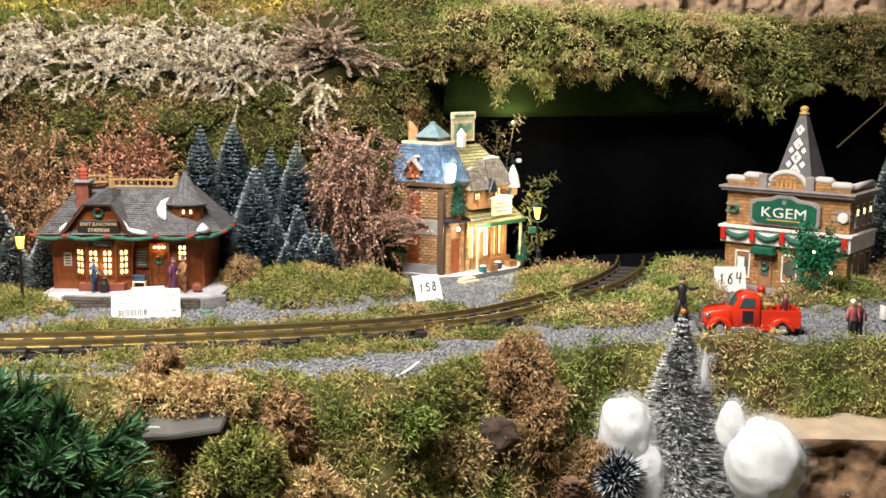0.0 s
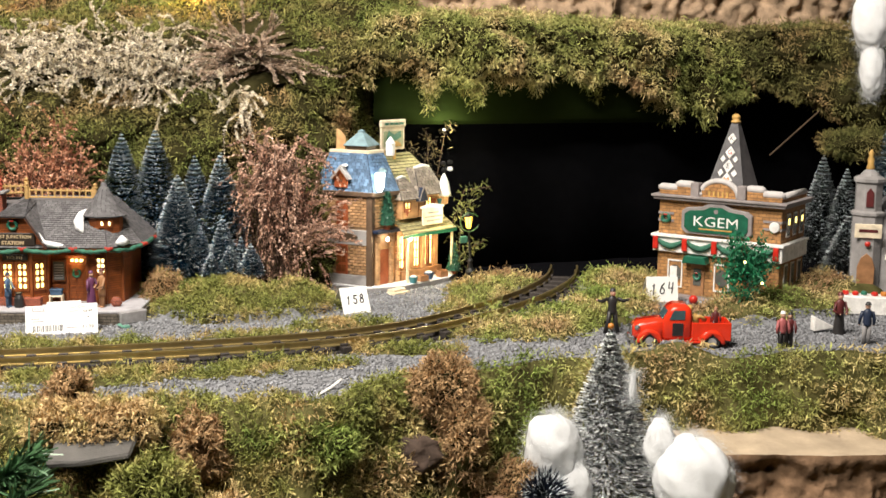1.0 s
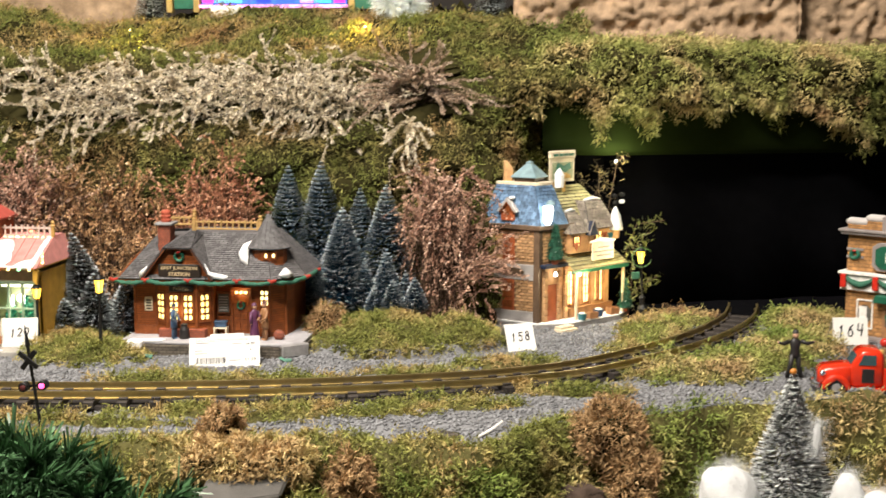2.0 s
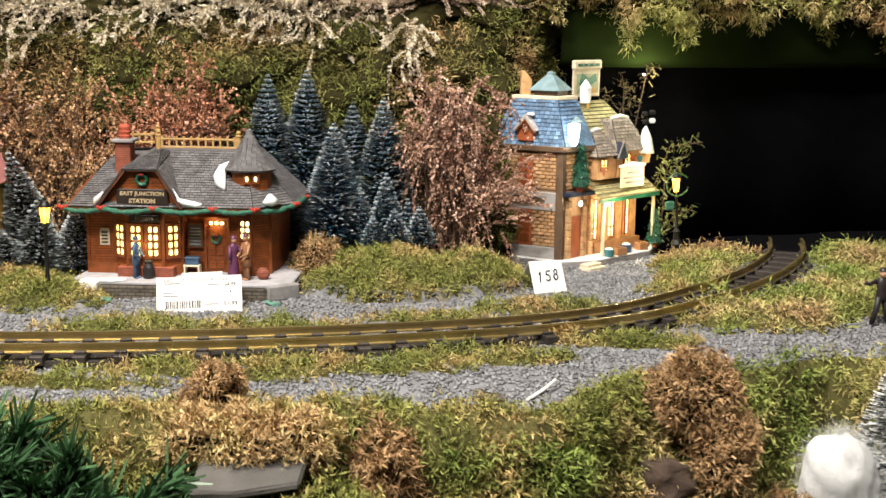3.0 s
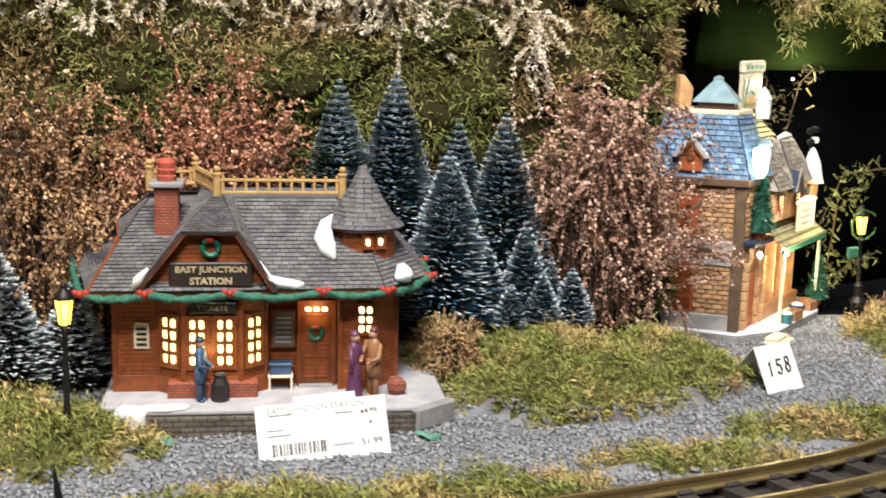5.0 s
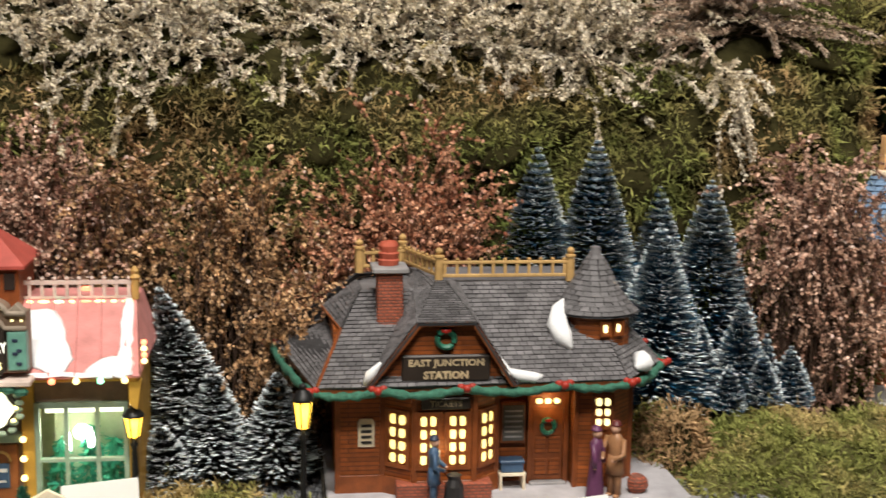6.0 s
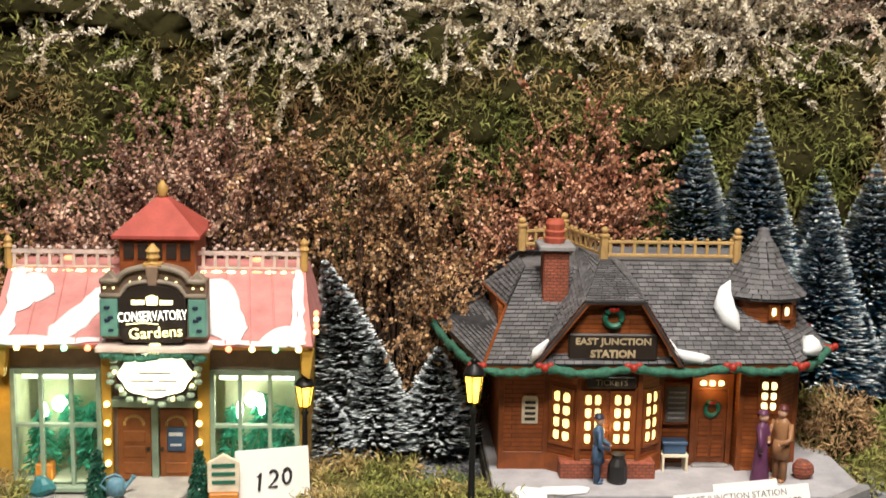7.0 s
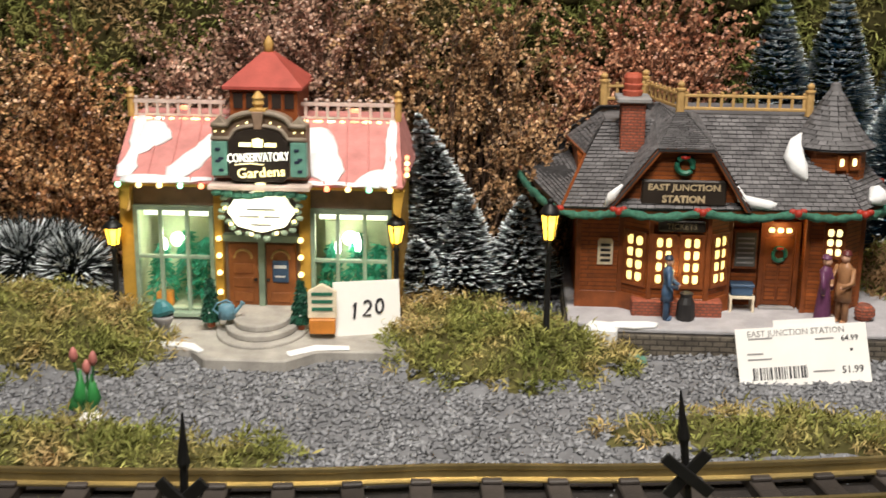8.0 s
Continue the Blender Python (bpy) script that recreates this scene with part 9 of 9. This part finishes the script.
part("grille", Shape().box(-0.0685, -0.0655, -0.010, 0.010, 0.014, 0.029), M_chrome, truck, "pale chrome grille", bevel=0.001)
part("bumper", Shape().tube([(-0.066, -0.024, 0.012), (-0.0715, -0.012, 0.012), (-0.0715, 0.012, 0.012), (-0.066, 0.024, 0.012)], 0.0024, 7), M_chrome, truck, "chrome bumper")
part("rear_bumper", Shape().box(0.068, 0.0715, -0.020, 0.020, 0.011, 0.015), M_chrome, truck, bevel=0.0008)
for y in (-0.017, 0.017):
    part("headlight", Shape().ball((-0.060, y, 0.0275), 0.0045, n=9, rings=6), M_chrome, truck, smooth=True)
tagged(part("toy_dog", Shape().ball((1.041, -0.158, 0.036), 0.009, 0.007, 0.011, 9, 6).ball((1.034, -0.160, 0.052), 0.0062, n=9, rings=6).tube([(1.040, -0.160, 0.040), (1.050, -0.162, 0.042), (1.058, -0.160, 0.036)], 0.003, 6), M_gold, smooth=True), "small golden toy animal riding in the truck bed", "toy animal")
figurine(1.072, -0.160, 0.016, 0, (M_maroon, M_maroon, M_tan), 0.040, "small maroon painted figure riding in the truck bed")
figurine(0.939, -0.093, 0.0, 10, (M_char, M_char, M_char), 0.068, "dark painted figure with arms spread, skating", "skate")
M_stripe = paint("striped_jumper", (0.35, 0.10, 0.10))
figurine(1.158, -0.188, 0.0, 10, (M_stripe, M_char, M_white), 0.056, "small painted figure in a striped jumper and dark trousers")
figurine(1.172, -0.176, 0.0, -20, (M_maroon, M_char, M_char), 0.052, "small painted figure in a dark maroon coat")
figurine(1.272, -0.090, 0.0, 10, (M_maroon, M_char, M_maroon), 0.064, "small painted figure in a long black skirt", "carry", True)
figurine(1.290, -0.150, 0.0, 170, (M_darkblue, M_grey, M_char), 0.062, "small painted figure in a navy coat and pale trousers")
tagged(part("sledge", Shape().prism([(0, 0), (0.03, 0.004), (0.03, 0.007), (0.0, 0.022)], 0, 0.014, pose(1.238, -0.085, 0.004, 0, 0, 8)), M_white, bevel=0.001), "white paper cone lying by the figures", "cone")
stall = thing("stall_table", pose(1.372, 0.060, 0.0, 0, 0, -12), "table with white cloth, red goods and a figure before the chapel", "table")
part("cloth", Shape().box(-0.045, 0.060, -0.015, 0.015, 0.0, 0.030), M_white, stall, "white table cloth", bevel=0.002, jitter=0.001)
for k, (x, m_) in enumerate(((-0.036, M_red), (-0.022, M_red), (-0.008, M_green), (0.008, M_red), (0.022, M_orange), (0.036, M_green), (0.05, M_red))):
    part("goods", Shape().ball((x, rnd(-0.006, 0.006), 0.033), 0.0055, 0.0055, 0.0045, 9, 5), m_, stall, jitter=0.001)
# green leafy tree by the radio station
M_leafg = mat("bright_leaf", (0.012, 0.14, 0.06), 0.55, var=0.3, scale=90, bump=0, island=0.5)
leafy = thing("leafy_tree", pose(1.165, 0.035, -0.010) @ Matrix.Diagonal((0.95, 0.95, 1.16, 1)), "small bright green leafy toy tree with tiny lights", "tree")
part("trunk", Shape().tube([(0, 0, 0), (0.001, 0, 0.03), (-0.001, 0.001, 0.07), (0.001, 0, 0.10)], [0.0035, 0.003, 0.002, 0.001], 7), M_trimwood, leafy)
for k in range(9):
    a = 2.4 * k
    part("branch", Shape().tube([(0, 0, 0.028 + 0.008 * k), (0.018 * math.cos(a), 0.018 * math.sin(a), 0.040 + 0.008 * k), (0.036 * math.cos(a), 0.036 * math.sin(a), 0.046 + 0.008 * k)], [0.0014, 0.001, 0.0005], 5), M_trimwood, leafy)
cl = unit(rng.normal(size=(70, 3))) * rng.uniform(0.25, 1.0, (70, 1)) * np.array([0.048, 0.040, 0.050]) + np.array([0, 0, 0.075])
p = (cl[:, None, :] + 0.006 * rng.normal(size=(70, 55, 3))).reshape(-1, 3)
sv, sf = strands(p, unit(rng.normal(size=p.shape)), 0.0055, 0.0013, spread=1.0)
bulk("foliage", sv, sf, M_leafg, leafy)
for c in ((-0.012, -0.042, 0.088), (0.018, -0.040, 0.060)):
    part("tiny_light", Shape().ball(c, 0.0022, n=7, rings=4), M_dots["warm"], leafy)
tagged(part("ball", Shape().ball((1.108, 0.120, 0.009), 0.0075, n=10, rings=6), M_red, smooth=True), "small red pot by the radio station door", "pot")


def crossing_signal(x, y, lean, lit):
    sig = thing("crossing_signal", pose(x, y, -0.002, 0, lean, 0), "black toy railway crossing signal with crossed arms", "crossing signal", "crossing signals")
    part("post", Shape().lathe(0, 0, [(0.0065, -0.012), (0.0065, -0.008), (0.003, -0.006), (0.0019, 0.0), (0.0019, 0.094), (0.0030, 0.097), (0.0012, 0.112), (0.0004, 0.120)], 8), M_iron, sig)
    for a in (45, -45):
        part("crossbuck_arm", Shape().box(-0.0140, 0.0140, -0.0012, 0.0012, -0.0028, 0.0028, pose(0, -0.003 - 0.0012 * (a > 0), 0.080, 0, a, 0)), M_iron, sig, "dark crossing arm", bevel=0.0004)
    part("lamp_bar", Shape().box(-0.012, 0.012, -0.001, 0.001, 0.0475, 0.0500), M_iron, sig)
    for s in (-1, 1):
        lamp_ = part("lamp_hood", Shape().prism([(s * 0.0115 + 0.0058 * math.cos(a), 0.0488 + 0.0058 * math.sin(a)) for a in np.linspace(0, 2 * math.pi, 15)[:-1]], -0.006, 0.004), M_iron, sig, bevel=0.0006)
        part("lens", Shape().ball((s * 0.0115, -0.0058, 0.0488), 0.0036, 0.0018, 0.0036, 9, 5), M_siglit if (lit and s > 0) else M_maroon, lamp_, "red lamp lens")
    return sig


M_siglit = mat("signal_red_lit", (1.0, 0.1, 0.25), 0.3, bump=0, emit=6, glow=(1.0, 0.06, 0.22))
crossing_signal(0.030, -0.426, -7, True)
crossing_signal(-0.203, -0.472, 1, False)
M_rose = paint("dusty_rose", (0.38, 0.12, 0.11))
tulip = thing("tulip_ornament", pose(-0.339, -0.203, -0.004, 0, 0, 10) @ Matrix.Scale(0.98, 4), "green and pink tulip-shaped plastic ornament on the gravel", "ornament")
M_leaf1, M_leaf2, M_rose = paint("leaf_green", (0.03, 0.20, 0.05)), paint("dark_leaf_green", (0.02, 0.11, 0.03)), paint("rose_pink", (0.45, 0.16, 0.14))
for lx, hz_, m_ in ((-0.0035, 0.036, M_leaf1), (0.0035, 0.033, M_leaf1), (0.0, 0.027, M_leaf2), (-0.007, 0.022, M_leaf2)):
    part("leaf", Shape().tube([(lx * 0.5, 0, 0.006), (lx * 1.3, -0.001, 0.5 * hz_), (lx * 1.0, 0, hz_)], [0.0025, 0.0052, 0.0006], 8), m_, tulip, smooth=True)
for x, z in ((-0.007, 0.047), (0.0055, 0.044), (0.001, 0.038)):
    part("bud", Shape().lathe(x, -0.002, [(0.0014, z - 0.004), (0.0030, z - 0.001), (0.0026, z + 0.003), (0.0009, z + 0.006)], 9), M_rose, tulip, "pink bud", smooth=True)
    part("bud_stem", Shape().tube([(x * 0.4, -0.001, 0.012), (x, -0.002, z - 0.004)], 0.0009, 5), M_leaf2, tulip)
part("foot", Shape().lathe(0, 0, [(0.009, 0), (0.009, 0.003), (0.003, 0.007)], 10), M_white, tulip)
# frosted tuft bushes at the left
for x, y, r in ((-0.470, 0.035, 0.036), (-0.424, 0.020, 0.031), (-0.452, 0.06, 0.030), (-0.52, 0.05, 0.035)):
    d = unit(rng.normal(size=(2600, 3)) + np.array([0, -0.2, 0.3]))
    ob = thing("frosted_bush", pose(x, y, 0.033), "round dark bush with frosted white needle tips", "bush", "frosted round bushes")
    p0 = d * r * 0.25
    sv, sf = strands(p0, d, r * 0.75, 0.0005, spread=0.25, lift=1.0, droop=0.05)
    bulk("needle_ball", sv, sf, M_dark_bristle, ob)
    sv, sf = strands(d[::3] * r * 0.78, d[::3], r * 0.28, 0.0007, spread=0.25, lift=1.0, droop=0.05)
    bulk("frosting", sv, sf, M_frost, ob)
# green chips by the station kerb
for x, y in ((0.032, -0.072), (0.236, -0.068), (-0.03, 0.02), (-0.052, 0.015)):
    tagged(part("glass_chip", Shape().ball((x, y, 0.002), 0.011, 0.006, 0.0035, 14, 9), paint("mint_chip", (0.10, 0.24, 0.18)), jitter=0.006), "mint green chips on the gravel beside the station", "chips", "mint chips")
# twig with lit leaves by the house lamp
M_twigleaf = mat("olive_leaf", (0.12, 0.13, 0.035), 0.6, var=0.3, bump=0, island=0.5)
twig = thing("leafy_twig", pose(0, 0, 0), "leafy olive twig arching behind the street lamp", "twig")
for pts in ([(0.735, 0.335, 0.0), (0.725, 0.33, 0.10), (0.745, 0.32, 0.160), (0.790, 0.31, 0.168)], [(0.738, 0.335, 0.02), (0.74, 0.32, 0.12), (0.765, 0.31, 0.148)], [(0.735, 0.335, 0.03), (0.755, 0.31, 0.06), (0.780, 0.30, 0.075)]):
    part("twig_stem", Shape().tube(pts, 0.0011, 5), M_stem, twig)
    q = np.array(pts)
    u = rng.random((120, 1)) * (len(q) - 1.001)
    i = u.astype(int)[:, 0]
    p = q[i] * (1 - (u - i[:, None])) + q[i + 1] * (u - i[:, None]) + 0.006 * rng.normal(size=(120, 3))
    sv, sf = strands(p, unit(rng.normal(size=p.shape)), 0.008, 0.0016)
    bulk("twig_leaf", sv, sf, M_twigleaf, twig)
tagged(part("thin_rod", Shape().tube([(1.415, 0.47, 0.300), (1.325, 0.47, 0.215)], 0.0018, 6), M_stem), "thin grey rod leaning in the tunnel mouth", "rod")

brush = thing("dry_twig", pose(0, 0, 0), "dry brown leafy twigs behind the roof sign", "twig")
M_dryleaf = mat("dry_leaf", (0.10, 0.075, 0.03), 0.7, var=0.4, bump=0, island=0.5)
for k in range(4):
    x0, y0 = 0.650 + 0.014 * k, 0.40 + 0.012 * (k % 3)
    pts = [(x0, y0, 0.10), (x0 + 0.006, y0 - 0.01, 0.17), (x0 + 0.016 * (k % 2) + 0.004, y0 - 0.02, 0.215 + 0.014 * (k % 4)), (x0 + 0.030 * (k % 2), y0 - 0.03, 0.230 + 0.014 * (k % 4))]
    part("twig_stem", Shape().tube(pts, 0.0009, 5), M_stem, brush)
    q = np.array(pts)
    u = rng.uniform(0.3, 1, (60, 1)) * (len(q) - 1.001)
    i = u.astype(int)[:, 0]
    p = q[i] * (1 - (u - i[:, None])) + q[i + 1] * (u - i[:, None]) + 0.007 * rng.normal(size=(60, 3))
    sv, sf = strands(p, unit(rng.normal(size=p.shape)), 0.008, 0.0014)
    bulk("twig_leaf", sv, sf, M_dryleaf, brush)

# ---- upper terrace: stone blocks, lit picture box, lamps ----
blocks = thing("stone_wall", pose(0, 0, 0), "carved tan foam stone blocks above the tunnel", "wall", kind="structure")
for k, (x0, x1, y) in enumerate(((0.520, 1.050, 0.600), (1.056, 1.56, 0.660), (1.566, 2.3, 0.668))):
    nx, nz = int((x1 - x0) / 0.005), 80
    X, Z = np.meshgrid(np.linspace(x0, x1, nx), np.linspace(0.40, 0.80, nz), indexing="ij")
    px_, pz_ = X.ravel(), Z.ravel()
    rel = 0.022 * fbm(px_, pz_, 14, 61 + k) + 0.034 * np.minimum(0, fbm(px_, pz_, 30, 71 + k) + 0.06) + 0.014 * fbm(px_, pz_, 90, 81 + k) + 0.03 * np.minimum(0, fbm(px_, pz_, 55, 84 + k, 2) + 0.12)
    py_ = y - rel + 0.015 * (np.minimum(px_ - x0, x1 - px_) < 0.006)
    smooth_all(bulk("stone_block", np.stack([px_, py_, pz_], 1), grid_faces(nx, nz), M_stone, blocks, "rough tan stone block"))
    part("block_core", Shape().box(x0 + 0.003, x1 - 0.003, y + 0.03, y + 0.08, 0.40, 0.80), M_stone, blocks)
for k, (x0, x1) in enumerate(((-0.90, -0.235),)):
    X, Z = np.meshgrid(np.linspace(x0, x1, 70), np.linspace(0.44, 0.80, 40), indexing="ij")
    py_ = 0.74 - 0.014 * fbm(X.ravel(), Z.ravel(), 14, 91) - 0.01 * fbm(X.ravel(), Z.ravel(), 40, 92)
    smooth_all(bulk("stone_block", np.stack([X.ravel(), py_, Z.ravel()], 1), grid_faces(70, 40), M_stone, blocks))
def flat_light(name, c, e):
    return mat(name, c, 0.3, bump=0, var=0.1, emit=e, glow=c)


M_box_wood = paint("picture_frame_ochre", (0.42, 0.30, 0.10))
stage = thing("picture_box", pose(0, 0, 0.026), "toy stage with glowing blue and magenta panels and green shutters", "toy stage")
BY = 0.72
part("back_panel", Shape().box(-0.120, 0.190, BY, BY + 0.01, 0.515, 0.80), M_darkblue, stage)
part("lit_panel", Shape().box(-0.112, 0.182, BY - 0.004, BY, 0.520, 0.70), flat_light("lit_blue", (0.03, 0.12, 1.0), 1.6), stage, "glowing blue panel")
for x0, x1, z1, c in ((-0.110, -0.088, 0.66, (0.75, 0.04, 0.30)), (0.158, 0.180, 0.66, (0.75, 0.04, 0.30)), (-0.085, -0.03, 0.60, (0.10, 0.55, 0.95)), (0.0, 0.03, 0.63, (0.02, 0.05, 0.7)), (0.09, 0.115, 0.60, (0.9, 0.35, 0.75)), (0.118, 0.152, 0.61, (0.05, 0.60, 0.90)), (0.04, 0.08, 0.62, (0.03, 0.10, 0.75))):
    part("lit_shape", Shape().prism([(x0, 0.524), (x1, 0.524), (x1, z1 - 0.02), ((x0 + x1) / 2, z1), (x0, z1 - 0.02)], BY - 0.008, BY - 0.004), flat_light("lit_shape", c, 1.2), stage, "plain glowing shape")
part("lit_sill", Shape().box(-0.115, 0.185, BY - 0.014, BY - 0.004, 0.514, 0.520), flat_light("lit_pink", (1.0, 0.35, 0.85), 2.0), stage, "pink glowing edge")
for x0 in (-0.170, 0.196):
    sh = part("stage_shutter", Shape().box(x0, x0 + 0.042, BY - 0.006, BY + 0.004, 0.512, 0.74), M_green, stage, "dark green shutter with orange motif", bevel=0.001)
    part("motif", Shape().ball((x0 + 0.021, BY - 0.006, 0.545), 0.011, 0.002, 0.014, 9, 5), M_orange, sh)
for x0 in (-0.184, -0.128, 0.188, 0.238):
    part("stage_post", Shape().box(x0, x0 + 0.012, BY - 0.012, BY + 0.006, 0.505, 0.76), M_box_wood, stage, bevel=0.001)
tent_card(-0.045, 0.640, 0.512, 0.060, 0.028, -6, "", "folded white card on the upper terrace", 0.02)
put(brush_tree(0.11, 0.030, 301, True, 0.5), -0.215, 0.70, 0.50)
put(brush_tree(0.12, 0.032, 302, True, 0.5), 0.47, 0.72, 0.50)
for x, y in ((0.275, 0.66), (0.318, 0.67)):
    d = unit(rng.normal(size=(2200, 3)))
    ob = thing("frosted_bush", pose(x, y, 0.545), "round white frosted bush on the terrace", "bush", "frosted round bushes")
    sv, sf = strands(d * 0.006, d, 0.026, 0.0006, spread=0.3, lift=1.0, droop=0.05)
    bulk("needle_ball", sv, sf, M_frost, ob)
# small warm lamps that light the moss
for x, y, z in ((-0.175, 0.47, 0.487), (0.262, 0.47, 0.492)):
    lampy = thing("terrace_lamp", pose(x, y, z), "small warm spot lamp glowing on the moss", "lamp", "terrace lamps")
    part("bulb", Shape().ball((0, 0, 0), 0.0016, n=10, rings=6), M_bulb_yellow, lampy, smooth=True)
    part("holder", Shape().lathe(0, 0, [(0.0008, -0.03), (0.0008, -0.001)], 8), M_iron, lampy)
    bulb("terrace_bulb", (x, y - 0.03, z + 0.012), 0.9, (1.0, 0.72, 0.16), 0.006)
cotton(1.475, 0.395, 0.460, 0.040, 0.03, 0.060, "white cotton-wool drift on the overhang")
cotton(1.478, 0.39, 0.375, 0.024, 0.02, 0.055, "white cotton-wool drift hanging from the overhang")

# ---- bricks of the tall house, laid course by course ----
def brick_mesh(w, h, deep):
    b = Shape().add([(-w / 2, 0, -h / 2), (w / 2, 0, -h / 2), (w / 2, 0, h / 2), (-w / 2, 0, h / 2),
                     (-w / 2 + 0.0005, -deep, -h / 2 + 0.0005), (w / 2 - 0.0005, -deep, -h / 2 + 0.0005), (w / 2 - 0.0005, -deep, h / 2 - 0.0005), (-w / 2 + 0.0005, -deep, h / 2 - 0.0005)],
                    [(4, 5, 6, 7), (0, 1, 5, 4), (1, 2, 6, 5), (2, 3, 7, 6), (3, 0, 4, 7)])
    me = b.mesh("brick")
    me.materials.append(M_bh_brick)
    return me


BW, BH = 0.0108, 0.0050
whole, half = brick_mesh(BW - 0.0007, BH - 0.0009, 0.0020), brick_mesh(BW / 2 - 0.0007, BH - 0.0009, 0.0020)
wall_host = next(o for o in house.children if o.name.startswith("wall"))
row, z = 0, 0.030
while z < 0.160:
    shift = 0.0 if row % 2 else BW / 2
    x = -0.0005
    if shift:
        spots = [(x + BW / 4, half)]
        x += BW / 2
    else:
        spots = []
    while x + BW / 2 < AL - 0.007:
        full = x + BW < AL - 0.0065
        spots.append((x + BW / 2, whole) if full else (x + BW / 4, half))
        x += BW if full else BW / 2
    for cx, me in spots:
        if 0.0325 < cx < 0.0575 and (z < 0.078 or z > 0.1035) and z < 0.151:
            continue
        if 0.0755 < z < 0.1055:
            continue
        ob = new("brick", me)
        ob.parent = wall_host
        ob.matrix_basis = AM @ pose(cx, rnd(-0.0004, 0.0003), z, 0, 0, rnd(-0.6, 0.6))
    row, z = row + 1, z + BH
row, z = 0, 0.110
while z < 0.160:
    x = 0.002 + (0.0 if row % 2 else BW / 2)
    while x + BW < 0.049:
        ob = new("brick", whole)
        ob.parent = wall_host
        ob.matrix_basis = BM @ pose(x + BW / 2, rnd(-0.0004, 0.0003), z)
        x += BW
    row, z = row + 1, z + BH
